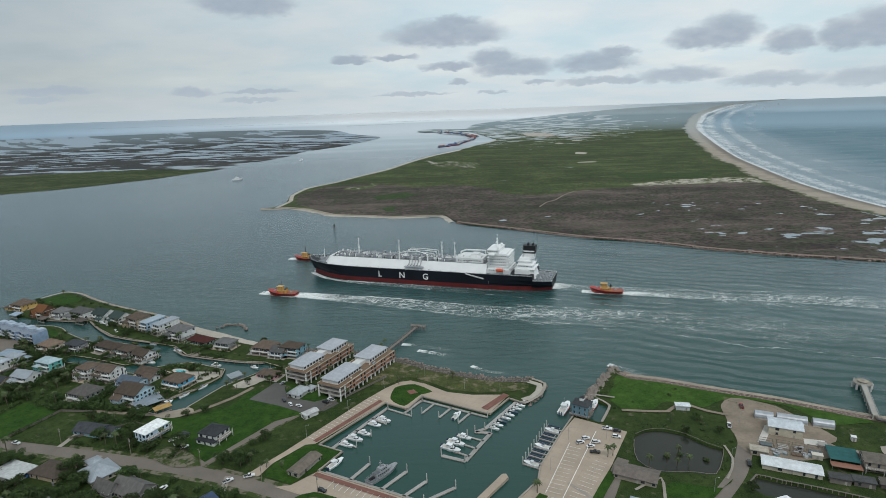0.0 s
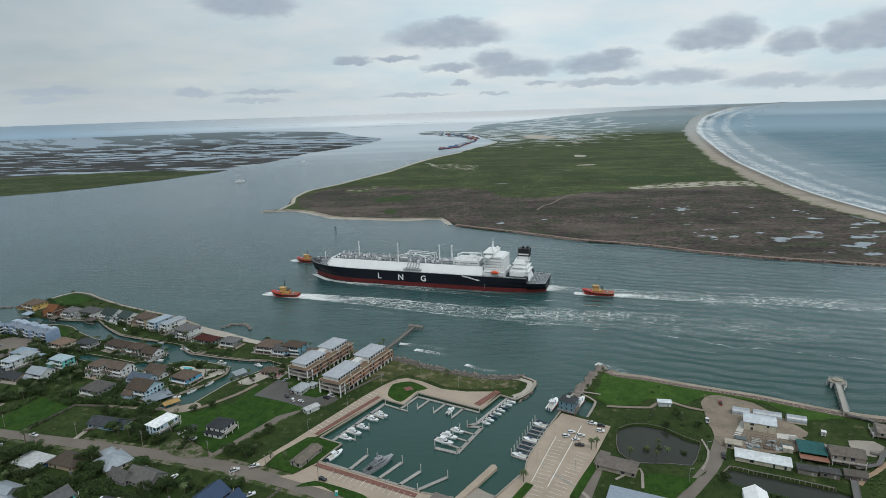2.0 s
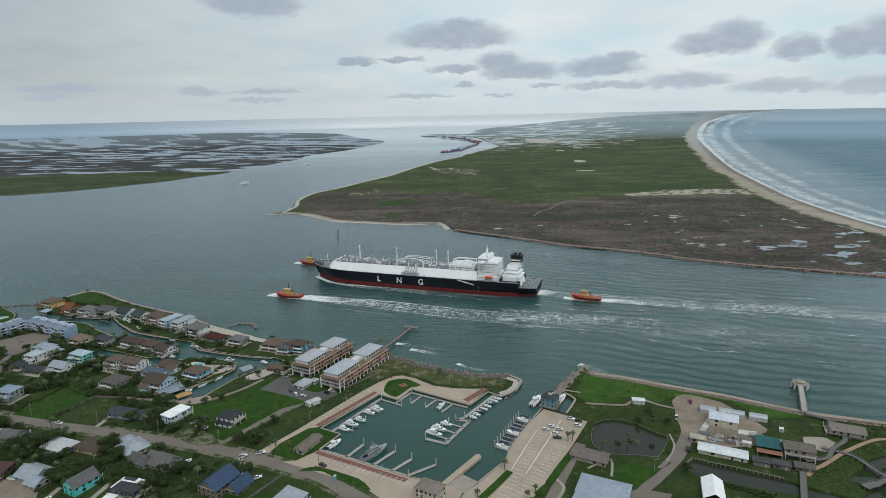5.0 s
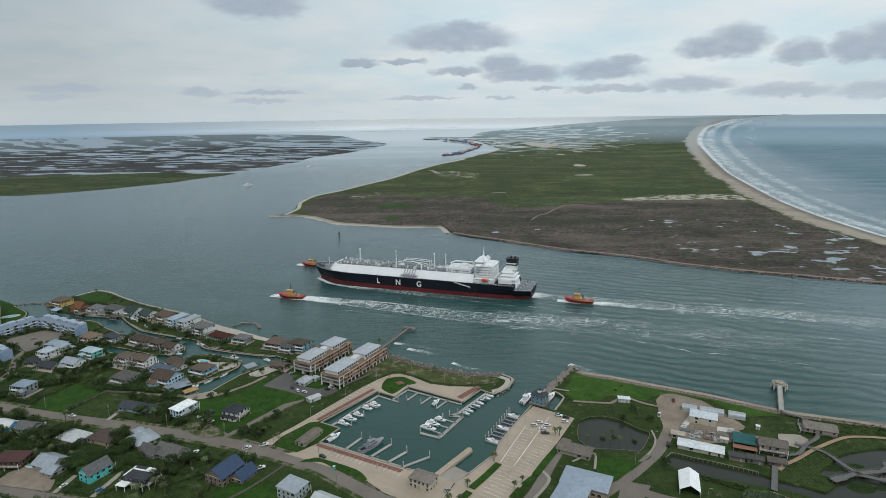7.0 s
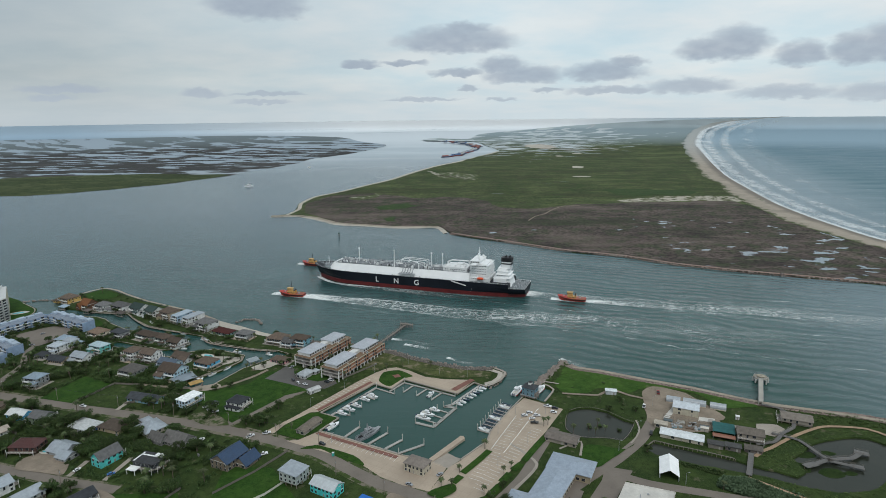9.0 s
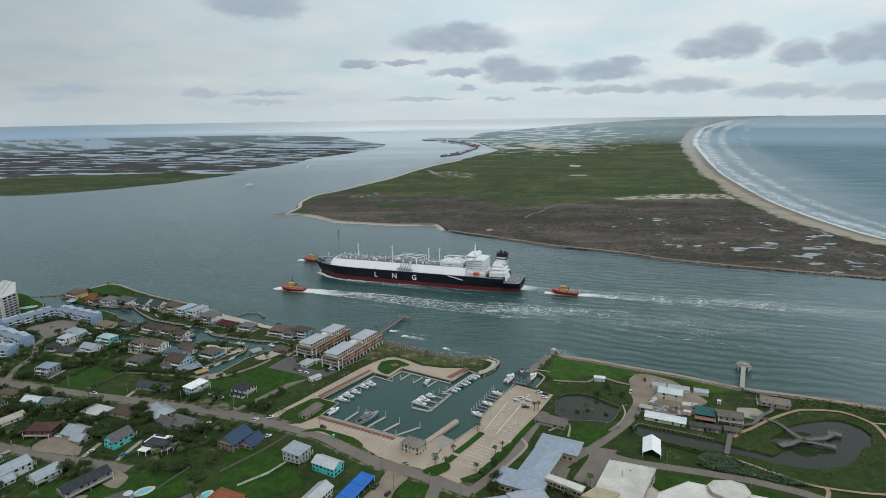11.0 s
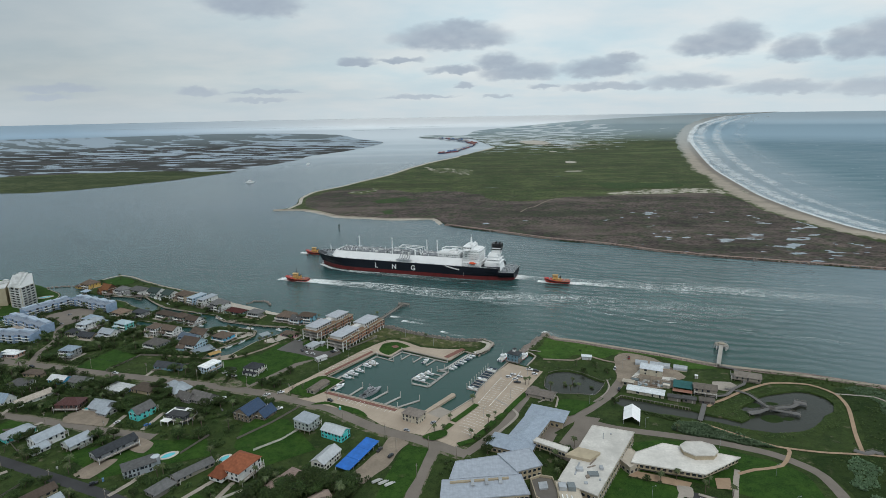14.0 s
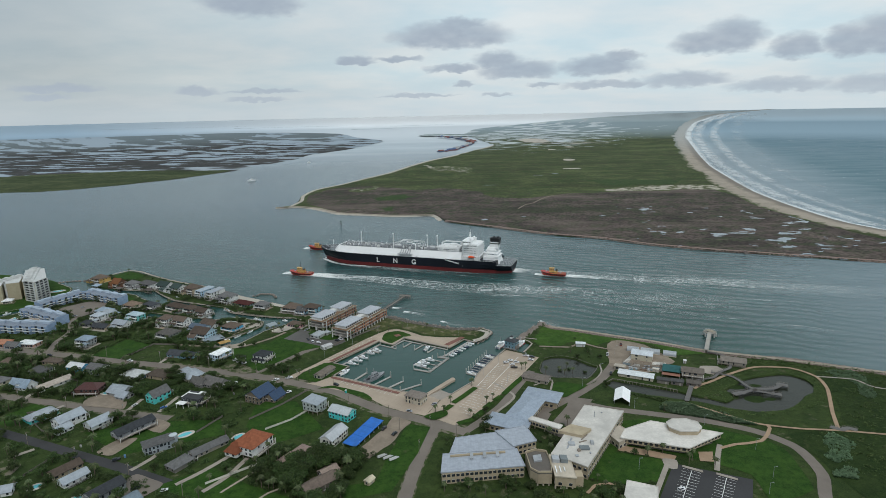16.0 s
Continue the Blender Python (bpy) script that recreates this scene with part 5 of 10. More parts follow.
for pts, w, k in (
    ([beside(120, 38), beside(20, 42), beside(-110, 44), beside(-240, 40)], 7, 0.9),
    ([(60, 489), (106, 472), (181, 451), (232, 421), (275, 406), (306, 394), (420, 345)], 8, 0.95),
    ([(130, 512), (182, 504), (236, 485), (298, 471), (340, 459), (480, 420)], 7, 0.75),
    ([(120, 486), (166, 472), (211, 448), (254, 433), (315, 385), (400, 350)], 6, 0.6),
    ([(193, 600), (300, 578), (420, 552), (560, 520)], 7, 0.7),
    ([(180, 530), (260, 512), (380, 486), (520, 440)], 7, 0.6),
    ([(210, 470), (300, 440), (420, 400), (560, 352)], 7, 0.6),
    ([(330, 440), (430, 408), (600, 340)], 6, 0.6),
    ([(90, 452), (170, 424), (290, 372)], 5, 0.35),
    ([(-90, 620), (-40, 604), (30, 580)], 5, 0.5),
    ([(-120, 545), (-80, 530), (-40, 512)], 6, 0.6),
    ([(-330, 640), (-270, 622), (-200, 604)], 5, 0.35),
    ([(-250, 560), (-225, 550), (-190, 545)], 5, 0.45),
):
    wake(pts, (w * 3, w * 3), "thin wandering thread of foam on the channel", thread=k)
wake([(60, 520), (150, 492), (260, 458), (380, 420)], (40, 70), "scattered foam streaks on the channel", 0.01, 0.75, 0.15)
wake([(260, 545), (380, 512), (520, 470)], (50, 80), "scattered foam streaks on the channel", 0.01, 0.6, 0.1)
for pts, w in (([(-40, 442), (-24, 438), (-8, 430), (4, 428)], 7), ([(-26, 428), (-12, 422), (2, 414)], 6), ([(16, 396), (30, 385), (44, 381)], 5), ([(118, 392), (127, 384), (140, 372)], 8)):
    wake(pts, (w, w), "white surf breaking on the shore rocks", 0.55, 0.9, 0.5, scale=0.2)


def surf(off, wide, thick, label):
    """One band of breaking water that follows the beach."""
    n = Nodes("surf")
    x, y, z = n.xyz("UV")
    vec = n.at((1, 1, 1))
    a = n.noise(0.02, 6.0, 0.7, vec=n.at((1, 0.35, 1), turn=14))
    b = n.noise(0.2, 4.0, 0.7)
    side = n.math("ABSOLUTE", n.math("SUBTRACT", n.math("MULTIPLY", y, 2.0), 1.0))
    d = n.math("ADD", n.math("MULTIPLY", a, 1.1), n.math("MULTIPLY", b, 0.35))
    d = n.math("SUBTRACT", n.math("ADD", d, thick), n.math("MULTIPLY", n.math("MULTIPLY", side, side), 0.45))
    n.done((0.70, 0.74, 0.75), 0.8)
    tr = n.t.nodes.new("ShaderNodeBsdfTransparent")
    grain = n.noise(0.09, 8.0, 0.72, vec=n.at((1, 0.5, 1), turn=14), dist=0.8)
    d = n.math("ADD", d, n.math("MULTIPLY", n.math("SUBTRACT", grain, 0.5), 0.9))
    n.link(n.blend(n.span(d, 0.60, 1.15, 0.0, 0.80), tr.outputs[0], n.p.outputs[0]), n.o.inputs[0])
    line = [(x, y) for x, y in smooth_line(SURF_LINE, 50)]
    bm = B()
    uv = bm.loops.layers.uv.new("UVMap")
    rows = []
    for i, p in enumerate(line):
        q, r = Vector(line[max(i - 1, 0)]), Vector(line[min(i + 1, len(line) - 1)])
        e = (r - q).normalized()
        k = 1 + max(0, p[1] - 765) / 2600
        rows.append([bm.verts.new(far((p[0] + e.y * (off + s * wide / 2) * k, p[1] - e.x * (off + s * wide / 2) * k, 0.5), 0.02)) for s in (-1, 1)])
    for i, (c, d2) in enumerate(zip(rows, rows[1:])):
        f = bm.faces.new((c[0], c[1], d2[1], d2[0]))
        for lp, (u, v) in zip(f.loops, ((i, 0), (i, 1), (i + 1, 1), (i + 1, 0))):
            lp[uv].uv = (u, v)
    ob = lone("surf", bm, n.m, label, "surf", kind="stuff", level=True)
    ob.visible_shadow = False


SURF_LINE = [(880, 640), (793, 760), (754, 870), (753, 960), (764, 1114), (795, 1312), (872, 1620), (968, 1972), (1173, 2585), (1568, 3693), (2060, 4912), (3420, 7972), (6900, 14762)]
surf(0, 22, 0.42, "white swash at the edge of the beach")
surf(26, 44, 0.16, "white breakers along the beach")
surf(74, 40, 0.10, "second white line of breakers")
surf(140, 90, -0.12, "scattered outer breakers off the beach")

# marker beacon in the channel
bm = B()
for dx, dy in ((-1.6, -1.6), (1.6, -1.6), (0, 1.8)):
    rod(bm, (dx, dy, -3), (dx * 0.6, dy * 0.6, 5), 0.3, 6)
box(bm, -1.6, 1.6, -1.6, 1.6, 4.7, 5)
b = thing("channel_beacon", "dark steel channel beacon standing on piles", "beacon", m=pose(-189, 945, 0))
part("piles", bm, M("wood", (0.08, 0.07, 0.06)), b)
part("board", box(B(), -1.5, 1.5, -0.1, 0.1, 5.6, 8.0), M("paint", (0.05, 0.09, 0.07)), b)
part("lamp", rod(rod(B(), (0, 0, 5), (0, 0, 8.8), 0.12, 5), (0, 0, 8.8), (0, 0, 9.5), 0.3, 6), SHIPGREY, b)


def workboat(x, y, turn, size, label):
    s = thing("motor_vessel", label, "boat", "", pose(x, y, 0, 0, 0, turn) @ Matrix.Scale(size, 4))
    st = [(-14, (3.6, 4.2, 4.4), 0, 0), (4, (3.9, 4.4, 4.6), 0, 0.5), (10, (2.4, 3.2, 3.8), 2, 6), (14, (0.3, 0.5, 1.0), 6, 9)]
    part("hull", hull(B(), st, (-1, 1, 2.5)), SHIPWHITE, s)
    h = part("cabin", box(box(B(), -9, 7, -3.3, 3.3, 2.5, 5.4), -4, 5, -2.6, 2.6, 5.4, 8), SHIPWHITE, s)
    part("cabin_windows", windows_strip(windows_strip(B(), -8, 6, -3.32, 3.8, 4.7, 6, "y"), -3, 4.5, -2.62, 6.4, 7.3, 4, "y"), GLASS, h)
    part("mast", rod(B(), (0, 0, 8), (0, 0, 13), 0.25, 6), SHIPGREY, s)


workboat(-633, 1752, 32, 1.0, "small white passenger vessel heading down the channel")
workboat(-602, 2432, 70, 0.8, "small white vessel far up the channel")
wake([(-650, 1742), (-770, 1665), (-900, 1585)], (10, 30), "faint pale wake behind the passenger vessel", 0.02, 0.35, 0.3, scale=0.06)
# ---- houses ----
KEEP, LANES, PAVED = [], [], []          # ground that plants leave free
G0 = -20.0                              # bearing of the town's streets
FRAMEWHITE = M("paint", (0.72, 0.73, 0.72))


def window_mesh(w, h):
    """A frame with a sill, and its pane, on a wall that faces -y."""
    bm = box(B(), -w / 2 - 0.1, w / 2 + 0.1, -0.12, 0.0, -0.12, h + 0.12)
    front = min(bm.faces, key=lambda f: f.calc_center_median().y)
    pane = bmesh.ops.inset_individual(bm, faces=[front], thickness=0.11, depth=-0.06)
    for f in bm.faces:
        f.material_index = 1 if f is front else 0
    me = bpy.data.meshes.new("window")
    bm.to_mesh(me)
    bm.free()
    me.materials.append(FRAMEWHITE)
    me.materials.append(GLASS)
    return me


WIN = {k: window_mesh(*k) for k in ((1.1, 1.3), (1.8, 1.5), (2.6, 2.1), (0.9, 2.1))}
DOOR = box(box(B(), -0.5, 0.5, -0.08, 0.0, 0, 2.05), 0.32, 0.4, -0.14, -0.08, 0.95, 1.05)
DOOR_ME = bpy.data.meshes.new("door")
DOOR.to_mesh(DOOR_ME)
DOOR.free()
DOOR_ME.materials.append(M("paint", (0.35, 0.33, 0.30)))


def put_window(parent, kind, m):
    return share("window", WIN[kind], parent, m)


def wall_spots(w, d):
    """The four walls of a block: a pose on each, its length."""
    return ((pose(0, -d / 2, 0), w), (pose(0, d / 2, 0, 0, 0, 180), w), (pose(w / 2, 0, 0, 0, 0, 90), d), (pose(-w / 2, 0, 0, 0, 0, -90), d))


def roof_mesh(kind, w, d, rise, over=0.6, thick=0.22):
    """Hip, gable (ridge along x), shed or flat roof over a block, its eaves at z 0."""
    bm = B()
    a, b = w / 2 + over, d / 2 + over
    if kind == "hip":
        r = max(a - b, 0.0) if a >= b else 0.0
        s = max(b - a, 0.0) if b > a else 0.0
        low = [(-a, -b), (a, -b), (a, b), (-a, b)]
        lo = [bm.verts.new((x, y, -thick)) for x, y in low]
        mi = [bm.verts.new((x, y, 0)) for x, y in low]
        t0, t1 = (bm.verts.new((-r, -s, rise)), bm.verts.new((r, s, rise)))
        for i in range(4):
            bm.faces.new((lo[i], lo[(i + 1) % 4], mi[(i + 1) % 4], mi[i]))
        bm.faces.new(lo[::-1])
        if a >= b:
            bm.faces.new((mi[0], mi[1], t1, t0))
            bm.faces.new((mi[1], mi[2], t1))
            bm.faces.new((mi[2], mi[3], t0, t1))
            bm.faces.new((mi[3], mi[0], t0))
        else:
            bm.faces.new((mi[0], mi[1], t0))
            bm.faces.new((mi[1], mi[2], t1, t0))
            bm.faces.new((mi[2], mi[3], t1))
            bm.faces.new((mi[3], mi[0], t0, t1))
        bmesh.ops.remove_doubles(bm, verts=[t0, t1], dist=0.001)
    elif kind == "gable":
        k = rise / (d / 2)
        prof = [(-b, -over * k), (0, rise), (b, -over * k), (b, -over * k - thick), (0, rise - thick), (-b, -over * k - thick)]
        ends = [[bm.verts.new((x, y, z)) for y, z in prof] for x in (-a, a)]
        for i in range(6):
            bm.faces.new((ends[0][i], ends[0][(i + 1) % 6], ends[1][(i + 1) % 6], ends[1][i]))
        for e in ends:
            bm.faces.new((e[0], e[1], e[4], e[5]))
            bm.faces.new((e[1], e[2], e[3], e[4]))
    elif kind == "shed":
        v = [bm.verts.new((x, y, z)) for x, y, z in ((-a, -b, -thick), (a, -b, -thick), (a, b, rise - thick), (-a, b, rise - thick), (-a, -b, 0), (a, -b, 0), (a, b, rise), (-a, b, rise))]
        for f in ((3, 2, 1, 0), (4, 5, 6, 7), (0, 1, 5, 4), (1, 2, 6, 5), (2, 3, 7, 6), (3, 0, 4, 7)):
            bm.faces.new([v[i] for i in f])
    else:
        box(bm, -a, a, -b, b, 0, 0.35)
    bmesh.ops.recalc_face_normals(bm, faces=bm.faces[:])
    return bm


TRIM = M("paint", (0.74, 0.74, 0.72))
POST = M("wood", (0.24, 0.20, 0.16))
DECK = M("wood", (0.26, 0.23, 0.20))


def house(x, y, w, d, turn, floors, wall, roof, kind, label, stilts=0.0, metal=False, porch="", win=3.4, rise=None, wing=None, dormer=False, chimney=False, group="houses of the town", name="house"):
    """A house with its base at x, y. wall, roof: colours. porch: the sides ('s', 'n', 'e', 'w') with a railed deck. wing: (dx, dy, w, d) of a second, lower block."""
    grow = 1.13 if x < -120 and y > 335 else (1.07 if x < 20 else 1.0)
    w, d = w * grow, d * grow
    wing = tuple(v * grow for v in wing) if wing else None
    if wing is None and floors > 1 and y > 335 and x < -120 and kind != "shed":
        # most canal houses have a lower front block
        side = rng.choice((-1, 1))
        wing = (side * w * 0.28, -d * 0.52, w * 0.44, d * 0.5)
    s = thing(name, label, "house", group, pose(x, y, TOWN_Z, 0, 0, turn))
    KEEP.append((x, y, 0.52 * max(w, d)))
    if wing:
        c, e = math.cos(radians(turn)), math.sin(radians(turn))
        KEEP.append((x + wing[0] * c - wing[1] * e, y + wing[0] * e + wing[1] * c, 0.55 * max(wing[2:])))
    wm = M("siding", wall)
    rm = M("seam" if metal else "shingle", roof)
    base = stilts
    high = 2.9 * floors
    blocks = [(0, 0, w, d, high)]
    if wing:
        blocks.append((*wing, 2.75 * max(1, floors - 1)))
    if stilts:
        nx, ny = max(2, int(w / 4) + 1), max(2, int(d / 4) + 1)
        for i in range(nx):
            for j in range(ny):
                px, py = -w / 2 + 0.4 + (w - 0.8) * i / (nx - 1), -d / 2 + 0.4 + (d - 0.8) * j / (ny - 1)
                if 0 < i < nx - 1 and 0 < j < ny - 1:
                    continue
                part("post", box(B(), px - 0.18, px + 0.18, py - 0.18, py + 0.18, -0.3, base), POST, s)
        part("floor_frame", box(B(), -w / 2, w / 2, -d / 2, d / 2, base - 0.35, base), POST, s)
        part("garage", box(B(), -w / 2 + w * 0.45, w / 2 - 0.8, -d / 2 + 0.8, d / 2 - 0.8, -0.2, base - 0.35), wm, s)
    if y > 335 and x < -120:
        # paved or boarded ground round the house, down to the water
        pick = rng.choice((PAVE, DECK, SLAB, VERGE, DECK, PAVE))
        a, b, c, e = (rng.uniform(0.8, 3.5) for k in range(4))
        part("terrace", box(B(), -w / 2 - a, w / 2 + b, -d / 2 - c - 1, d / 2 + e, -0.3, 0.09), pick, s)
    for n, (bx, by, bw, bd, bh) in enumerate(blocks):
        z0 = base if n == 0 or not stilts else base
        body = part("house_body", box(B(), bx - bw / 2, bx + bw / 2, by - bd / 2, by + bd / 2, z0 - (0.3 if not stilts else 0), z0 + bh), wm, s)
        up = rise if rise is not None else {"hip": 0.30, "gable": 0.27, "shed": 0.10, "flat": 0}[kind] * min(bw, bd)
        long_x = bw >= bd
        bm = roof_mesh(kind, bw if long_x or kind != "gable" else bd, bd if long_x or kind != "gable" else bw, up)
        rt = part("roof", bm, rm, s)
        rt.matrix_basis = pose(bx, by, z0 + bh + 0.02, 0, 0, 0 if long_x or kind != "gable" else 90)
        if kind == "gable":
            a, b = (bw / 2 - 0.05, bd / 2) if long_x else (bd / 2 - 0.05, bw / 2)
            for sx in (-1, 1):
                g = B()
                v = [g.verts.new((sx * a, -b, 0)), g.verts.new((sx * a, b, 0)), g.verts.new((sx * a, 0, up - 0.25)), g.verts.new((sx * (a - 0.3), -b, 0)), g.verts.new((sx * (a - 0.3), b, 0)), g.verts.new((sx * (a - 0.3), 0, up - 0.25))]
                g.faces.new(v[:3])
                g.faces.new(v[3:])
                gb = part("gable", g, wm, s)
                gb.matrix_basis = pose(bx, by, z0 + bh, 0, 0, 0 if long_x else 90)
        for m, length in wall_spots(bw, bd):
            cnt = max(1, int(length / win))
            for f in range(int(bh / 2.7)):
                for i in range(cnt):
                    off = -length / 2 + length * (i + 0.5) / cnt
                    r = rng.random()
                    away = (Matrix.Rotation(radians(turn), 3, "Z") @ m.to_3x3() @ Vector((0, -1, 0))).y > 0.4
                    if r < (0.92 if away else (0.45 if y > 425 else 0.18)):
                        continue
                    if n == 0 and f == 0 and i == cnt // 2 and m.translation.y < 0 and not stilts:
                        share("door", DOOR_ME, s, Matrix.Translation((bx, by, z0)) @ m @ pose(off, 0, 0))
                        continue
                    k = (1.8, 1.5) if r > 0.72 else ((1.1, 1.3) if r > 0.3 else (0.9, 2.1))
                    sill = 0.35 if k[1] > 2 else 0.9
                    put_window(s, k, Matrix.Translation((bx, by, z0)) @ m @ pose(off, 0, f * 2.75 + sill))
        part("fascia", box(B(), bx - bw / 2 - 0.04, bx + bw / 2 + 0.04, by - bd / 2 - 0.04, by + bd / 2 + 0.04, z0 + bh - 0.22, z0 + bh - 0.02), TRIM, s)
    if y > 335 and x < -120 and w > 9:
        # broad glazed fronts towards the canals
        for f in range(floors):
            z = base + 2.9 * f
            bm = B()
            n = max(2, int(w * 0.8 / 2.4))
            for i in range(n):
                px = -w * 0.4 + w * 0.8 * i / n
                box(bm, px + 0.15, px + w * 0.8 / n - 0.15, -d / 2 - 0.05, -d / 2 + 0.1, z + 0.35, z + 2.4)
            part("glazing", bm, GLASS, s)
            if f or stilts:
                bm = box(B(), -w * 0.46, w * 0.46, -d / 2 - 1.9, -d / 2 - 0.06, z - 0.16, z + 0.02)
                rail(bm, [(-w * 0.46, -d / 2 - 1.85, z), (w * 0.46, -d / 2 - 1.85, z)], 1.0, 1.5, 0.06)
                for px in (-w * 0.45, 0.0, w * 0.45):
                    box(bm, px - 0.1, px + 0.1, -d / 2 - 1.9, -d / 2 - 1.7, -0.2, z + 2.5)
                part("balcony", bm, TRIM, s)
    for side in porch:
        m, length = wall_spots(w, d)["snew".index(side)]
        z = base + (2.75 * (floors - 1) if floors > 1 and not stilts else 0.0)
        dk = part("deck", box(B(), -length / 2, length / 2, -2.4, 0, z - 0.2, z), DECK, s)
        dk.matrix_basis = m
        rl = part("railing", rail(B(), [(-length / 2, -2.3, z), (length / 2, -2.3, z)], 1.0, 2.0, 0.05), TRIM, s)
        rl.matrix_basis = m
        for i in range(3):
            px = -length / 2 + 0.2 + (length - 0.4) * i / 2
            ps = part("post", box(B(), px - 0.12, px + 0.12, -2.4, -2.16, -0.3, z + (2.5 if i % 2 == 0 else 0)), TRIM, s)
            ps.matrix_basis = m
    if chimney:
        part("chimney", box(B(), w * 0.2, w * 0.2 + 0.9, -0.5, 0.5, base + high, base + high + 3.2), M("concrete", (0.3, 0.2, 0.16)), s)
    if dormer:
        dm = part("dormer", box(B(), -1.6, 1.6, -d / 2 + 0.6, 0, base + high, base + high + 1.9), wm, s)
        part("dormer_roof", box(B(), -1.9, 1.9, -d / 2 + 0.3, 0.3, base + high + 1.9, base + high + 2.1), rm, dm)
    return s


WHT, CREAM, GREY, TAN, BLU, PALEBLU, TEAL, PINK, YEL = (0.70, 0.71, 0.70), (0.62, 0.56, 0.44), (0.33, 0.34, 0.34), (0.42, 0.34, 0.24), (0.10, 0.42, 0.66), (0.42, 0.58, 0.72), (0.10, 0.60, 0.58), (0.68, 0.36, 0.40), (0.58, 0.38, 0.12)
R_BROWN, R_GREY, R_DARK, R_METAL, R_BLUE, R_RED, R_TILE, R_GREEN, R_WHITE = (0.115, 0.088, 0.07), (0.13, 0.13, 0.13), (0.05, 0.055, 0.062), (0.36, 0.40, 0.44), (0.030, 0.062, 0.125), (0.085, 0.03, 0.027), (0.30, 0.105, 0.055), (0.05, 0.075, 0.07), (0.68, 0.70, 0.70)

# along the outer shore
house(-443, 566, 15, 14, -25, 2, YEL, R_BROWN, "hip", "two-storey yellow house with brown hipped roofs on the point", porch="s", wing=(-9, -6, 8, 8), chimney=True)
house(-405, 541, 12, 12, -22, 2, (0.14, 0.07, 0.04), (0.19, 0.085, 0.04), "gable", "dark wooden house with a steep rust-brown gable", rise=5.5, porch="s")
house(-384, 537, 13, 12, -24, 2, WHT, R_GREY, "hip", "white two-storey waterfront house with a grey roof", porch="s")
house(-363, 535, 19, 12, -24, 2, WHT, R_GREY, "hip", "long white waterfront house with a grey roof", porch="s", wing=(-6, -8, 10, 6))
house(-337, 528, 16, 13, -26, 2, WHT, R_GREEN, "gable", "white house with dark green gabled roof", porch="s")
house(-315, 517, 14, 13, -30, 2, WHT, R_GREEN, "gable", "white house with dark green roof beside the canal", porch="s", chimney=True)
house(-291, 504, 15, 13, -30, 3, TAN, R_BROWN, "hip", "tan three-storey house with brown hipped roof", porch="s")
house(-273, 495, 9, 17, -30, 2, PALEBLU, (0.40, 0.48, 0.55), "shed", "pale blue narrow house with a low metal roof", metal=True, porch="s", stilts=2.6)
house(-258, 489, 9, 18, -30, 2, WHT, R_METAL, "shed", "white narrow house with a low metal roof", metal=True, porch="s", stilts=2.6)
house(-236, 470, 16, 14, -28, 2, WHT, R_GREY, "hip", "white house with grey roof and wide balconies", porch="sw", stilts=2.4)
house(-213, 457, 20, 10, -24, 1, (0.35, 0.50, 0.52), R_RED, "hip", "low teal waterfront house with dark red-brown roof", porch="s")
house(-187, 445, 14, 10, -20, 1, GREY, R_GREY, "hip", "low grey house with open carport on the canal", stilts=2.4)
house(-150, 434, 16, 13, -18, 1, TAN, R_BROWN, "hip", "tan house with brown roof on the canal", stilts=2.4, porch="s")
house(-136, 424, 10, 10, -18, 1, PALEBLU, R_GREY, "gable", "pale blue cottage with decks over the canal", stilts=2.4, porch="sw")
house(-126, 425, 15, 10, -18, 2, (0.22, 0.46, 0.58), R_BROWN, "hip", "blue house with brown roof near the condominiums", stilts=2.2, porch="w")
house(-134, 386, 14, 8, -20, 1, PINK, R_BROWN, "hip", "pink bungalow with brown roof")
# inland along the canals
house(-338, 450, 14, 12, -25, 2, CREAM, (0.22, 0.16, 0.12), "hip", "cream house with tan hipped roof and veranda", porch="se")
house(-316, 449, 14, 9, -25, 2, GREY, R_DARK, "hip", "dark grey two-storey canal house", porch="e")
house(-283, 442, 21, 10, -27, 2, (0.27, 0.33, 0.29), R_BROWN, "hip", "long grey-green canal house with brown roof")
house(-263, 434, 13, 10, -27, 2, (0.27, 0.33, 0.29), R_BROWN, "hip", "grey-green canal house with brown roof")
house(-246, 424, 13, 10, -25, 2, WHT, R_BROWN, "gable", "white canal house with a sweeping roof and balconies", porch="se")
house(-359, 430, 14, 11, -20, 2, GREY, (0.30, 0.38, 0.46), "hip", "grey house with blue-grey metal roof", metal=True, wing=(11, 1, 9, 8))
house(-352, 408, 10, 11, -20, 2, WHT, R_METAL, "hip", "white two-storey house with stacked balconies", porch="e", stilts=2.4)
house(-312, 408, 14, 9, -22, 2, (0.16, 0.52, 0.48), (0.42, 0.54, 0.58), "hip", "teal house with pale metal roof", metal=True, porch="e", stilts=2.4)
house(-317, 389, 15, 10, -20, 2, WHT, R_METAL, "gable", "white house with grey gabled metal roof", metal=True)
house(-272, 394, 11, 11, -22, 3, WHT, R_BROWN, "hip", "white three-storey house with stacked balconies", porch="es", win=2.6)
house(-254, 390, 14, 10, -22, 2, WHT, R_BROWN, "gable", "white house with brown roof and raised terrace", porch="se", stilts=2.4)
house(-226, 394, 16, 11, -24, 1, WHT, R_BROWN, "gable", "low white house with brown gabled roof and pool", wing=(7, -6, 8, 8))
house(-229, 374, 17, 9, -22, 2, (0.36, 0.48, 0.56), (0.10, 0.13, 0.17), "gable", "blue-grey house with slate-blue roof")
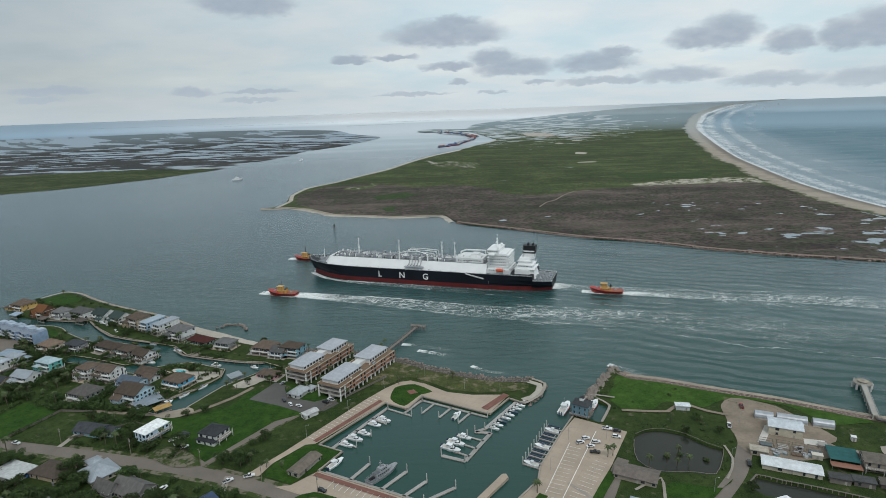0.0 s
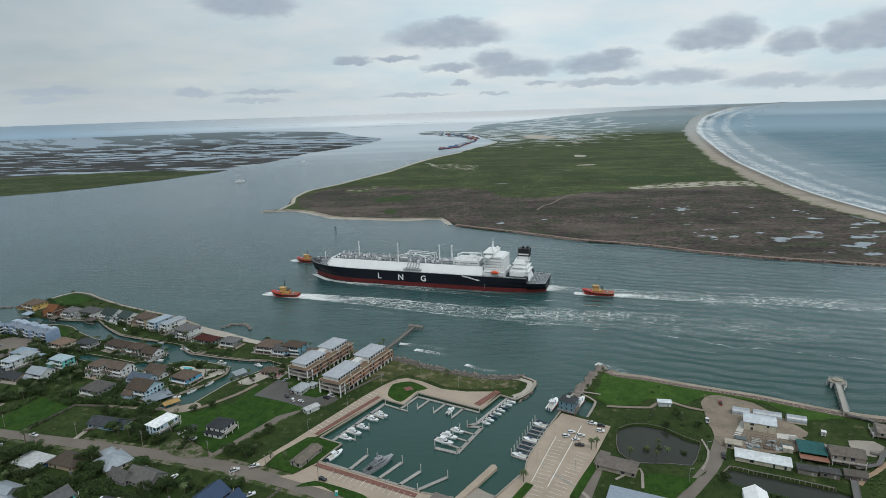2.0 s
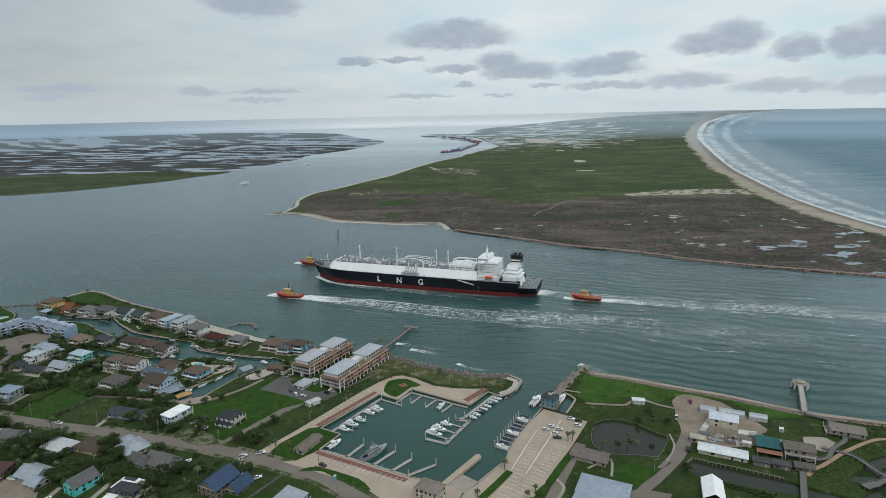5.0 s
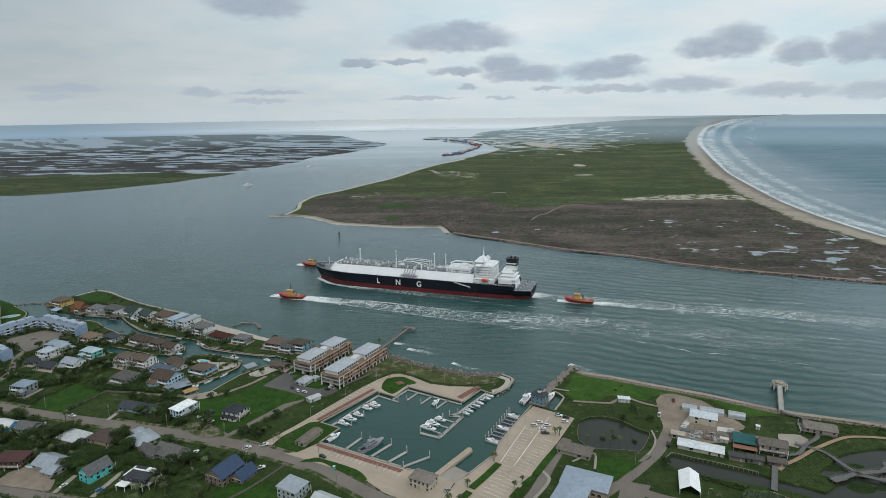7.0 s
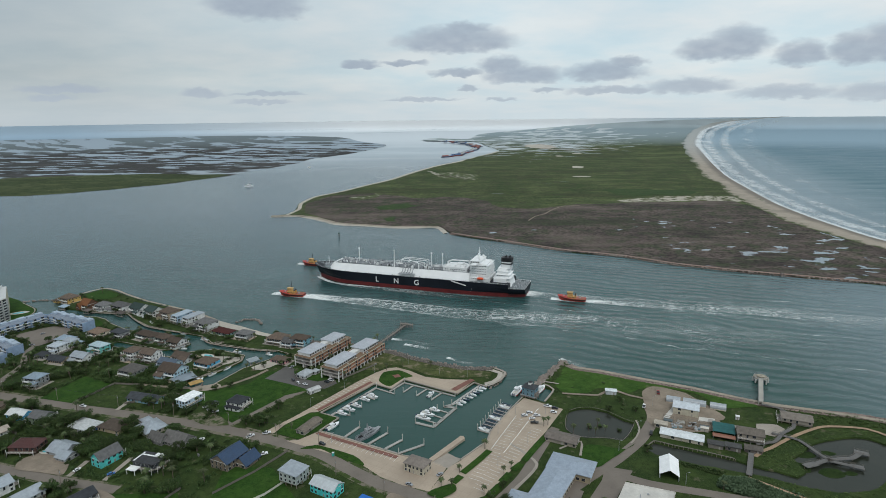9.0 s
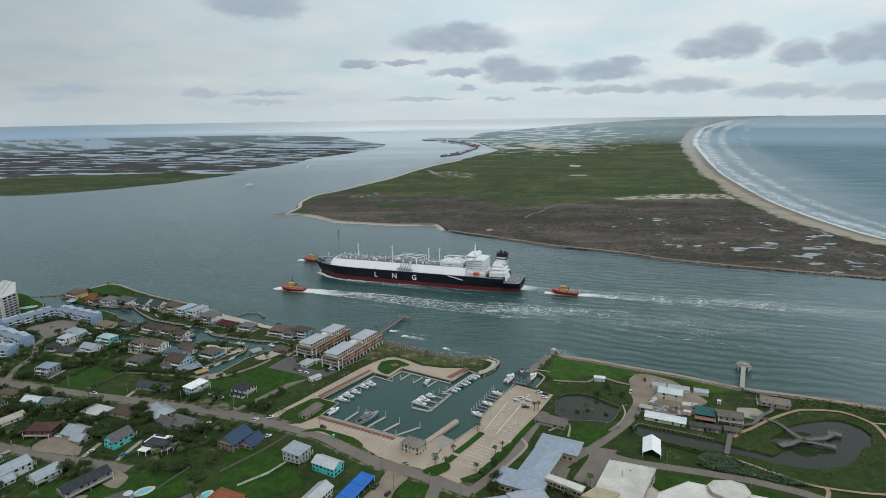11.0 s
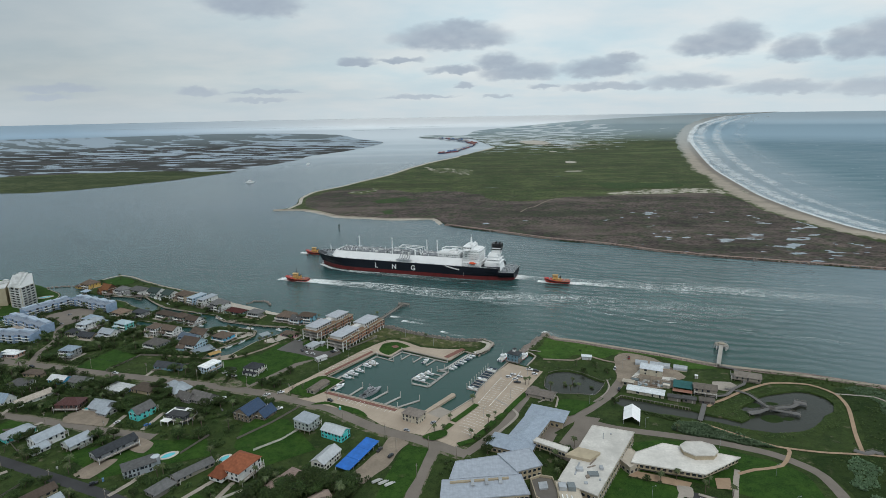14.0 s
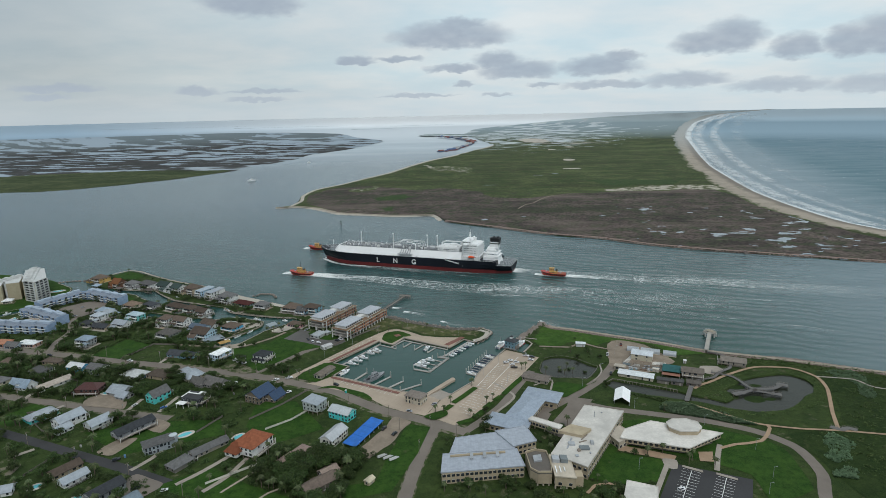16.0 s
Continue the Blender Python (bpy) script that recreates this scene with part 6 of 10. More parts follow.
house(-255, 361, 16, 13, -22, 1, GREY, (0.09, 0.085, 0.08), "hip", "low grey house with dark layered hipped roof", stilts=2.2)
house(-217, 355, 17, 14, -22, 2, (0.40, 0.56, 0.64), R_BROWN, "gable", "light blue house with wide brown gable", porch="s", stilts=2.2, win=2.8)
house(-197, 377, 15, 12, -24, 1, BLU, R_BROWN, "hip", "blue house with brown roof beside the canal", stilts=2.2, porch="e")
# west of the first street
house(-371, 299, 12, 12, 5, 1, WHT, R_BROWN, "hip", "white house with brown roof under trees")
house(-396, 340, 12, 9, -10, 1, (0.3, 0.38, 0.45), R_GREY, "gable", "small blue-grey gabled house")
house(-412, 346, 13, 10, -10, 1, (0.62, 0.22, 0.12), (0.5, 0.24, 0.15), "flat", "low orange flat-roofed building by the street")
house(-384, 344, 17, 9, -8, 1, (0.6, 0.35, 0.28), R_WHITE, "flat", "low pink building with white flat roof")
house(-325, 340, 12, 10, -12, 2, GREY, (0.26, 0.33, 0.40), "hip", "grey house with blue-grey metal roof", metal=True, stilts=2.2)
house(-359, 398, 11, 9, -15, 1, GREY, R_DARK, "hip", "low house with dark roof among trees")
house(-338, 388, 16, 9, -15, 1, TAN, R_DARK, "gable", "low tan house with dark roof among trees")
# between the first street and the second
house(-222, 313, 19, 10, -16, 1, (0.20, 0.36, 0.46), R_DARK, "gable", "low blue house with dark slate roof", stilts=0.0, wing=(12, 1, 7, 7))
house(-182, 307, 15, 9, 64, 2, (0.55, 0.70, 0.82), R_WHITE, "flat", "pale blue modern house with white flat roof", porch="se", win=2.6)
house(-142, 302, 12, 11, -20, 2, (0.66, 0.66, 0.64), R_DARK, "hip", "two-storey house with black hipped roof", porch="e", wing=(0, -6, 12, 3))
house(-161, 303, 4, 4, -20, 1, GREY, R_DARK, "hip", "small shed with dark pyramid roof", name="shed")
house(-241, 270, 18, 12, -20, 1, GREY, R_WHITE, "flat", "grey house with white flat roof")
house(-219, 270, 18, 12, -18, 1, TAN, (0.085, 0.068, 0.055), "hip", "low house with dark brown hipped roof")
house(-192, 268, 16, 14, -38, 1, (0.52, 0.48, 0.40), R_METAL, "hip", "tan house with pale metal hipped roof", metal=True, wing=(-11, 2, 8, 6))
house(-165, 252, 18, 12, -25, 1, (0.28, 0.27, 0.26), (0.12, 0.115, 0.11), "gable", "grey shingled house with steep gable", rise=4.6, wing=(-12, -5, 12, 7), win=2.8)
house(-121, 228, 17, 13, 66, 2, (0.20, 0.16, 0.12), R_BLUE, "gable", "brown house with deep blue metal roofs", metal=True, rise=4.4, wing=(4, -10, 12, 9), porch="e")
house(-298, 284, 15, 9, -16, 1, (0.08, 0.42, 0.72), R_WHITE, "gable", "bright blue house with white metal roof", metal=True, stilts=2.0, porch="e")
house(-278, 279, 13, 10, -16, 2, (0.17, 0.22, 0.15), R_GREY, "gable", "dark green two-storey house with grey roof")
house(-262, 242, 17, 11, 0, 1, (0.10, 0.05, 0.04), R_RED, "hip", "dark wooden house with maroon metal roof", metal=True, stilts=2.4, porch="s")
house(-237, 241, 15, 13, -20, 1, GREY, R_METAL, "gable", "grey house with broad metal roof", metal=True, wing=(9, -5, 9, 9))
house(-201, 229, 14, 9, 64, 2, TEAL, R_GREY, "gable", "turquoise gabled house with grey roof", rise=4.0, porch="e")
modern = house(-170, 223, 15, 10, -15, 2, (0.06, 0.065, 0.075), (0.045, 0.047, 0.05), "flat", "dark modern house with white flat canopies", porch="se", win=2.8)
for cx, cy, w, d, z in ((0, 2.5, 15.5, 1.2, 6.0), (5, 4, 6, 3, 6.6), (-5, -8.5, 7, 5, 3.2), (-7.5, 0, 1.0, 10, 6.0)):
    part("canopy", box(B(), cx - w / 2, cx + w / 2, cy - d / 2, cy + d / 2, z, z + 0.3), WHITE, modern, "white flat canopy")
for cx in (-8, -2):
    part("post", box(B(), cx - 0.15, cx + 0.15, -10.9, -10.6, -0.2, 3.2), WHITE, modern)
house(-326, 276, 13, 11, -12, 1, GREY, R_GREY, "hip", "grey raised house with wide deck", stilts=2.4, porch="e")
house(-330, 300, 17, 8, -10, 1, TAN, R_BROWN, "flat", "low tan house with flat brown roof")
house(-325, 253, 17, 10, -14, 1, WHT, (0.22, 0.28, 0.34), "gable", "white house with blue-grey gabled roof", rise=4.8, dormer=True)
house(-301, 255, 24, 8, 60, 1, WHT, (0.34, 0.30, 0.26), "gable", "long white house with tan roof and blue shutters")
house(-350, 262, 12, 9, -15, 1, CREAM, R_GREY, "hip", "cream bungalow with grey roof")
# between the second street and the third
house(-276, 203, 18, 10, 60, 1, TEAL, R_METAL, "hip", "low teal house with grey metal roof", metal=True, porch="s")
house(-249, 194, 17, 11, 62, 2, WHT, R_METAL, "gable", "white two-storey house with metal roofs", metal=True, wing=(-8, -6, 10, 8), porch="e")
house(-224, 188, 14, 10, 62, 1, (0.5, 0.52, 0.5), R_METAL, "gable", "pale house with low metal gable", metal=True, stilts=2.6)
house(-195, 181, 25, 9, 57, 1, (0.25, 0.26, 0.28), R_DARK, "gable", "long dark raised house", stilts=2.4, porch="s")
house(-167, 159, 17, 8, 38, 2, (0.30, 0.34, 0.37), R_GREY, "shed", "grey two-storey house with rows of windows", win=2.2)
house(-133, 158, 23, 7, 50, 1, (0.34, 0.31, 0.27), R_GREY, "gable", "long low house with grey roof")
house(-144, 140, 13, 9, 60, 1, (0.20, 0.19, 0.17), R_GREY, "hip", "weathered brown house with deck", porch="e")
house(-103, 156, 18, 16, 66, 2, WHT, R_TILE, "hip", "large white house with terracotta hipped roof", rise=6.0, porch="se", stilts=2.6, wing=(-9, 5, 9, 9))
house(-214, 135, 16, 8, 58, 1, TAN, R_BROWN, "gable", "long house with weathered brown roof")
house(-203, 126, 14, 8, 58, 1, WHT, R_METAL, "gable", "white house with metal roof and terraces", metal=True, porch="s")
house(-174, 110, 18, 9, 58, 2, (0.22, 0.24, 0.26), R_DARK, "gable", "dark grey house with roof deck")
house(-158, 102, 13, 9, 58, 1, WHT, (0.14, 0.18, 0.21), "gable", "white house with slate roof")
house(-238, 114, 11, 8, 20, 1, WHT, R_METAL, "gable", "small white house with metal roof", metal=True)
house(-262, 120, 12, 9, 20, 1, PALEBLU, R_GREY, "hip", "pale blue house with grey roof")
house(-232, 92, 14, 9, 20, 1, CREAM, R_BROWN, "hip", "cream house with brown roof")
house(-300, 150, 13, 10, 20, 1, WHT, R_GREY, "gable", "white house with grey roof")
# near the marina
house(-74, 208, 11, 12, 66, 2, (0.42, 0.46, 0.45), R_METAL, "shed", "grey raised two-storey house with metal roof", metal=True, stilts=2.6, porch="e", win=2.8)
house(-52, 198, 16, 9, -28, 2, (0.07, 0.60, 0.60), (0.52, 0.56, 0.58), "gable", "bright turquoise house with pale metal roof", metal=True, win=2.6)
house(-52, 167, 17, 9, 66, 2, (0.66, 0.65, 0.60), (0.48, 0.50, 0.52), "gable", "white gabled building with pale metal roof", metal=True, win=2.4)
house(-69, 150, 11, 11, 60, 1, (0.25, 0.22, 0.18), (0.30, 0.22, 0.19), "hip", "dark round house with pale pyramid roof", rise=2.4, wing=(-9, 2, 10, 9))
house(-52, 118, 20, 9, 45, 1, (0.16, 0.14, 0.12), (0.23, 0.18, 0.15), "gable", "low brown house under trees", wing=(10, 5, 10, 8), porch="s")
house(-22, 120, 5, 3.4, 60, 1, (0.5, 0.42, 0.3), (0.45, 0.4, 0.3), "gable", "small tan garden shed", name="shed")
house(-80, 270, 18, 7, 64, 1, (0.33, 0.30, 0.26), (0.17, 0.145, 0.12), "gable", "low weathered pavilion with brown roof", rise=1.2)
house(0, 220, 13, 9, -28, 2, (0.50, 0.45, 0.36), (0.19, 0.165, 0.145), "hip", "tan marina office with brown hipped roof", win=2.6, rise=2.4)
house(-90, 326, 9, 5, 45, 1, (0.62, 0.62, 0.60), (0.42, 0.42, 0.42), "gable", "small white trailer building by the lane", name="cabin", rise=0.9)
# ---- roads and paving ----
Z1 = TOWN_Z + 0.06
BEIGE = M("concrete", (0.52, 0.46, 0.37))
LAYER = [0.0]


def layer():
    """Each sheet of paving lies a little above the one before."""
    LAYER[0] += 0.004
    return LAYER[0]


def road(name, pts, width, mat, label, z=0.0):
    LANES.append((pts, width))
    return lone(name, strip(pts, width, Z1 + z + layer(), 5), mat, label, name, kind="structure")


def patch(name, loop, mat, label, z=0.0, smooth=0.0, amp=0.0, thick=0.0):
    lp = smooth_line(loop, smooth, True, amp, 0.08) if smooth else loop
    if name in ("pavement", "lawn", "sand") or mat is DIRT:
        PAVED.append(loop)
    return lone(name, sheet([lp], Z1 + z + layer(), thick), mat, label, name, kind="structure")


for pts, w in (([(-800, 430), (-520, 368), (-430, 343), (-345, 321), (-234, 293), (-139, 268), (-68, 239), (-45, 222), (-24, 207), (1, 195), (21, 184), (37, 175)], 15), ([(-520, 285), (-420, 259), (-332, 237), (-278, 224), (-226, 210), (-178, 199)], 10.5),
               ([(-143, 271), (-122, 300), (-99, 330)], 9), ([(16, 184), (9, 158), (2, 120), (-4, 60)], 10)):
    road("verge", pts, w, VERGE, "dusty grass verge beside the street", -0.03)
road("road", [(-800, 430), (-520, 368), (-430, 343), (-345, 321), (-234, 293), (-139, 268), (-68, 239), (-45, 222), (-24, 207), (1, 195), (21, 184), (37, 175)], 9, ASPHALT, "worn grey asphalt street through the town")
road("road", [(17, 186), (9, 158), (2, 120), (-4, 60), (-6, -60)], 8, ASPHALT, "worn asphalt street leaving town", 0.02)
road("road", [(36, 176), (49, 191), (64, 212), (78, 240), (90, 264), (94, 270)], 6.4, ASPHALT, "worn asphalt lane beside the marina lot", 0.02)
road("road", [(-520, 285), (-420, 259), (-332, 237), (-278, 224), (-226, 210), (-178, 199)], 7, ASPHALT, "narrow grey side street", 0.0)
road("road", [(-520, 270), (-400, 225), (-292, 183), (-237, 161), (-187, 141), (-142, 121), (-117, 109), (-60, 82), (-5, 60)], 7.5, DARKROAD, "dark resurfaced street", 0.0)
road("road", [(-143, 271), (-122, 300), (-99, 330)], 6, ASPHALT, "narrow lane to the condominiums", 0.02)
road("road", [(-240, 340), (-200, 333), (-172, 332), (-150, 352), (-140, 368)], 3.2, DIRT, "gravel lane along the canal", 0.02)
road("road", [(-352, 324), (-362, 350), (-366, 378), (-384, 410), (-388, 430)], 5.5, ASPHALT, "worn lane to the row houses", 0.02)
road("road", [(60, 172), (104, 212), (126, 231), (148, 254), (162, 275), (178, 305), (190, 331)], 8, ASPHALT, "asphalt campus road to the shore")
road("road", [(115, 220), (139, 206), (173, 196), (204, 186), (231, 172), (247, 152), (246, 124), (234, 100), (226, 60)], 7, ASPHALT, "curving campus road", 0.02)
patch("pavement", [(117, 224), (133, 219), (122, 202), (108, 179), (98, 188), (112, 210)], ASPHALT, "worn brown-grey court between the campus buildings", 0.03)
road("road", [(96, 200), (90, 185), (98, 172), (112, 160)], 6, ASPHALT, "short drive between campus buildings", 0.03)
road("pavement", [(60, 250), (75, 226), (58, 200)], 2, PAVE, "pale concrete walk", 0.05)
patch("lawn", [(-150, 334), (-140, 361), (-118, 374), (-80, 352), (-74, 343), (-96, 328), (-114, 318)], LAWN, "green lot beside the condominiums' car park", 0.02)
patch("pavement", [(-137, 350), (-126, 375), (-116, 369), (-109, 351), (-91, 344), (-80, 350), (-74, 341), (-82, 331), (-98, 331), (-114, 340)], LOT, "worn asphalt car park of the condominiums", 0.03)
patch("pavement", [(45.5, 253), (48.5, 265), (66.5, 299), (77, 315), (104, 297), (87, 266), (68, 234), (49, 206), (36, 188), (29, 184), (8, 198), (19, 222), (27, 230)], SLAB, "broad pale concrete boat-trailer car park")
patch("pavement", [(-112, 262), (-108, 268), (-95, 286), (-77, 314), (-57, 345), (-45, 361), (-36, 370), (-28, 372), (-17, 366), (-2, 353), (15, 348), (36, 347), (38, 344), (25, 323), (-19, 349), (-28, 332), (-43, 341), (-79, 293), (-85, 292), (-99, 274), (-103, 263)], SLAB, "pale concrete promenade round the basin")
patch("pavement", [(-92, 253), (-84, 254), (-72, 265.5), (-12, 235.5), (5, 230.5), (14, 225.5), (18, 221.5), (8, 198), (-8, 204), (-22, 212), (-40, 229)], SLAB, "pale concrete forecourt of the marina", 0.01)
patch("lawn", [(-99, 273), (-85, 291), (-79, 292), (-63, 284), (-73, 267), (-84, 255), (-101, 263)], LAWN, "bright green mown lawn beside the basin", 0.03)
patch("lawn", [(-80, 243), (-70, 248), (-42, 235), (-34, 224), (-52, 233), (-66, 243)], LAWN, "green verge island with gravel bits", 0.04, 4)
patch("lawn", [(-38, 362), (-25, 366), (-12, 354), (-20, 350), (-30, 335), (-40, 345)], LAWN, "round green lawn at the basin's corner", 0.03, 4)
patch("pavement", [(-30, 356), (-25, 358), (-22, 353), (-27, 351)], BRICKRED, "small red brick terrace on the lawn", 0.06)
patch("ground", [(-60, 371), (-46, 366), (-36, 376), (-28, 377), (-15, 370), (0, 357), (16, 352), (40, 351), (54, 356), (54, 362), (34, 366), (10, 375), (-15, 388), (-40, 404), (-58, 396)], DRYGRASS, "rough yellow-green grass above the shore", 0.02, 5, 2)
road("sand", [(48, 339), (55, 343), (60, 350), (62, 360), (55, 366), (42, 369)], 4.5, PALESAND, "pale sandy rim of the marina point", 0.05)
patch("lawn", [(-196, 331), (-172, 327), (-150, 340), (-112, 318), (-138, 277), (-166, 300), (-182, 312)], LAWN, "large green lot between house and lane", 0.02)
patch("lawn", [(-306, 315), (-275, 307), (-260, 339), (-294, 355)], LAWN, "green empty lot behind a fence", 0.02)
patch("lawn", [(-273, 306), (-227, 296), (-233, 330), (-258, 340)], GRASS, "dull green fenced lot beside the street", 0.022)
patch("lawn", [(-122, 222), (-92, 222), (-62, 182), (-96, 160), (-118, 186)], LAWN, "wide green empty lot", 0.02)
patch("lawn", [(-4, 187), (12, 182), (5, 150), (-8, 112), (-34, 104), (-40, 116), (-18, 122), (-14, 148), (-6, 178)], LAWN, "green empty lot beside the street", 0.02)
patch("ground", [(-36, 152), (-19, 183), (-14, 196), (-2, 190), (-5, 184), (-9, 175), (-14, 161), (-23, 149), (-28, 144)], DIRT, "grey gravel yard beside the canopy", 0.04, 3, 1.2)
patch("ground", [(250, 168), (290, 178), (318, 236), (325, 262), (480, 212), (470, 90), (260, 95), (256, 130)], DUNE, "dark rough coastal scrubland", 0.0, 10, 5)
patch("lawn", [(-230, 180), (-205, 190), (-176, 195), (-140, 196), (-128, 176), (-150, 168), (-188, 152)], LAWN, "green back gardens", 0.02)
patch("lawn", [(-296, 224), (-270, 214), (-262, 208), (-290, 190), (-310, 196)], LAWN, "green front gardens", 0.02)
patch("lawn", [(-150, 118), (-122, 106), (-60, 80), (-50, 100), (-95, 120), (-124, 138)], LAWN, "green gardens along the dark street", 0.02)
patch("lawn", [(112, 170), (130, 183), (170, 190), (215, 172), (238, 152), (232, 110), (204, 100), (204, 124), (180, 140), (140, 155), (108, 130)], LAWN, "smooth green campus lawn", 0.01, 8, 1)
patch("ground", [(106, 345), (120, 372), (128, 368), (174, 346), (214, 326), (244, 308), (250, 300), (222, 300), (212, 322), (180, 334), (160, 322), (140, 332), (128, 322), (108, 324)], HEADGRASS, "bright rough grass of the headland", 0.0, 5, 2)
patch("ground", [(165, 297), (172, 325), (182, 335), (205, 322), (214, 298), (216, 280), (165, 272)], DIRT, "bare sandy service yard", 0.02, 5, 2)
patch("pavement", [(168, 290), (206, 285), (214, 270), (190, 264), (166, 272)], DIRT, "stained apron of the sheds", 0.05, 4, 1)
for lp in ([(200, 285), (210, 282), (207, 276), (197, 279)], [(186, 300), (190, 299), (176, 281), (173, 283)]):
    patch("pavement", lp, M("concrete", (0.56, 0.54, 0.50)), "fresh white concrete slab in the yard", 0.06)
patch("pavement", [(232, 265), (236, 275), (250, 274), (252, 268), (240, 258)], PAVE, "pale concrete yard", 0.05, 4, 1)
patch("pavement", [(163, 136), (203, 119), (176, 66), (132, 84)], DARKROAD, "fresh black asphalt car park with white bays", 0.03)
patch("pavement", [(136, 157), (152, 151), (168, 144), (164, 138.5), (148, 145), (133, 151)], BRICKPATH, "tan brick forecourt", 0.03)
for pts in ([(-216, 212), (-214, 229)], [(-191, 208), (-187, 233)], [(-173, 135), (-166, 148), (-163, 160)], [(-138, 120), (-128, 132), (-116, 150)], [(-119, 113), (-110, 127), (-104, 147)],
            [(-233, 296), (-231, 311)], [(-120, 263), (-118, 250)], [(-205, 276), (-202, 286)], [(-309, 230), (-309, 246)], [(-270, 220), (-276, 209)], [(-263, 139), (-258, 153), (-251, 160)]):
    road("driveway", pts, 3.2, PAVE, "pale concrete driveway", 0.05)
for pts in ([(-108, 112), (-98, 127), (-88, 142)], [(-86, 102), (-80, 111), (-71, 117)]):
    road("driveway", pts, 1.6, SAND, "worn pale sandy track over grass", 0.04)
for lp, m, lab in (([(-207, 156), (-194, 152), (-188, 172), (-201, 169)], DIRT, "sandy drive under the raised house"), ([(-188, 185), (-190, 199), (-174, 191), (-175, 179)], DIRT, "pale sandy drive beside the garage"),
                   ([(-256, 134), (-246, 131), (-248, 144), (-259, 151), (-264, 145)], VERGE, "dusty patio by the street"), ([(-171, 126), (-167, 131), (-146, 121), (-149, 113), (-158, 104), (-174, 115)], ASPHALT, "worn forecourt of a garage")):
    patch("driveway", lp, m, lab, 0.045, 3, 0.6)
patch("ground", [(-258, 230), (-249, 240), (-234, 234), (-224, 225), (-220, 214), (-237, 216), (-254, 220)], DIRT, "bare brown earth lot", 0.03, 5, 2)
patch("ground", [(-176, 285), (-165, 292), (-146, 284), (-140, 274), (-150, 272)], VERGE, "worn earth parking patch", 0.03, 5, 3)
patch("ground", [(-194, 331), (-180, 327), (-168, 334), (-174, 341)], SAND, "pale sand bank at the canal's end", 0.04, 4, 2)
patch("ground", [(-203, 397), (-175, 395), (-172, 388), (-186, 376), (-200, 388)], PALESAND, "bare sandy lot on the canal", 0.04, 4, 1)
patch("ground", [(-156, 372), (-140, 392), (-132, 384), (-146, 366)], PALESAND, "bare sandy lot by the pink house", 0.04, 4, 1)
patch("sand", [(-250, 505), (-237, 496), (-204, 477), (-178, 460), (-154, 448), (-160, 444), (-186, 456), (-210, 468), (-240, 486)], PALESAND, "narrow sandy beach of the point", 0.05, 5, 1)
patch("lawn", [(-440, 592), (-430, 610), (-414, 603), (-395, 588), (-402, 572), (-425, 575)], LAWN, "bright lawn on the point", 0.03, 5, 1)
patch("lawn", [(-415, 500), (-372, 500), (-354, 482), (-360, 470), (-390, 484)], LAWN, "green lawn behind the row houses", 0.03, 5, 1)
patch("pavement", [(-426, 452), (-404, 478), (-376, 468), (-372, 448), (-385, 420), (-400, 436)], ASPHALT, "pale parking court of the row houses", 0.03, 6, 1)
road("seawall", [(-441, 553), (-451, 568), (-447, 597), (-433, 618), (-411, 610), (-388, 592), (-349, 565), (-300, 538), (-270, 521), (-237, 496)], 3.0, SAND, "sandy seawall and beach round the point", 0.15)
road("seawall", [(-530, 363), (-485, 441), (-471, 457), (-462, 480), (-456, 517), (-466, 536), (-497, 559)], 1.0, PAVE, "pale concrete seawall along the canal", 0.2)
for pts in (CANALS[3:14], CANALS[13:], CANALS2):
    lone("bulkhead", strip(pts, 0.9, TOWN_Z + 0.12, 0), PAVE, "pale concrete bulkhead along the canal", "bulkhead", kind="structure")
road("seawall", [(46, 336), (50, 335), (61, 346), (66, 361), (58, 369)], 2.2, PAVE, "pale concrete edge of the point", 0.2)
# brick bands and painted bays at the basin
road("pavement", [(-80, 295), (-46, 343)], 3.2, BRICKRED, "red brick band along the basin", 0.04)
road("pavement", [(-73, 263), (-14, 233)], 3.2, BRICKRED, "red brick band along the basin", 0.05)
road("pavement", [(22, 328), (38, 347)], 5, BRICKRED, "red brick band along the basin", 0.05)


def bays(a, b, n, length, side, label, w=0.16):
    """White parking lines at even steps from a to b."""
    a, b = Vector(a), Vector(b)
    d = (b - a).normalized()
    p = Vector((-d.y, d.x)) * side
    s = thing("parking_bay_marking", label, "road marking", kind="structure", m=pose(0, 0, Z1 + 0.40))
    me = None
    for i in range(n):
        q = a.lerp(b, i / max(1, n - 1))
        if me is None:
            bm = B()
            box(bm, 0, length, -w / 2, w / 2, 0, 0.012)
            me = bpy.data.meshes.new("line")
            bm.to_mesh(me)
            bm.free()
            me.materials.append(WHITE)
        share("line", me, s, pose(q.x, q.y, 0, 0, 0, math.degrees(math.atan2(p.y, p.x))))
    return s


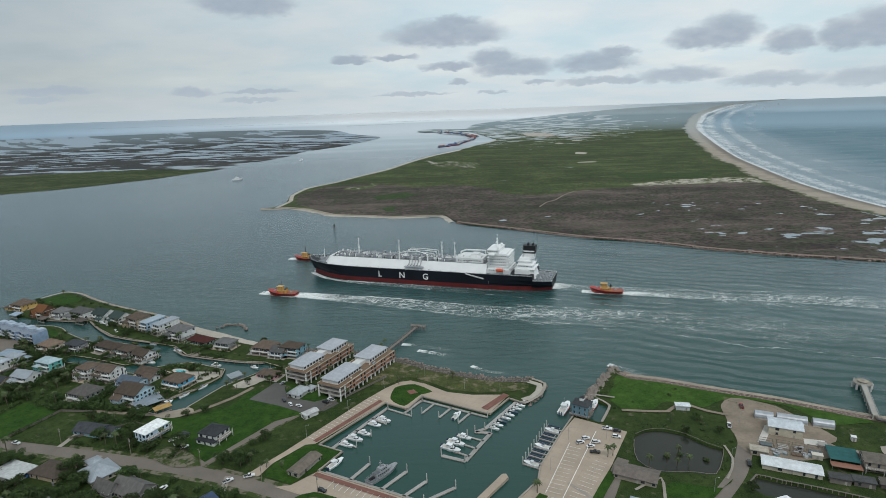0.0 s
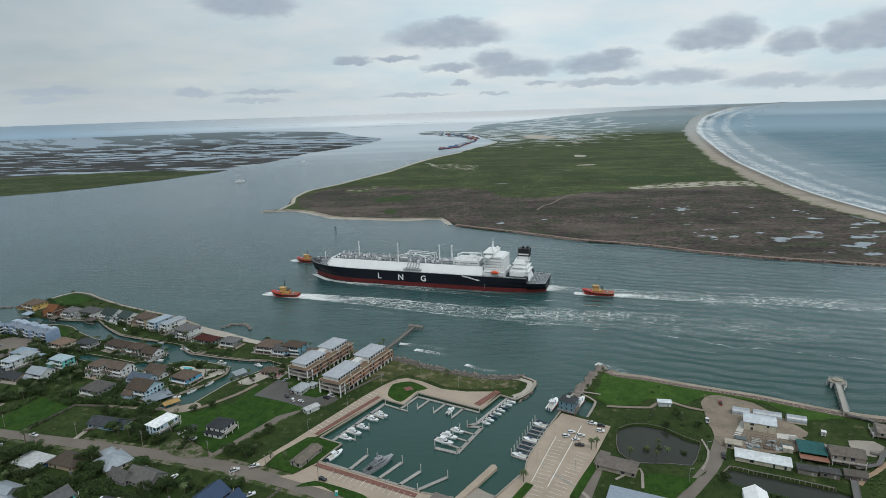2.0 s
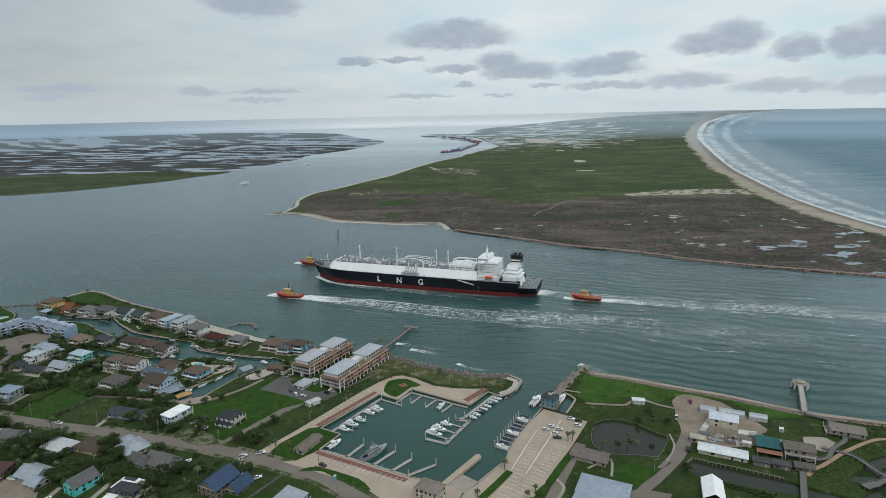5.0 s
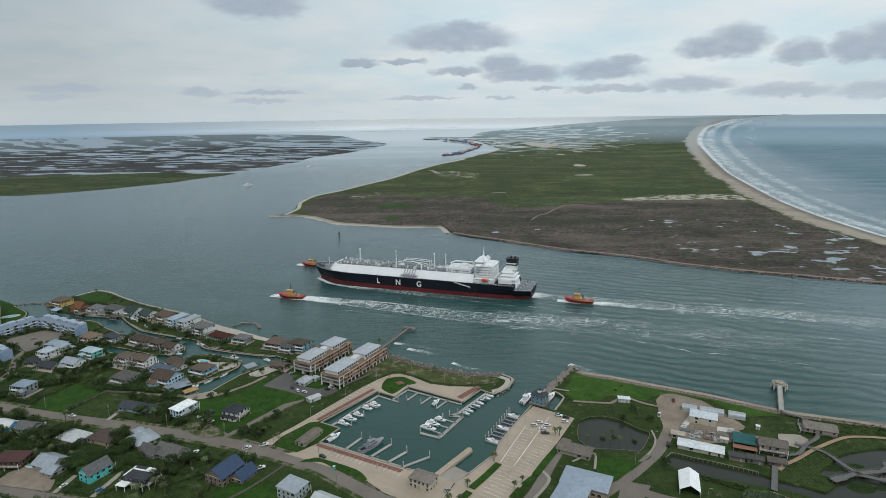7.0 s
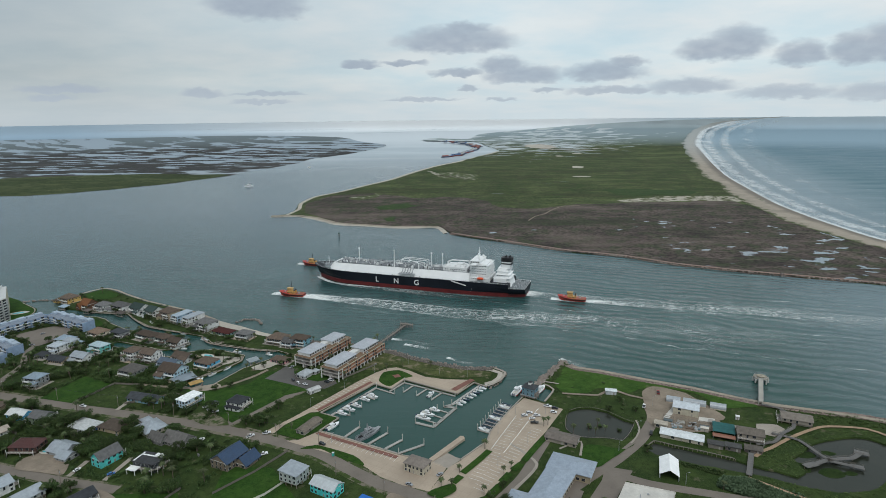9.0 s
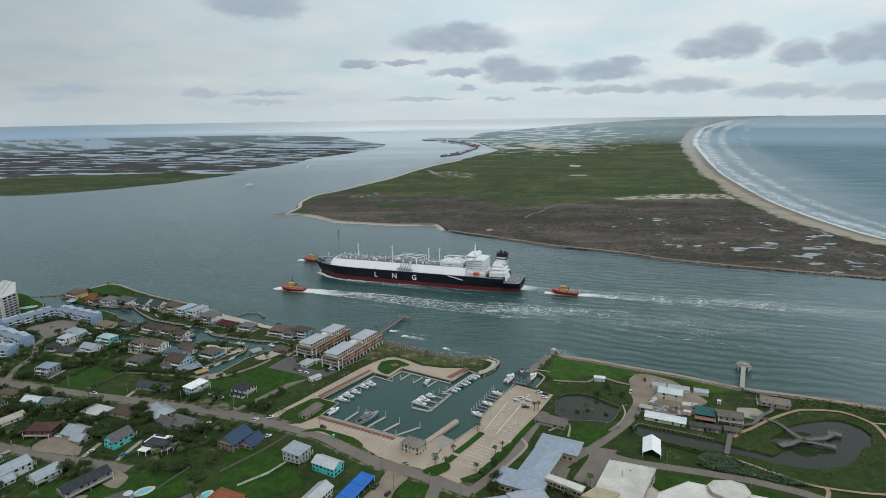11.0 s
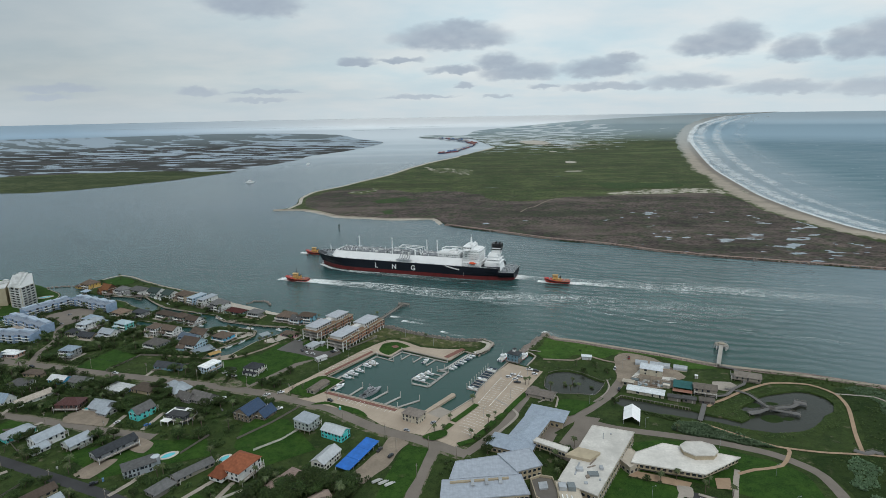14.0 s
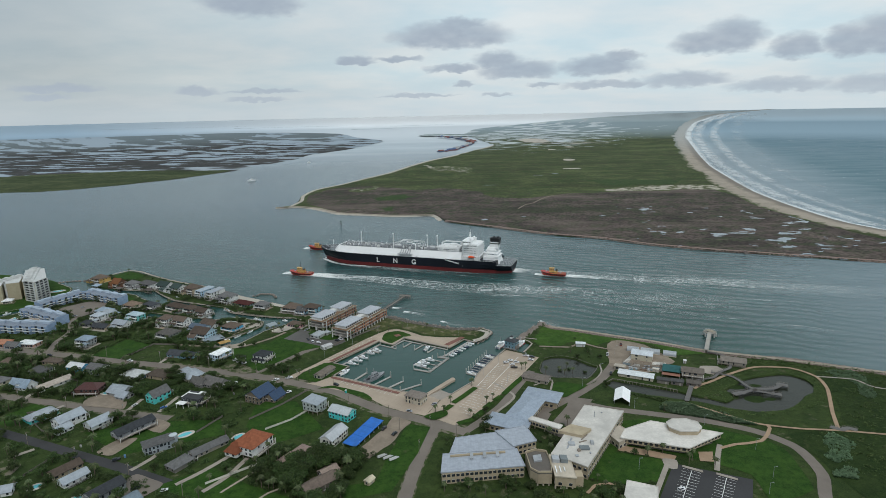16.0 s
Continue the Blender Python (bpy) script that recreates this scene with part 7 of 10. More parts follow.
bays((-85, 300), (-52, 350), 18, 5.5, -1, "white painted bays on the promenade")
bays((-64, 251), (-16, 228), 16, 5.5, 1, "white painted bays at the marina office")
bays((32, 211), (47, 240), 10, 7, -1, "long white trailer bays")
bays((40, 198), (84, 265), 24, 7.5, 1, "long white trailer bays")
bays((48, 244), (67, 283), 13, 7, -1, "long white trailer bays")
road("road_marking", [(47, 242), (57, 263), (68, 286)], 0.3, WHITE, "white spine line of the trailer bays", 0.40)
road("road_marking", [(55, 238), (86, 298)], 0.35, WHITE, "long white painted line", 0.15)
for a, b in (((171, 128), (145, 84)), ((188, 120), (163, 78))):
    for side in (-1, 1):
        bays(a, b, 18, 5.2, side, "white painted bays on black asphalt")
    road("road_marking", [a, b], 0.35, WHITE, "white spine line of the parking bays", 0.35)
    c = Vector(a) + (Vector(a) - Vector(b)).normalized() * 3
    patch("pavement", [(c.x - 5, c.y + 3), (c.x + 5, c.y - 3), (c.x + 4.2, c.y - 4.8), (c.x - 5.8, c.y + 1.2)], PAVE, "pale kerbed end of the parking bays", 0.37, 1.5)
patch("lawn", [(118, 153), (156, 141), (158, 134), (147, 118), (128, 116), (108, 121)], LAWN, "green quadrangle beside the laboratory", 0.035)
road("path", [(200, 156), (193, 143), (186, 128)], 3.2, PAVE, "pale concrete walk beside the car park", 0.05)
road("path", [(160, 137), (146, 113), (134, 92)], 3.0, PAVE, "pale concrete walk along the car park", 0.05)
road("path", [(104, 108), (110, 115), (118, 117), (127, 112)], 2.0, BRICKPATH, "tan winding garden path", 0.06)
patch("pavement", [(158, 141), (166, 139), (163, 130), (157, 132)], PAVE, "pale concrete plaza by the entrance", 0.055, 2)
patch("pavement", [(183, 148), (192, 148), (188, 137), (180, 138)], BRICKPATH, "tan gravel garden by the entrance", 0.05)
for pts in ([(46, 241), (37, 228), (28, 216)], [(27, 213), (22, 206)], [(85, 258), (76, 244), (67, 229)], [(65, 226), (59, 219)], [(57, 216), (51, 207)], [(50, 204), (43, 194)], [(42, 192), (31, 186)]):
    lone("lawn", strip(pts, 4.6, Z1 + 0.42, 4), LAWN, "narrow planted grass island in the car park", "lawn", kind="structure")
patch("lawn", [(22, 205), (10, 199), (7, 195), (15, 191), (24, 198)], LAWN, "grass island at the car park's mouth", 0.42, 2)

# walks round the lake
road("path", [(215, 234), (222, 240), (230, 244), (252, 258), (280, 271), (308, 268), (319, 252), (315, 231), (297, 196), (287, 174)], 2.6, BRICKPATH, "tan gravel path round the lake", 0.05)
road("path", [(200, 212), (219, 195), (237, 181), (262, 174), (287, 171), (340, 160)], 2.0, BRICKPATH, "tan gravel path along the reeds", 0.05)
road("path", [(319, 252), (345, 246), (352, 232), (400, 214)], 1.8, PAVE, "pale path through the scrub", 0.05)
road("path", [(243, 180), (242, 175), (237, 168), (229, 160), (218, 157), (210, 156), (199, 152)], 2.4, BRICKPATH, "tan path across the lawn", 0.05)
road("path", [(108, 322), (136, 319), (147, 329), (160, 318), (172, 312)], 2.6, DIRT, "worn sandy track on the headland", 0.03)
road("path", [(141, 250), (147, 258), (152, 268), (153, 280)], 1.2, PAVE, "concrete walk round the pond", 0.05)
road("path", [(92, 243), (108, 252), (104, 235)], 1.5, PAVE, "concrete walk across the lawn", 0.05)
patch("lawn", [(104, 236), (112, 248), (136, 243), (144, 250), (124, 232), (112, 222)], LAWN, "green campus lawn by the pond", 0.02, 4, 1)

# ---- rock shores ----
ROCK_ME = []
for k in range(4):
    bm = B()
    bmesh.ops.create_icosphere(bm, subdivisions=1, radius=1.0)
    for v in bm.verts:
        v.co *= 0.75 + 0.5 * noise.noise(v.co * 1.7 + Vector((k * 9, 0, 0)))
        v.co.z *= 0.7
    me = bpy.data.meshes.new("rock")
    bm.to_mesh(me)
    bm.free()
    me.materials.append(ROCK)
    ROCK_ME.append(me)


def rocks(name, pts, wide, n, size, label, seed, z=0.6):
    """Boulders thrown along a line; the nearest are single stones, the rest one heap."""
    s = thing(name, label, "rocks", kind="stuff", m=pose(0, 0, 0))
    line = smooth_line(pts, 2.0)
    r = random.Random(seed)
    bm = B()
    for i in range(n):
        x, y = line[r.randrange(len(line))]
        k = size * r.uniform(0.5, 1.5)
        m = pose(x + r.uniform(-wide, wide), y + r.uniform(-wide, wide), z + r.uniform(-0.5, 0.6), r.uniform(0, 360), r.uniform(0, 360), r.uniform(0, 360)) @ Matrix.Diagonal((k, k * r.uniform(0.6, 1), k * r.uniform(0.5, 0.9), 1))
        bm2 = bmesh.ops.create_icosphere(bm, subdivisions=1, radius=1.0, matrix=m)
        for v in bm2["verts"]:
            v.co += Vector((r.uniform(-1, 1), r.uniform(-1, 1), r.uniform(-1, 1))) * 0.16 * k
    part("boulders", bm, ROCK, s)
    return s


rocks("rock_jetty", [(120, 384), (112, 372), (103, 358), (95, 346), (91, 340)], 2.8, 260, 1.3, "tumbled pale boulders of the jetty's end", 5, 0.9)
rocks("rock_shore", [(-60, 424), (-46, 414), (-33, 407), (-15, 395), (10, 382), (34, 373), (58, 371)], 3.0, 460, 0.9, "dark wet rock rubble along the shore", 6, 0.3)
rocks("rock_shore", [(64, 366), (66, 360), (60, 345), (52, 334)], 1.3, 90, 0.8, "rock rubble round the sandy point", 7, 0.3)
rocks("rock_revetment", [(122, 381), (128, 372), (147, 365), (174, 351), (212, 333), (245, 313), (264, 304), (294, 294), (316, 288), (379, 259), (470, 224)], 1.5, 620, 0.9, "pinkish rock revetment along the channel", 8, 0.6)
rocks("rock_groyne", [(-212, 492), (-205, 500), (-192, 498), (-184, 486)], 1.4, 90, 0.9, "short dark rock groyne", 9, 0.4)
rocks("rock_groyne", [(-300, 540), (-285, 531), (-268, 522)], 1.4, 70, 0.9, "dark rocks at the foot of the seawall", 10, 0.3)
rocks("rock_groyne", [(-500, 566), (-480, 572), (-462, 570)], 1.2, 70, 0.9, "dark rock groyne off the tower's point", 11, 0.4)
rocks("rock_revetment", [(18, 966), (49, 938), (116, 888), (201, 821), (280, 780), (347, 726), (424, 684), (473, 663), (569, 621), (700, 567)], 2.2, 900, 1.6, "rust-brown rock edge of the far bank", 12, 0.7)
for pts, w, m, lab in (([(123, 376), (128, 369), (147, 362), (174, 348), (212, 330), (245, 310), (264, 301), (294, 291), (316, 285), (379, 256), (520, 203), (790, 92)], 8.0, RUBBLE, "broad band of pinkish rubble along the channel"),
                       ([(-154, 443), (-119, 433), (-80, 426), (-47, 410), (-33, 403), (-15, 391), (10, 378), (34, 369), (56, 368)], 6.0, DARKRUBBLE, "dark wet rubble on the shore's edge")):
    lone("rock_edge", strip(pts, w, TOWN_Z + 0.3, 4, 0.25), m, lab, "rocks", kind="structure")
patch("seawall", [(125, 373), (147, 365.5), (174, 351.5), (212, 333.5), (245, 313.5), (264, 304.5), (294, 294.5), (379, 259.5), (378, 256), (294, 290.5), (262, 300.5), (212, 329.5), (174, 347.5), (147, 361.5), (126, 369)], SAND, "tan strip of sand behind the rocks", 0.06, 0, 0)
bm = B()
box(bm, -1.5, 1.5, -1.5, 1.5, 0, 4.5)
rail(bm, [(-3, -3, 2.5), (3, -3, 2.5), (3, 3, 2.5)], 1.0, 2)
lone("dolphin", bm, M("concrete", (0.25, 0.2, 0.18)), "small rusty mooring block on the far bank", "mooring", m=pose(462, 664, 0))

# ---- brick condominiums on columns ----
BRICK = plain("brick_wall", (0.40, 0.20, 0.12), 0.9, big=0.3, small=3.5, vary=0.22, bump=0.02)


def condo(x, y, turn, length, deep, label):
    """Open ground floor on columns, two brick storeys with white bands and terraces, a penthouse with a pale metal roof."""
    s = thing("condominium", label, "apartment building", "brick condominiums", pose(x, y, TOWN_Z, 0, 0, turn))
    KEEP.append((x, y, 0.45 * length))
    h, g = 3.0, 3.4
    L, D = length / 2, deep / 2
    for i in range(int(length / 5) + 1):
        px = -L + 0.5 + (length - 1) * i / int(length / 5)
        for py in (-D + 0.5, 0, D - 0.5):
            part("column", box(B(), px - 0.35, px + 0.35, py - 0.35, py + 0.35, -0.2, g), TRIM, s)
    part("core", box(B(), -L + 7, L - 3, -D + 3, D - 3, -0.2, g), M("concrete", (0.10, 0.09, 0.085)), s)
    body = part("wall", box(B(), -L + 6, L, -D + 1.0, D - 1.0, g, g + 2 * h), BRICK, s, "red-brown brick walls")
    for k in range(3):
        z = g + k * h
        part("floor_band", box(B(), -L, L, -D + 0.05, D - 0.05, z - 0.14, z + 0.14), M("concrete", (0.40, 0.38, 0.35)), s)
    n = int(length / 4.6)
    for side in (-1, 1):
        for f in range(2):
            for i in range(n):
                px = -L + 7 + (length - 8) * (i + 0.5) / n
                if i % 3 != 1:
                    continue
                put_window(s, (2.6, 2.1), pose(px, side * (D - 1.0), g + f * h + 0.4, 0, 0, 0 if side < 0 else 180))
        for i in range(1, n, 3):
            px = -L + 7 + (length - 8) * (i + 1.0) / n
            bay = part("brick_bay", box(B(), px - 2.1, px + 2.1, side * (D - 0.1) - 0.0, side * (D - 1.7), g + 0.25, g + 2 * h), BRICK, s)
            put_window(s, (1.8, 1.5), pose(px, side * (D - 0.1), g + 1.1, 0, 0, 0 if side < 0 else 180))
            put_window(s, (1.8, 1.5), pose(px, side * (D - 0.1), g + h + 1.1, 0, 0, 0 if side < 0 else 180))
    # open frame at the landward end
    for py in (-D + 0.4, D - 0.4):
        part("column", box(B(), -L, -L + 0.7, py - 0.35, py + 0.35, -0.2, g + 2 * h), TRIM, s)
        part("column", box(B(), -L + 5.3, -L + 6, py - 0.35, py + 0.35, -0.2, g + 2 * h), TRIM, s)
    part("stair", box(box(B(), -L + 1, -L + 5, -2, 2, 0, g + h), -L + 1.5, -L + 4.5, -3, 3, g + h, g + h + 0.3), M("concrete", (0.32, 0.3, 0.28)), s)
    part("terrace", box(B(), -L, L, -D, D, g + 2 * h + 0.25, g + 2 * h + 0.5), M("wood", (0.20, 0.13, 0.08)), s, "brown boarded roof terrace")
    for side in (-1, 1):
        part("parapet", box(B(), -L, L, side * D - 0.15, side * D + 0.15, g + 2 * h + 0.2, g + 2 * h + 0.75), BEIGE, s)
    z = g + 2 * h + 0.5
    for a, b, up in ((-L + 3, -L + 3 + length * 0.40, 0.0), (L - 4 - length * 0.34, L - 4, 0.5)):
        ph = part("penthouse", box(B(), a, b, -D + 4.2, D - 2.0, z, z + 3.0 + up), M("paint", (0.66, 0.67, 0.66)), s)
        bm = roof_mesh("hip", b - a, deep - 6.2, 1.1, 0.9)
        r = part("roof", bm, M("seam", (0.46, 0.48, 0.52)), s, "pale grey standing-seam metal roof")
        r.matrix_basis = pose((a + b) / 2, 1.1, z + 3.0 + up)
        m = int((b - a) / 3)
        for i in range(m):
            put_window(s, (1.8, 1.5), pose(a + (b - a) * (i + 0.5) / m, -D + 4.2, z + 0.8))
    part("link", box(B(), -L + 3 + length * 0.40, L - 4 - length * 0.34, -2, 4, z, z + 2.6), M("paint", (0.6, 0.6, 0.58)), s)
    for k in range(9):
        px, py = rng.uniform(-L + 2, L - 2), -D + rng.uniform(0.8, 3.2)
        part("terrace_furniture", box(B(), px, px + 1.2, py, py + 0.7, z, z + 0.7), M("paint", rng.choice(((0.3, 0.4, 0.5), (0.6, 0.6, 0.55), (0.2, 0.16, 0.1)))), s)
    return s


condo(-97, 398, 63, 58, 19, "long brick condominium on white columns with metal roofs")
condo(-66, 378, 63, 68, 19, "long brick condominium on white columns beside the lane")
house(-104, 356, 12, 9, 63, 1, (0.55, 0.55, 0.54), (0.42, 0.45, 0.47), "hip", "small gatehouse with pale metal roof in the car park", metal=True, wing=(7, -4, 5, 5))
patch("lawn", [(-116, 364), (-104, 367), (-98, 356), (-108, 350)], LAWN, "planted island round the gatehouse", 0.05, 3)
POOL = Nodes("pool_water").done((0.10, 0.48, 0.55), 0.08)


def pool(x, y, w, d, turn, label="bright turquoise swimming pool with pale rim"):
    s = thing("swimming_pool", label, "pool", "garden pools", pose(x, y, Z1 + 0.34, 0, 0, turn))
    ring = [(w / 2 * math.cos(a) * (1 + 0.12 * math.cos(2 * a)), d / 2 * math.sin(a)) for a in (k * PI / 8 for k in range(16))]
    part("rim", prism(B(), [(a * 1.5, b * 1.8) for a, b in ring], -0.1, 0.14), M("concrete", (0.50, 0.47, 0.42)), s)
    part("water", prism(B(), ring, 0.0, 0.17), POOL, s)


for a in ((-82, 388, 12, 6, 63), (-119, 172, 7, 4, 60), (-157, 176, 8, 4.5, 40), (-247, 240, 7, 4, 10), (-205, 398, 10, 4, -24), (-210, 364, 7, 4, -20), (-222, 119, 6, 4, 50), (-190, 108, 5, 4, 50), (-255, 404, 6, 4, -24), (-452, 424, 10, 6, 40), (-474, 522, 12, 6, 30), (-282, 128, 8, 4, 30)):
    pool(*a)

# ---- tower and blue rows on the west ----


def tower():
    cx, cy = -492, 504
    s = thing("condominium_tower", "eight-storey cream and white condominium tower by the canal", "apartment building", m=pose(cx, cy, TOWN_Z))
    SHELL = M("paint", (0.55, 0.56, 0.55))
    cream = M("paint", (0.46, 0.41, 0.29))
    for poly, n, fronts in (([(-471, 481), (-470, 502), (-504, 548), (-523, 540), (-492, 490)], 8, (0, 1, 4)), ([(-511, 488), (-498, 493), (-514, 522), (-533, 512)], 7, (0, 3)), ([(-521, 470), (-509, 477), (-522, 500), (-540, 492)], 7, (0, 3))):
        lp = [(x - cx, y - cy) for x, y in poly]
        part("wing", prism(B(), lp, -0.3, n * 3.0), cream, s)
        part("roof", prism(B(), lp, n * 3.0, n * 3.0 + 0.5), SHELL, s)
        turned = sum(a[0] * b[1] - b[0] * a[1] for a, b in zip(lp, lp[1:] + lp[:1])) < 0
        for e in range(len(lp)):
            p, q = Vector(lp[e]), Vector(lp[(e + 1) % len(lp)])
            if turned:
                p, q = q, p
            L = (q - p).length
            m = pose(p.x, p.y, 0, 0, 0, math.degrees(math.atan2(q.y - p.y, q.x - p.x)))
            # balconies on the fronts towards the canal and the town; blank cream walls at the ends
            out = Vector((q.y - p.y, p.x - q.x)) / L
            if out.dot(Vector((0.5, -0.86))) < 0.1 or L < 16:
                continue
            blank = 0.2 * L if e == fronts[-1] else 0.0
            for f in range(n):
                z = f * 3.0
                part("glazing", box(B(), 0.6 + blank, L - 0.6, -0.06, 0.2, z + 0.3, z + 2.75), GLASS, s).matrix_basis = m
                bm = box(B(), 0.3 + blank, L - 0.3, -1.9, 0, z - 0.15, z + 0.22)
                box(bm, 0.3 + blank, L - 0.3, -1.9, -1.75, z + 0.22, z + 1.05)
                for k in range(int((L - blank) / 7) + 1):
                    px = 0.3 + blank + (L - 0.9 - blank) * k / max(1, int((L - blank) / 7))
                    box(bm, px, px + 0.3, -1.85, 0, z + 0.22, z + 2.85)
                part("balcony", bm, SHELL, s).matrix_basis = m
        p, q = (Vector(lp[0]) + Vector(lp[-1])) / 2, (Vector(lp[2]) + Vector(lp[-2])) / 2
        ang = math.degrees(math.atan2(q.y - p.y, q.x - p.x))
        k = int((q - p).length / 6)
        for i in range(k):
            c = p.lerp(q, (i + 0.5) / k)
            for w, d, h in ((4.6, 12, 1.6), (3.0, 6, 3.2)):
                part("roof_block", box(B(), -w / 2, w / 2, -d / 2, d / 2, n * 3.0 + 0.5, n * 3.0 + h + 0.5), SHELL if h > 2 else SHELL, s).matrix_basis = pose(c.x, c.y, 0, 0, 0, ang)
    return s


tower()
house(-506, 480, 9, 8, 20, 1, CREAM, R_WHITE, "hip", "small pavilion with pale roof beside the tower")


def blue_row(p, q, deep, units, label):
    """A terrace of pale blue units, each with its own stepped roof, balcony and party wall."""
    p, q = Vector(p), Vector(q)
    L = (q - p).length
    s = thing("row_house", label, "row houses", "pale blue rows", pose(p.x, p.y, TOWN_Z, 0, 0, math.degrees(math.atan2(q.y - p.y, q.x - p.x))))
    blue, pale = M("siding", (0.27, 0.37, 0.52)), M("paint", (0.36, 0.43, 0.52))
    u = L / units
    for i in range(units):
        off = 0.8 * ((i % 2) * 2 - 1)
        a, b = i * u, (i + 1) * u
        part("unit", box(B(), a + 0.1, b - 0.1, -deep / 2 + off, deep / 2 + off, -0.3, 8.2), blue, s)
        r = part("roof", roof_mesh("shed", u - 0.2, deep, 1.5, 0.15), M("seam", (0.26, 0.30, 0.36)), s)
        r.matrix_basis = pose((a + b) / 2, off, 8.3)
        part("roof_step", box(B(), a + 0.6, b - 0.6, off, deep / 2 + off - 0.5, 8.3, 11.0), pale, s)
        for k in (2.9, 5.7):
            part("balcony", box(B(), a + 0.4, b - 0.4, -deep / 2 + off - 1.6, -deep / 2 + off, k - 0.1, k + 0.15), pale, s)
            part("balcony_rail", box(B(), a + 0.4, b - 0.4, -deep / 2 + off - 1.65, -deep / 2 + off - 1.55, k + 0.15, k + 1.0), TRIM, s)
        for k in (0.4, 3.2, 6.0):
            put_window(s, (2.6, 2.1), pose((a + b) / 2, -deep / 2 + off, k))
            put_window(s, (1.8, 1.5), pose((a + b) / 2, deep / 2 + off, k + 0.6, 0, 0, 180))
    part("end_wall", box(B(), L - 0.1, L + 0.3, -deep / 2 - 0.5, deep / 2 + 0.5, -0.3, 9.4), blue, s)
    part("end_wall", box(B(), -0.3, 0.1, -deep / 2 - 0.5, deep / 2 + 0.5, -0.3, 9.4), blue, s)
    return s


blue_row((-447, 448), (-423, 492), 11, 6, "pale blue terraced row houses along the canal")
blue_row((-416, 495), (-359, 467), 12, 8, "pale blue terraced row houses above the parking court")
blue_row((-449, 432), (-388, 402), 12, 7, "pale blue terraced row houses stepping down the lane")
blue_row((-462, 386), (-384, 378), 12, 9, "pale blue terraced row houses near the street")
house(-420, 412, 20, 9, -10, 1, TAN, (0.42, 0.36, 0.30), "flat", "low tan flat-roofed building")
house(-352, 425, 11, 9, -15, 2, WHT, R_METAL, "hip", "white house with metal roof and verandas", metal=True, porch="s")

# ---- campus ----
TANWALL = plain("tan_precast", (0.40, 0.335, 0.235), 0.85, big=0.25, small=2.0, vary=0.16)
MEMBRANE = plain("white_membrane", (0.60, 0.575, 0.53), 0.7, big=0.10, small=0.7, vary=0.22)
GREYROOF = seams("grey_membrane", (0.35, 0.385, 0.44), 1.6, rough=0.5, depth=0.02, dark=0.85)


def block(name, poly, z0, z1, wall, roof, label, lip=0.7, floors=2, win=3.2, parts=(), posts=False):
    """A flat-roofed building on an outline, with a parapet, a roof and rows of windows."""
    cx, cy = sum(p[0] for p in poly) / len(poly), sum(p[1] for p in poly) / len(poly)
    s = thing(name, label, "building", "campus buildings", pose(cx, cy, TOWN_Z))
    PAVED.append([(cx + (x - cx) * 1.08, cy + (y - cy) * 1.08) for x, y in poly])
    lp = [(x - cx, y - cy) for x, y in poly]
    area = sum(a[0] * b[1] - b[0] * a[1] for a, b in zip(lp, lp[1:] + lp[:1]))
    if area < 0:
        lp = lp[::-1]
    big = [(x * (1 + lip / max(1, math.hypot(x, y))), y * (1 + lip / max(1, math.hypot(x, y)))) for x, y in lp]
    part("wall", prism(B(), lp, z0, z1), wall, s)
    part("roof", prism(B(), big, z1, z1 + 0.35), roof, s)
    ins = [(x * (1 - 0.5 / max(1, math.hypot(x, y))), y * (1 - 0.5 / max(1, math.hypot(x, y)))) for x, y in big]
    for (a, b), (c, d) in zip(zip(big, big[1:] + big[:1]), zip(ins, ins[1:] + ins[:1])):
        part("parapet", prism(B(), [a, b, d, c], z1 + 0.35, z1 + 0.7), roof, s)
    for a, b in zip(lp, lp[1:] + lp[:1]):
        a, b = Vector(a), Vector(b)
        n = int((b - a).length / win)
        ang = math.degrees(math.atan2(b.y - a.y, b.x - a.x))
        for f in range(floors):
            for i in range(n):
                c = a.lerp(b, (i + 0.5) / n)
                if a.x - b.x > 0.4 * (b - a).length and i % 3:
                    continue
                put_window(s, (1.8, 1.5), pose(c.x, c.y, max(z0, 0) + 1.0 + f * (z1 - max(z0, 0)) / floors, 0, 0, ang))
    for pts, a, b, mat in parts:
        part("roof_unit", prism(B(), [(x - cx, y - cy) for x, y in pts], a, b), mat, s)
    return s


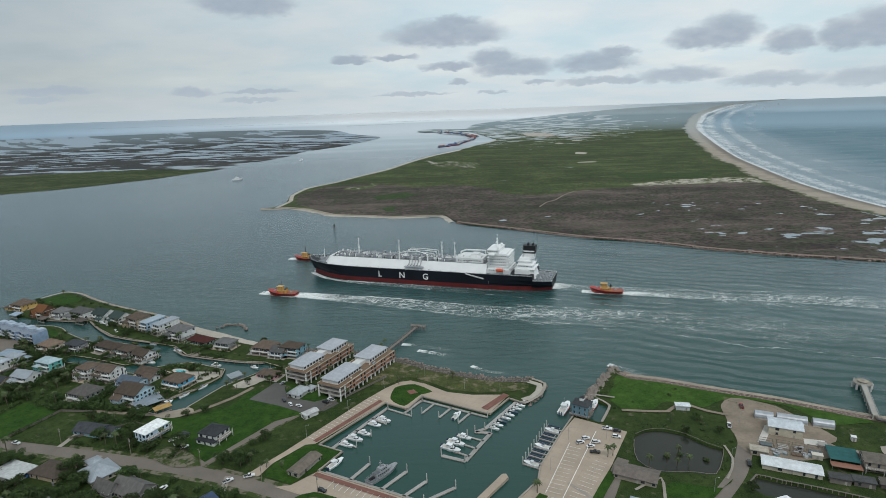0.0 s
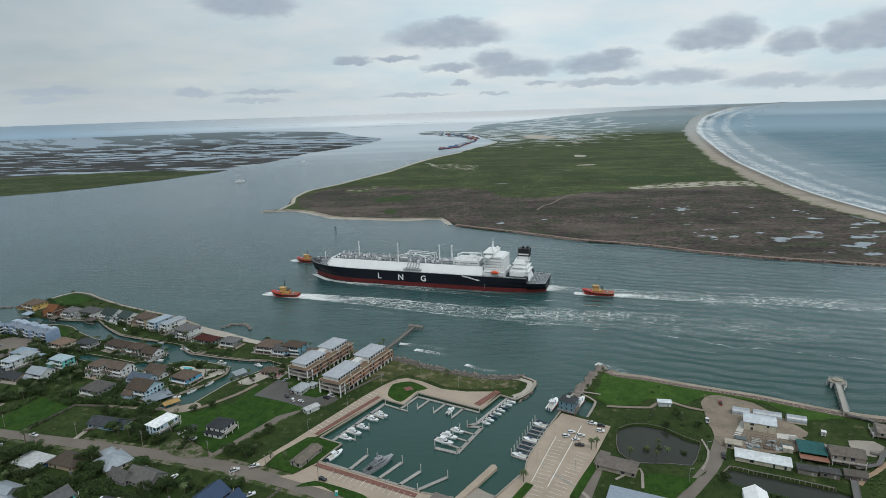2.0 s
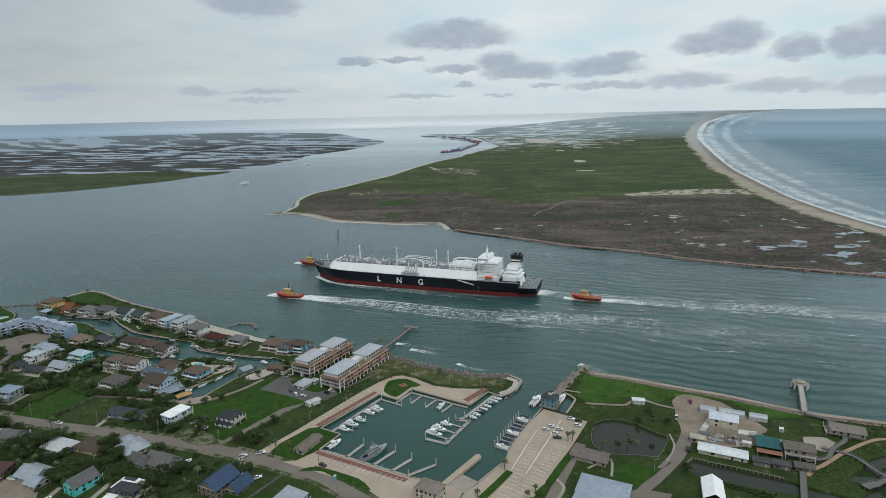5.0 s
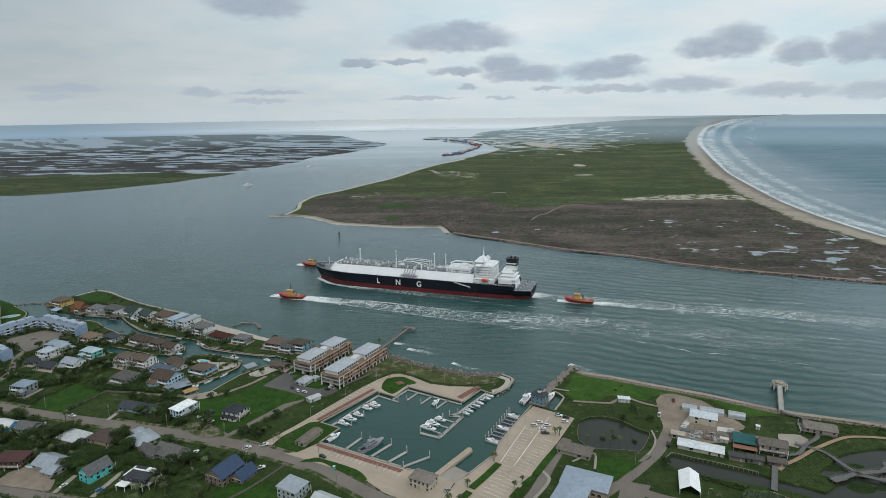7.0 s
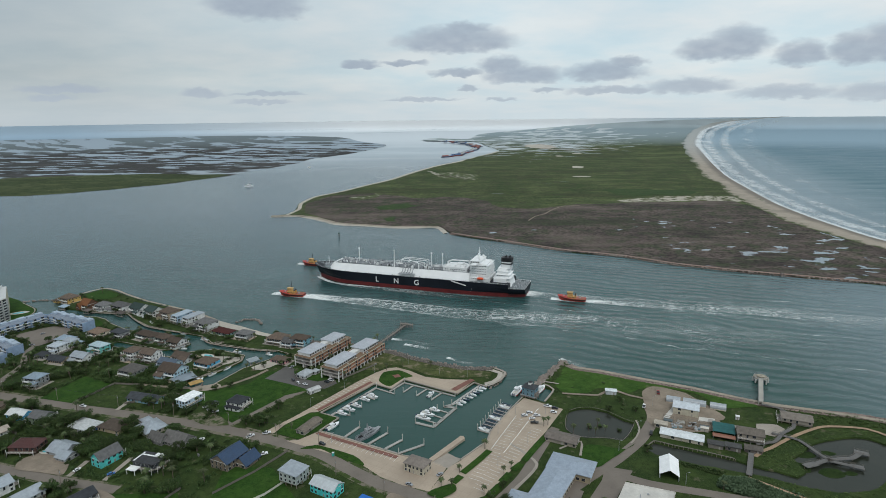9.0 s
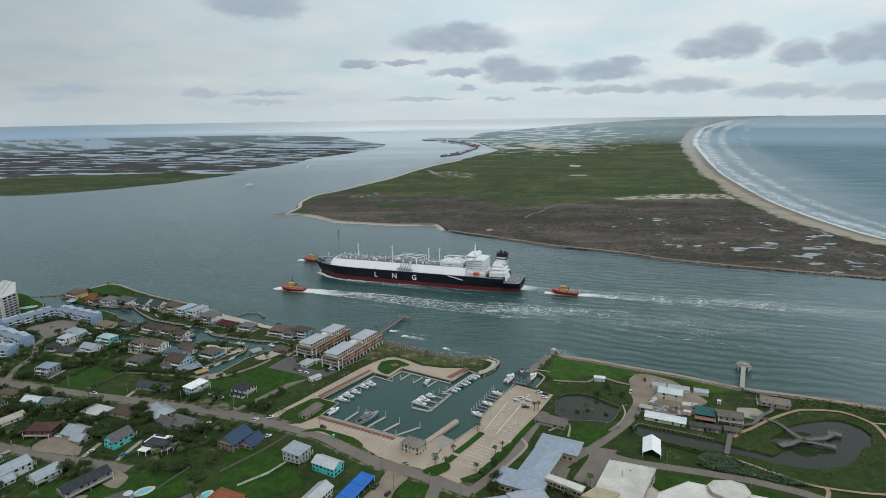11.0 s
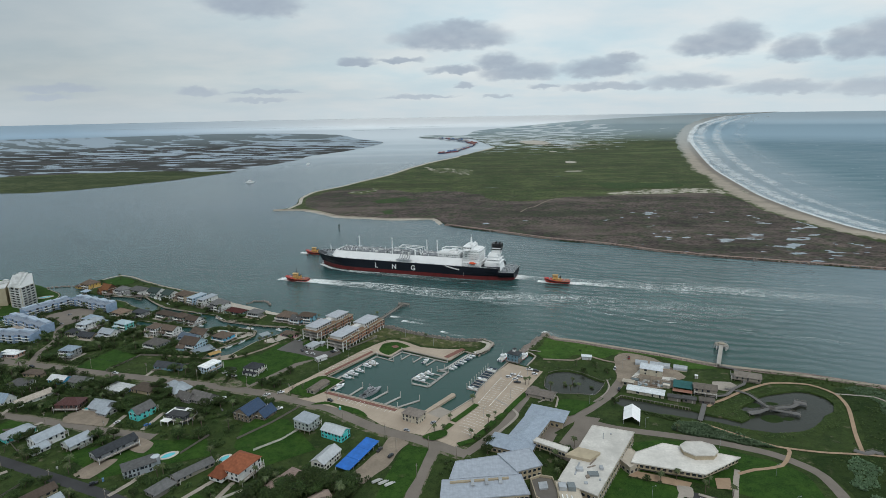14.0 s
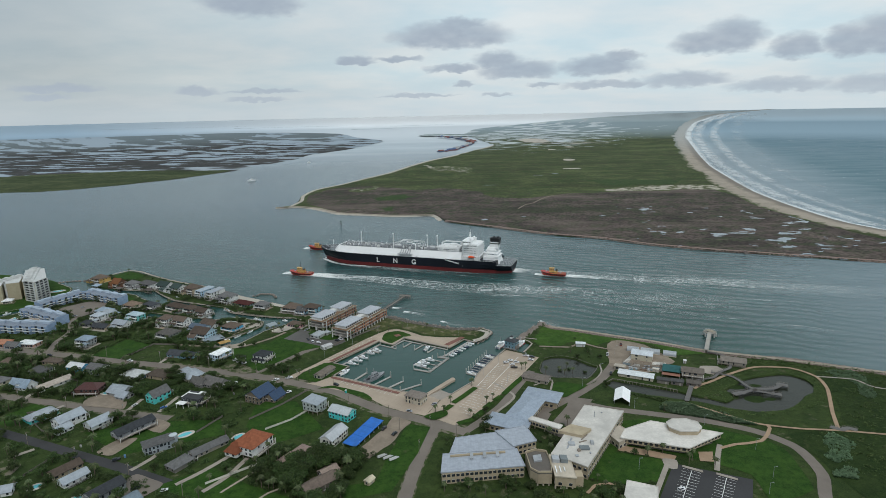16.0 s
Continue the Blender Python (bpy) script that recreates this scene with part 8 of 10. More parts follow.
ROOF_UNITS = (([(96, 158), (106, 166), (118, 160), (110, 152)], 8.7, 10.6, TANWALL),
              ([(100, 146), (104, 146), (104, 143), (100, 143)], 8.7, 10.2, SHIPGREY),
              ([(106, 142), (112, 142), (112, 138), (106, 138)], 8.7, 9.8, DECKGREEN),
              ([(98, 140), (99, 140), (104, 152), (103, 152)], 8.7, 9.1, SHIPGREY),
              ([(107, 147), (112, 149), (112.4, 148.4), (107.4, 146.4)], 8.7, 9.2, POST),
              ([(109, 150), (114, 156), (114.6, 155.6), (109.6, 149.6)], 8.7, 9.1, POST))
ROOF_PIPES = (([(104, 138), (106, 139), (106.4, 137), (104.4, 136)], 8.7, 9.8, POST),
              ([(114, 147), (116, 147), (116, 144), (114, 144)], 8.7, 10.4, SHIPGREY),
              ([(111, 135), (112, 135), (112, 134), (111, 134)], 8.7, 9.6, SHIPGREY),
              ([(130, 184), (131, 184), (131, 183), (130, 183)], 8.7, 9.3, SHIPGREY),
              ([(102, 133), (104, 133), (104, 131), (102, 131)], 8.7, 9.4, SHIPGREY),
              ([(124, 178), (124.4, 178), (124.4, 177.6), (124, 177.6)], 8.7, 13, SHIPGREY))
block("laboratory", [(121, 194), (146, 185), (107, 121), (88, 135)], -0.3, 8.4, TANWALL, MEMBRANE, "white-roofed two-storey laboratory with tan walls",
      parts=ROOF_UNITS + ROOF_PIPES)
block("link_bridge", [(80, 179), (83, 183), (101, 171), (98, 166)], 3.2, 6.6, TANWALL, MEMBRANE, "white-roofed covered bridge between buildings", floors=1, win=2.4)
for px, py in ((84, 179), (90, 175), (96, 170)):
    lone("column", box(B(), -0.4, 0.4, -0.4, 0.4, 0, 3.3), BEIGE, "tan column under the covered bridge", "column", m=pose(px, py, TOWN_Z))
block("visitor_wing", [(143, 166), (162, 175), (202, 160), (174, 144), (137, 156)], 2.6, 5.8, TANWALL, MEMBRANE, "white-roofed visitor wing with deep eaves", lip=1.6, floors=1)
block("glazed_hall", [(146, 163), (162, 171), (196, 158), (173, 147), (142, 157)], -0.3, 2.7, M("concrete", (0.16, 0.14, 0.12)), BEIGE, "shaded glazed ground floor of the visitor wing", lip=0.2, floors=1, win=3)
block("auditorium_drum", [(170, 163), (170, 169), (175, 173), (184, 173), (190, 169), (190, 162), (186, 158), (175, 158)], 5.8, 8.8, TANWALL, MEMBRANE, "octagonal white-roofed drum above the visitor wing", lip=0.5, floors=0)
block("stair_hall", [(128, 166), (140, 172), (146, 160), (134, 152)], -0.3, 5.0, BEIGE, M("concrete", (0.45, 0.40, 0.33)), "low concrete link with open stairs", floors=1)
block("dormitory", [(21, 118), (70, 124), (67, 142), (22, 137)], -0.3, 7.4, TANWALL, GREYROOF, "two-storey tan hall with grey roof and rows of windows", win=2.6,
      parts=(([(26, 135), (60, 139), (60, 137.5), (26, 133.5)], 7.7, 8.6, TANWALL), ([(38, 131), (40, 131), (40, 137), (38, 137)], 7.8, 8.8, SHIPGREY), ([(46, 132), (48, 132), (48, 138), (46, 138)], 7.8, 8.8, SHIPGREY), ([(54, 133), (56, 133), (56, 139), (54, 139)], 7.8, 8.8, SHIPGREY)))
block("study_hall", [(26, 139.5), (66, 144), (60, 164), (30, 157)], -0.3, 6.4, TANWALL, GREYROOF, "grey-roofed tan study hall", win=3)
block("classroom_wing", [(56, 164), (76, 170), (81, 152), (66, 146)], -0.3, 6.9, TANWALL, GREYROOF, "grey-roofed tan classroom wing", win=3)
block("annex", [(72, 136), (78, 139), (85, 137), (86, 126), (85, 115), (77, 115), (73, 119)], 1.8, 8.2, TANWALL, M("concrete", (0.13, 0.115, 0.10)), "windowless tan annex on short columns", lip=0.1, floors=0,
      parts=tuple(([p, q, (q[0] * 0.94 + 79 * 0.06, q[1] * 0.94 + 127 * 0.06), (p[0] * 0.94 + 79 * 0.06, p[1] * 0.94 + 127 * 0.06)], 8.3, 9.9, TANWALL) for p, q in (((72, 136), (78, 139)), ((78, 139), (85, 137)), ((85, 137), (86, 126)), ((73, 119), (72, 136)), ((86, 126), (85, 115)), ((85, 115), (77, 115)), ((77, 115), (73, 119)))) + (([(76, 132), (81, 133), (81, 127), (76, 126)], 8.4, 9.6, SHIPGREY),))
block("annex", [(86.4, 134), (98, 132), (98, 111), (86.4, 113)], 1.8, 8.0, TANWALL, BEIGE, "tan annex with roof machinery", floors=1, win=5,
      parts=(([(87, 131), (91.2, 130.5), (91.2, 125.5), (87, 126)], 8.2, 10.6, SHIPGREY), ([(91.8, 130.4), (96, 130), (96, 125), (91.8, 125.4)], 8.2, 10.9, DECKGREEN), ([(87.5, 122), (88.1, 122), (88.1, 116), (87.5, 116)], 8.2, 9.0, WHITE), ([(90, 122), (90.6, 122), (90.6, 116), (90, 116)], 8.2, 9.0, WHITE), ([(92.5, 121), (93.1, 121), (93.1, 117), (92.5, 117)], 8.2, 9.0, WHITE), ([(98, 120), (103, 120), (103, 114), (98, 114)], 0, 7, TANWALL)))
for ob in range(8):
    lone("column", box(B(), -0.4, 0.4, -0.4, 0.4, 0, 2.0), BEIGE, "short column under the annex", "column", "annex columns", m=pose(73.5 + ob * 3.3, 116 if ob < 4 else 113, TOWN_Z))
block("store", [(128, 113), (143, 107), (138, 92), (122, 98)], -0.3, 4.2, TANWALL, MEMBRANE, "small white-roofed store building", floors=1)


def winged(parts_list, label):
    """Blue-grey hipped roofs over long low wings."""
    s = thing("hall", label, "building", "campus buildings", pose(0, 0, TOWN_Z))
    for x, y, w, d, turn, h in parts_list:
        m = pose(x, y, 0, 0, 0, turn)
        KEEP.append((x, y, 0.45 * max(w, d)))
        b = part("wall", box(B(), -w / 2, w / 2, -d / 2, d / 2, -0.3, h), TANWALL, s)
        b.matrix_basis = m
        r = part("roof", roof_mesh("hip", w, d, 2.2, 1.0), M("seam", (0.33, 0.385, 0.46)), s, "blue-grey metal hipped roof")
        r.matrix_basis = m @ pose(0, 0, h + 0.02)
        for mm, length in wall_spots(w, d):
            for i in range(int(length / 3.4)):
                put_window(s, (1.8, 1.5), m @ mm @ pose(-length / 2 + 1.7 + 3.4 * i, 0, 1.1))
    return s


winged(((95, 218, 26, 16, -24.6, 5.2), (80, 198, 16, 38, -29, 5.6), (66, 180.5, 28, 15, -25, 4.8)), "long tan hall with blue-grey metal roofs")
house(96, 254, 21, 11, -27, 1, (0.34, 0.30, 0.25), (0.15, 0.13, 0.115), "gable", "low brown-roofed hall beside the pond", rise=1.6, win=2.6)

# ---- shore station ----
house(177, 257, 27, 9, -24, 1, (0.48, 0.44, 0.36), (0.72, 0.75, 0.76), "gable", "long tan shed with white metal roof", metal=True, rise=0.9, win=5)
house(193, 292, 17, 11, -24, 2, (0.52, 0.48, 0.38), (0.62, 0.66, 0.70), "gable", "cream steel warehouse with pale metal roof", metal=True, rise=1.6, win=6)
house(168, 272, 8, 5, -24, 1, (0.42, 0.37, 0.30), (0.40, 0.36, 0.30), "flat", "small tan block building")
house(146, 322, 8, 4, -10, 1, (0.55, 0.58, 0.60), (0.60, 0.64, 0.66), "flat", "small pale site cabin", name="cabin")
house(222, 256, 16, 10, -20, 2, (0.27, 0.24, 0.20), (0.16, 0.14, 0.12), "gable", "weathered brown station building on stilts", porch="s", rise=2.2)
house(265, 278, 19, 11, -22, 1, (0.30, 0.27, 0.23), (0.17, 0.15, 0.13), "gable", "weathered brown shore building", porch="w", rise=2.0, stilts=1.6)
house(217, 241, 10, 6, -20, 1, (0.13, 0.11, 0.10), (0.10, 0.09, 0.08), "gable", "dark small shed by the creek", name="shed")
house(205, 243, 9, 5, -22, 1, (0.16, 0.14, 0.13), (0.08, 0.08, 0.08), "flat", "dark small shed by the creek", name="shed")
house(195, 246, 9, 5, -22, 1, (0.20, 0.18, 0.16), (0.08, 0.08, 0.08), "flat", "dark small shed by the creek", name="shed")
tk = []
for x, y, ln in ((190, 309, 10), (204, 304, 16), (219, 298, 11)):
    s = thing("storage_tank", "long half-round silver-grey steel tank shed", "tank", "silver tanks", pose(x, y, TOWN_Z, 0, 0, -22))
    bm = B()
    prof = [(3.0 * math.cos(a), 3.6 * math.sin(a) + 0.6) for a in (k * PI / 10 for k in range(11))]
    ends = [[bm.verts.new((e, a, b)) for a, b in prof] for e in (-ln / 2, ln / 2)]
    for i in range(10):
        bm.faces.new((ends[0][i], ends[1][i], ends[1][i + 1], ends[0][i + 1]))
    bm.faces.new(ends[0])
    bm.faces.new(ends[1][::-1])
    part("shell", bm, seams("corrugated_steel", (0.40, 0.43, 0.46), 0.6, rough=0.4, metal=0.4), s)
    part("base", box(B(), -ln / 2, ln / 2, -3.2, 3.2, -0.2, 0.65), BEIGE, s)
s = thing("event_tent", "bright white gabled frame tent on the grass", "tent", m=pose(155, 219, TOWN_Z, 0, 0, 72))
r = part("canopy", roof_mesh("gable", 19, 11, 3.2, 0.2, 0.08), M("paint", (0.82, 0.83, 0.83)), s)
r.matrix_basis = pose(0, 0, 3.2)
part("side_wall", box(box(B(), -9.5, 9.5, 5.4, 5.5, 0, 3.1), -9.5, 9.5, -5.5, -5.4, 0, 3.1), M("paint", (0.78, 0.79, 0.8)), s)
for i in range(4):
    for y in (-5.2, 5.2):
        part("pole", rod(B(), (-9.2 + i * 6.1, y, 0), (-9.2 + i * 6.1, y, 3.3), 0.09, 6), SHIPGREY, s)
# shade cloth over the tank farm
s = thing("shade_canopy", "dark green shade cloth stretched over tanks", "canopy", m=pose(208, 264, TOWN_Z, 0, 0, -22))
part("cloth", box(B(), -7, 7, -7, 7, 3.6, 3.75), M("cloth", (0.02, 0.10, 0.10), rough=0.9), s)
part("apron", box(B(), -7, 7, -12, -7.1, 2.4, 2.6), M("paint", (0.26, 0.12, 0.08)), s, "rust-brown lower roof")
for i in (-6.6, 6.6):
    for j in (-11.6, -6.6, 6.6):
        part("pole", rod(B(), (i, j, 0), (i, j, 3.6 if j > -10 else 2.4), 0.12, 6), SHIPGREY, s)
for i in range(14):
    x, y = 190 + rng.uniform(-16, 14), 270 + rng.uniform(-4, 5)
    s = thing("tank", "small round culture tank in the yard", "tank", "culture tanks", pose(x, y, TOWN_Z))
    c = rng.choice(((0.12, 0.16, 0.18), (0.5, 0.5, 0.48), (0.2, 0.35, 0.4)))
    part("shell", rod(B(), (0, 0, -0.1), (0, 0, 1.2), 1.3, 12), M("paint", c), s)
    part("rim", rod(B(), (0, 0, 1.2), (0, 0, 1.3), 1.38, 12), SHIPGREY, s)


for k, (x, y, w, d) in enumerate(((176, 280, 7, 5), (184, 277, 6, 5), (191, 274, 6, 5), (198, 271, 7, 5), (180, 272, 6, 4), (187, 269, 6, 4))):
    s = thing("culture_frame", "weathered timber frame over culture tanks", "frame", "culture frames", pose(x, y, TOWN_Z + 0.1, 0, 0, -23))
    for i in (-w / 2, w / 2):
        for j in (-d / 2, d / 2):
            part("post", box(B(), i - 0.12, i + 0.12, j - 0.12, j + 0.12, -0.1, 2.8), POST, s)
    for j in (-d / 2, 0, d / 2):
        part("beam", box(B(), -w / 2 - 0.3, w / 2 + 0.3, j - 0.1, j + 0.1, 2.8, 3.05), POST, s)
    part("basin", box(B(), -w / 2 + 0.5, w / 2 - 0.5, -d / 2 + 0.5, d / 2 - 0.5, -0.1, 0.9), M("paint", ((0.10, 0.13, 0.14), (0.34, 0.33, 0.30), (0.16, 0.11, 0.08))[k % 3]), s)
for x, y, w, d, h, c in ((226, 282, 2.4, 2.4, 2.4, (0.6, 0.6, 0.6)), (196, 266, 5, 3, 2.4, (0.5, 0.46, 0.4)), (205, 276, 4, 4, 2.0, (0.3, 0.28, 0.25)), (217, 268, 6, 3, 2.2, (0.22, 0.19, 0.16))):
    s = thing("service_hut", "small flat-roofed service hut in the yard", "hut", "yard huts", pose(x, y, TOWN_Z + 0.1, 0, 0, -23))
    part("wall", box(B(), -w / 2, w / 2, -d / 2, d / 2, -0.2, h), M("siding", c), s)
    part("roof", box(B(), -w / 2 - 0.2, w / 2 + 0.2, -d / 2 - 0.2, d / 2 + 0.2, h, h + 0.18), M("paint", shade(c, 1.1)), s)
    share("door", DOOR_ME, s, pose(0, -d / 2, 0))


def board_walk(pts, width, z, label, posts=True):
    s = thing("boardwalk", label, "boardwalk", "lake boardwalks", pose(0, 0, 0))
    part("deck", strip(pts, width, z, 3, 0.2), M("wood", (0.15, 0.145, 0.14)), s)
    for side in (-1, 1):
        line = smooth_line(pts, 3)
        off = []
        for i, p in enumerate(line):
            a, b = Vector(line[max(i - 1, 0)]), Vector(line[min(i + 1, len(line) - 1)])
            d = (b - a).normalized()
            off.append((p[0] - d.y * side * width / 2, p[1] + d.x * side * width / 2, z))
        part("railing", rail(B(), off, 1.05, 3, 0.06), M("wood", (0.20, 0.18, 0.16)), s)
    if posts:
        line = smooth_line(pts, 5)
        for p in line:
            part("pile", rod(B(), (p[0], p[1], -2), (p[0], p[1], z), 0.2, 6), POST, s)
    return s


board_walk([(240, 262), (253, 253), (257, 236), (260, 229)], 2.6, 2.2, "weathered boardwalk out to the lake platform")
board_walk([(249, 226), (256, 229), (266, 231), (275, 232), (284, 238)], 3.2, 2.2, "weathered boardwalk across the lake")
board_walk([(258, 229), (264, 226), (270, 223)], 3.0, 2.2, "weathered boardwalk with viewing platform")
board_walk([(281, 240), (284, 238), (288, 236)], 5.0, 2.15, "weathered viewing platform on the lake")
board_walk([(240, 223), (244, 224.5), (249, 226)], 4.6, 2.15, "weathered viewing platform on the lake")
board_walk([(269, 224), (275, 221)], 4.2, 2.15, "weathered viewing platform on the lake")
board_walk([(214, 237), (208, 226), (201, 213)], 3.2, 2.6, "grey footbridge over the creek")
board_walk([(222, 247), (236, 250), (246, 260), (258, 268), (262, 276)], 2.4, 3.0, "zigzag grey ramp between station buildings")
board_walk([(253, 302), (262, 296), (266, 286)], 2.4, 3.0, "ramp from the pier to the station")
board_walk([(283, 176), (288, 172), (294, 174), (298, 171)], 4.0, 1.9, "low grey deck on the lake path", False)
# sheet-pile wall of the creek
road("bulkhead", [(150, 246), (157, 252.5), (167, 247.5), (183, 240.5), (201, 231.5)], 0.9, M("wood", (0.16, 0.14, 0.12)), "weathered timber bulkhead of the creek", 0.3)
bm = B()
for x, y in smooth_line([(150, 246), (157, 252.5), (167, 247.5), (183, 240.5), (201, 231.5)], 2.2):
    rod(bm, (x, y - 0.6, -1), (x, y - 0.6, 2.0), 0.22, 6)
ob = lone("bulkhead_piles", bm, POST, "row of timber piles along the creek wall", "piles", kind="stuff")
road("bulkhead", smooth_line(POND, 5, True)[:26], 0.4, M("wood", (0.15, 0.13, 0.11)), "low timber edging of the pond", 0.2)

# ---- piers ----


def pier_lab():
    s = thing("research_pier", "concrete research pier with an octagonal hut", "pier", m=pose(0, 0, 0))
    a, b = Vector((253, 303)), Vector((272, 341))
    d = (b - a).normalized()
    conc = M("concrete", (0.40, 0.38, 0.34))
    part("deck", strip([tuple(a), tuple(b + d * 4)], 3.2, 4.4, 6, 0.6), conc, s)
    n = Vector((-d.y, d.x))
    for i in range(9):
        p = a.lerp(b, i / 8)
        for k in (-1.3, 1.3):
            q = p + n * k
            part("pile", rod(B(), (q.x, q.y, -4), (q.x, q.y, 4), 0.4, 8), conc, s)
    for k in (-1.6, 1.6):
        part("railing", rail(B(), [(*(a + n * k), 4.4), (*(b + n * k), 4.4)], 1.1, 3, 0.06), SHIPGREY, s)
    c = b + d * 5
    oct8 = lambda r: [(c.x + r * math.cos(t), c.y + r * math.sin(t)) for t in (PI / 8 + i * PI / 4 for i in range(8))]
    part("platform", prism(B(), oct8(5.8), 3.7, 4.3), M("concrete", (0.34, 0.31, 0.26)), s)
    hut = part("hut", prism(B(), oct8(2.9), 4.3, 5.3), M("concrete", (0.25, 0.22, 0.18)), s)
    part("hut_roof", prism(B(), oct8(3.3), 5.3, 5.6, oct8(2.9)), M("concrete", (0.36, 0.32, 0.25)), hut)
    part("hut_cap", prism(B(), oct8(1.2), 5.6, 6.1, oct8(0.8)), M("concrete", (0.30, 0.27, 0.23)), hut)
    part("railing", rail(B(), [(x, y, 4.3) for x, y in oct8(5.6) + oct8(5.6)[:1]], 1.1, 3, 0.06), SHIPGREY, s)
    for x, y in oct8(5.5):
        part("pile", box(B(), x - 0.45, x + 0.45, y - 0.45, y + 0.45, -4, 3.7), M("concrete", (0.60, 0.59, 0.57)), s)
    return s


pier_lab()
s = thing("fishing_pier", "old timber fishing pier with a T-shaped head", "pier", m=pose(0, 0, 0))
wd = M("wood", (0.21, 0.18, 0.155))
part("deck", strip([(-52, 418), (-40, 446), (-29, 474)], 2.2, 3.2, 5, 0.35), wd, s)
part("head", strip([(-34, 479), (-27, 477), (-21, 474)], 4.0, 3.2, 5, 0.35), wd, s)
for i in range(13):
    p = Vector((-52, 418)).lerp(Vector((-29, 476)), i / 12)
    for k in (-1.1, 1.1):
        part("pile", rod(B(), (p.x + k, p.y - k * 0.4, -3), (p.x + k, p.y - k * 0.4, 4.2), 0.22, 6), wd, s)
for i in range(6):
    for k in (-2, 2):
        part("pile", rod(B(), (-34 + i * 2.6, 479 - i * 1.0 + k, -3), (-34 + i * 2.6, 479 - i * 1.0 + k, 4.2), 0.24, 6), wd, s)
part("railing", rail(B(), [(-53, 418.5, 3.2), (-30, 475, 3.2)], 1.1, 4, 0.07), wd, s)

# ---- pilot station on stilts ----
s = thing("pilot_station", "blue-grey two-storey waterfront station on piles with dark roof", "building", m=pose(82, 318, 0, 0, 0, -32) @ Matrix.Diagonal((0.78, 0.82, 0.95, 1)))
part("platform", box(B(), -8, 8, -6, 6, 2.6, 3.2), M("wood", (0.2, 0.18, 0.16)), s)
for i in range(4):
    for j in range(3):
        part("pile", rod(B(), (-7 + i * 4.6, -5 + j * 5, -3), (-7 + i * 4.6, -5 + j * 5, 2.8), 0.35, 6), POST, s)
part("wall", box(B(), -6.5, 6.5, -5, 5, 3.2, 10.2), M("siding", (0.13, 0.24, 0.30)), s, "blue-grey siding")
r = part("roof", roof_mesh("hip", 13, 10, 2.4, 0.7), M("shingle", (0.05, 0.055, 0.06)), s)
r.matrix_basis = pose(0, 0, 10.25)
for mm, length in wall_spots(13, 10):
    for f in range(2):
        for i in range(3):
            put_window(s, (1.1, 1.3), mm @ pose(-length / 2 + length * (i + 0.5) / 3, 0, 4.2 + 3.3 * f))
part("cupola", box(B(), -1.6, 1.6, -1.6, 1.6, 11.5, 14), WHITE, s)
part("cupola_roof", prism(B(), [(-2, -2), (2, -2), (2, 2), (-2, 2)], 14, 15, [(-0.3, -0.3), (0.3, -0.3), (0.3, 0.3), (-0.3, 0.3)]), M("shingle", (0.05, 0.055, 0.06)), s)
part("stair", box(box(B(), 6.6, 8.4, -4, 2, 3.2, 6.4), 6.6, 8.4, 2, 4, 6.2, 6.5), M("wood", (0.2, 0.18, 0.16)), s)
part("railing", rail(B(), [(-8, -6, 3.2), (8, -6, 3.2), (8, 6, 3.2)], 1.1, 2, 0.06), SHIPGREY, s)
road("seawall", [(77, 319), (86, 334), (93, 343), (108, 338)], 1.6, PAVE, "pale concrete wall of the slip", 0.3)
road("seawall", [(92, 308), (102, 328), (96, 338)], 1.6, PAVE, "pale concrete wall of the slip", 0.3)

# ---- blue canopy ----
s = thing("boat_canopy", "long bright blue fabric canopy over stored boats", "canopy", m=pose(-33, 172, TOWN_Z, 0, 0, 66))
cv = M("canopy", (0.012, 0.14, 0.52), rough=0.55)
for i in range(3):
    part("canopy_panel", box(B(), -18 + i * 12.1, -6.1 + i * 12.1, -5, 5, 3.4 + 0.05 * i, 3.65 + 0.05 * i, Matrix.Rotation(radians(4), 4, "X")), cv, s)
for i in range(7):
    for y in (-4.6, 4.6):
        part("pole", rod(B(), (-17.6 + i * 5.9, y, 0), (-17.6 + i * 5.9, y, 3.5), 0.1, 6), WHITE, s)
# ---- marina ----
DOCK = M("concrete", (0.36, 0.35, 0.33))
PILE = M("concrete", (0.55, 0.54, 0.50))
BOATWHITE = M("paint", (0.76, 0.78, 0.79))
NAVY = M("paint", (0.03, 0.05, 0.09))


def dock(lines, label, width=1.8, piles=True):
    """Floating concrete walks with guide piles."""
    s = thing("floating_dock", label, "dock", "marina docks", pose(0, 0, 0))
    for p, q in lines:
        p, q = Vector(p), Vector(q)
        d = (q - p).normalized()
        ang = math.degrees(math.atan2(d.y, d.x))
        L = (q - p).length
        bm = box(B(), 0, L, -width / 2, width / 2, -0.4, 0.55)
        w = part("walkway", bm, DOCK, s)
        w.matrix_basis = pose(p.x, p.y, 0, 0, 0, ang)
        f = part("edge_board", box(box(B(), 0, L, width / 2, width / 2 + 0.1, 0.2, 0.5), 0, L, -width / 2 - 0.1, -width / 2, 0.2, 0.5), POST, s)
        f.matrix_basis = pose(p.x, p.y, 0, 0, 0, ang)
        if piles:
            e = q + d * 0.4
            pl = part("pile", rod(rod(B(), (0, 0, -3), (0, 0, 4.6), 0.28, 8), (0, 0, 4.6), (0, 0, 5.0), 0.3, 8, 0.05), PILE, s)
            pl.matrix_basis = pose(e.x, e.y, 0)
    return s


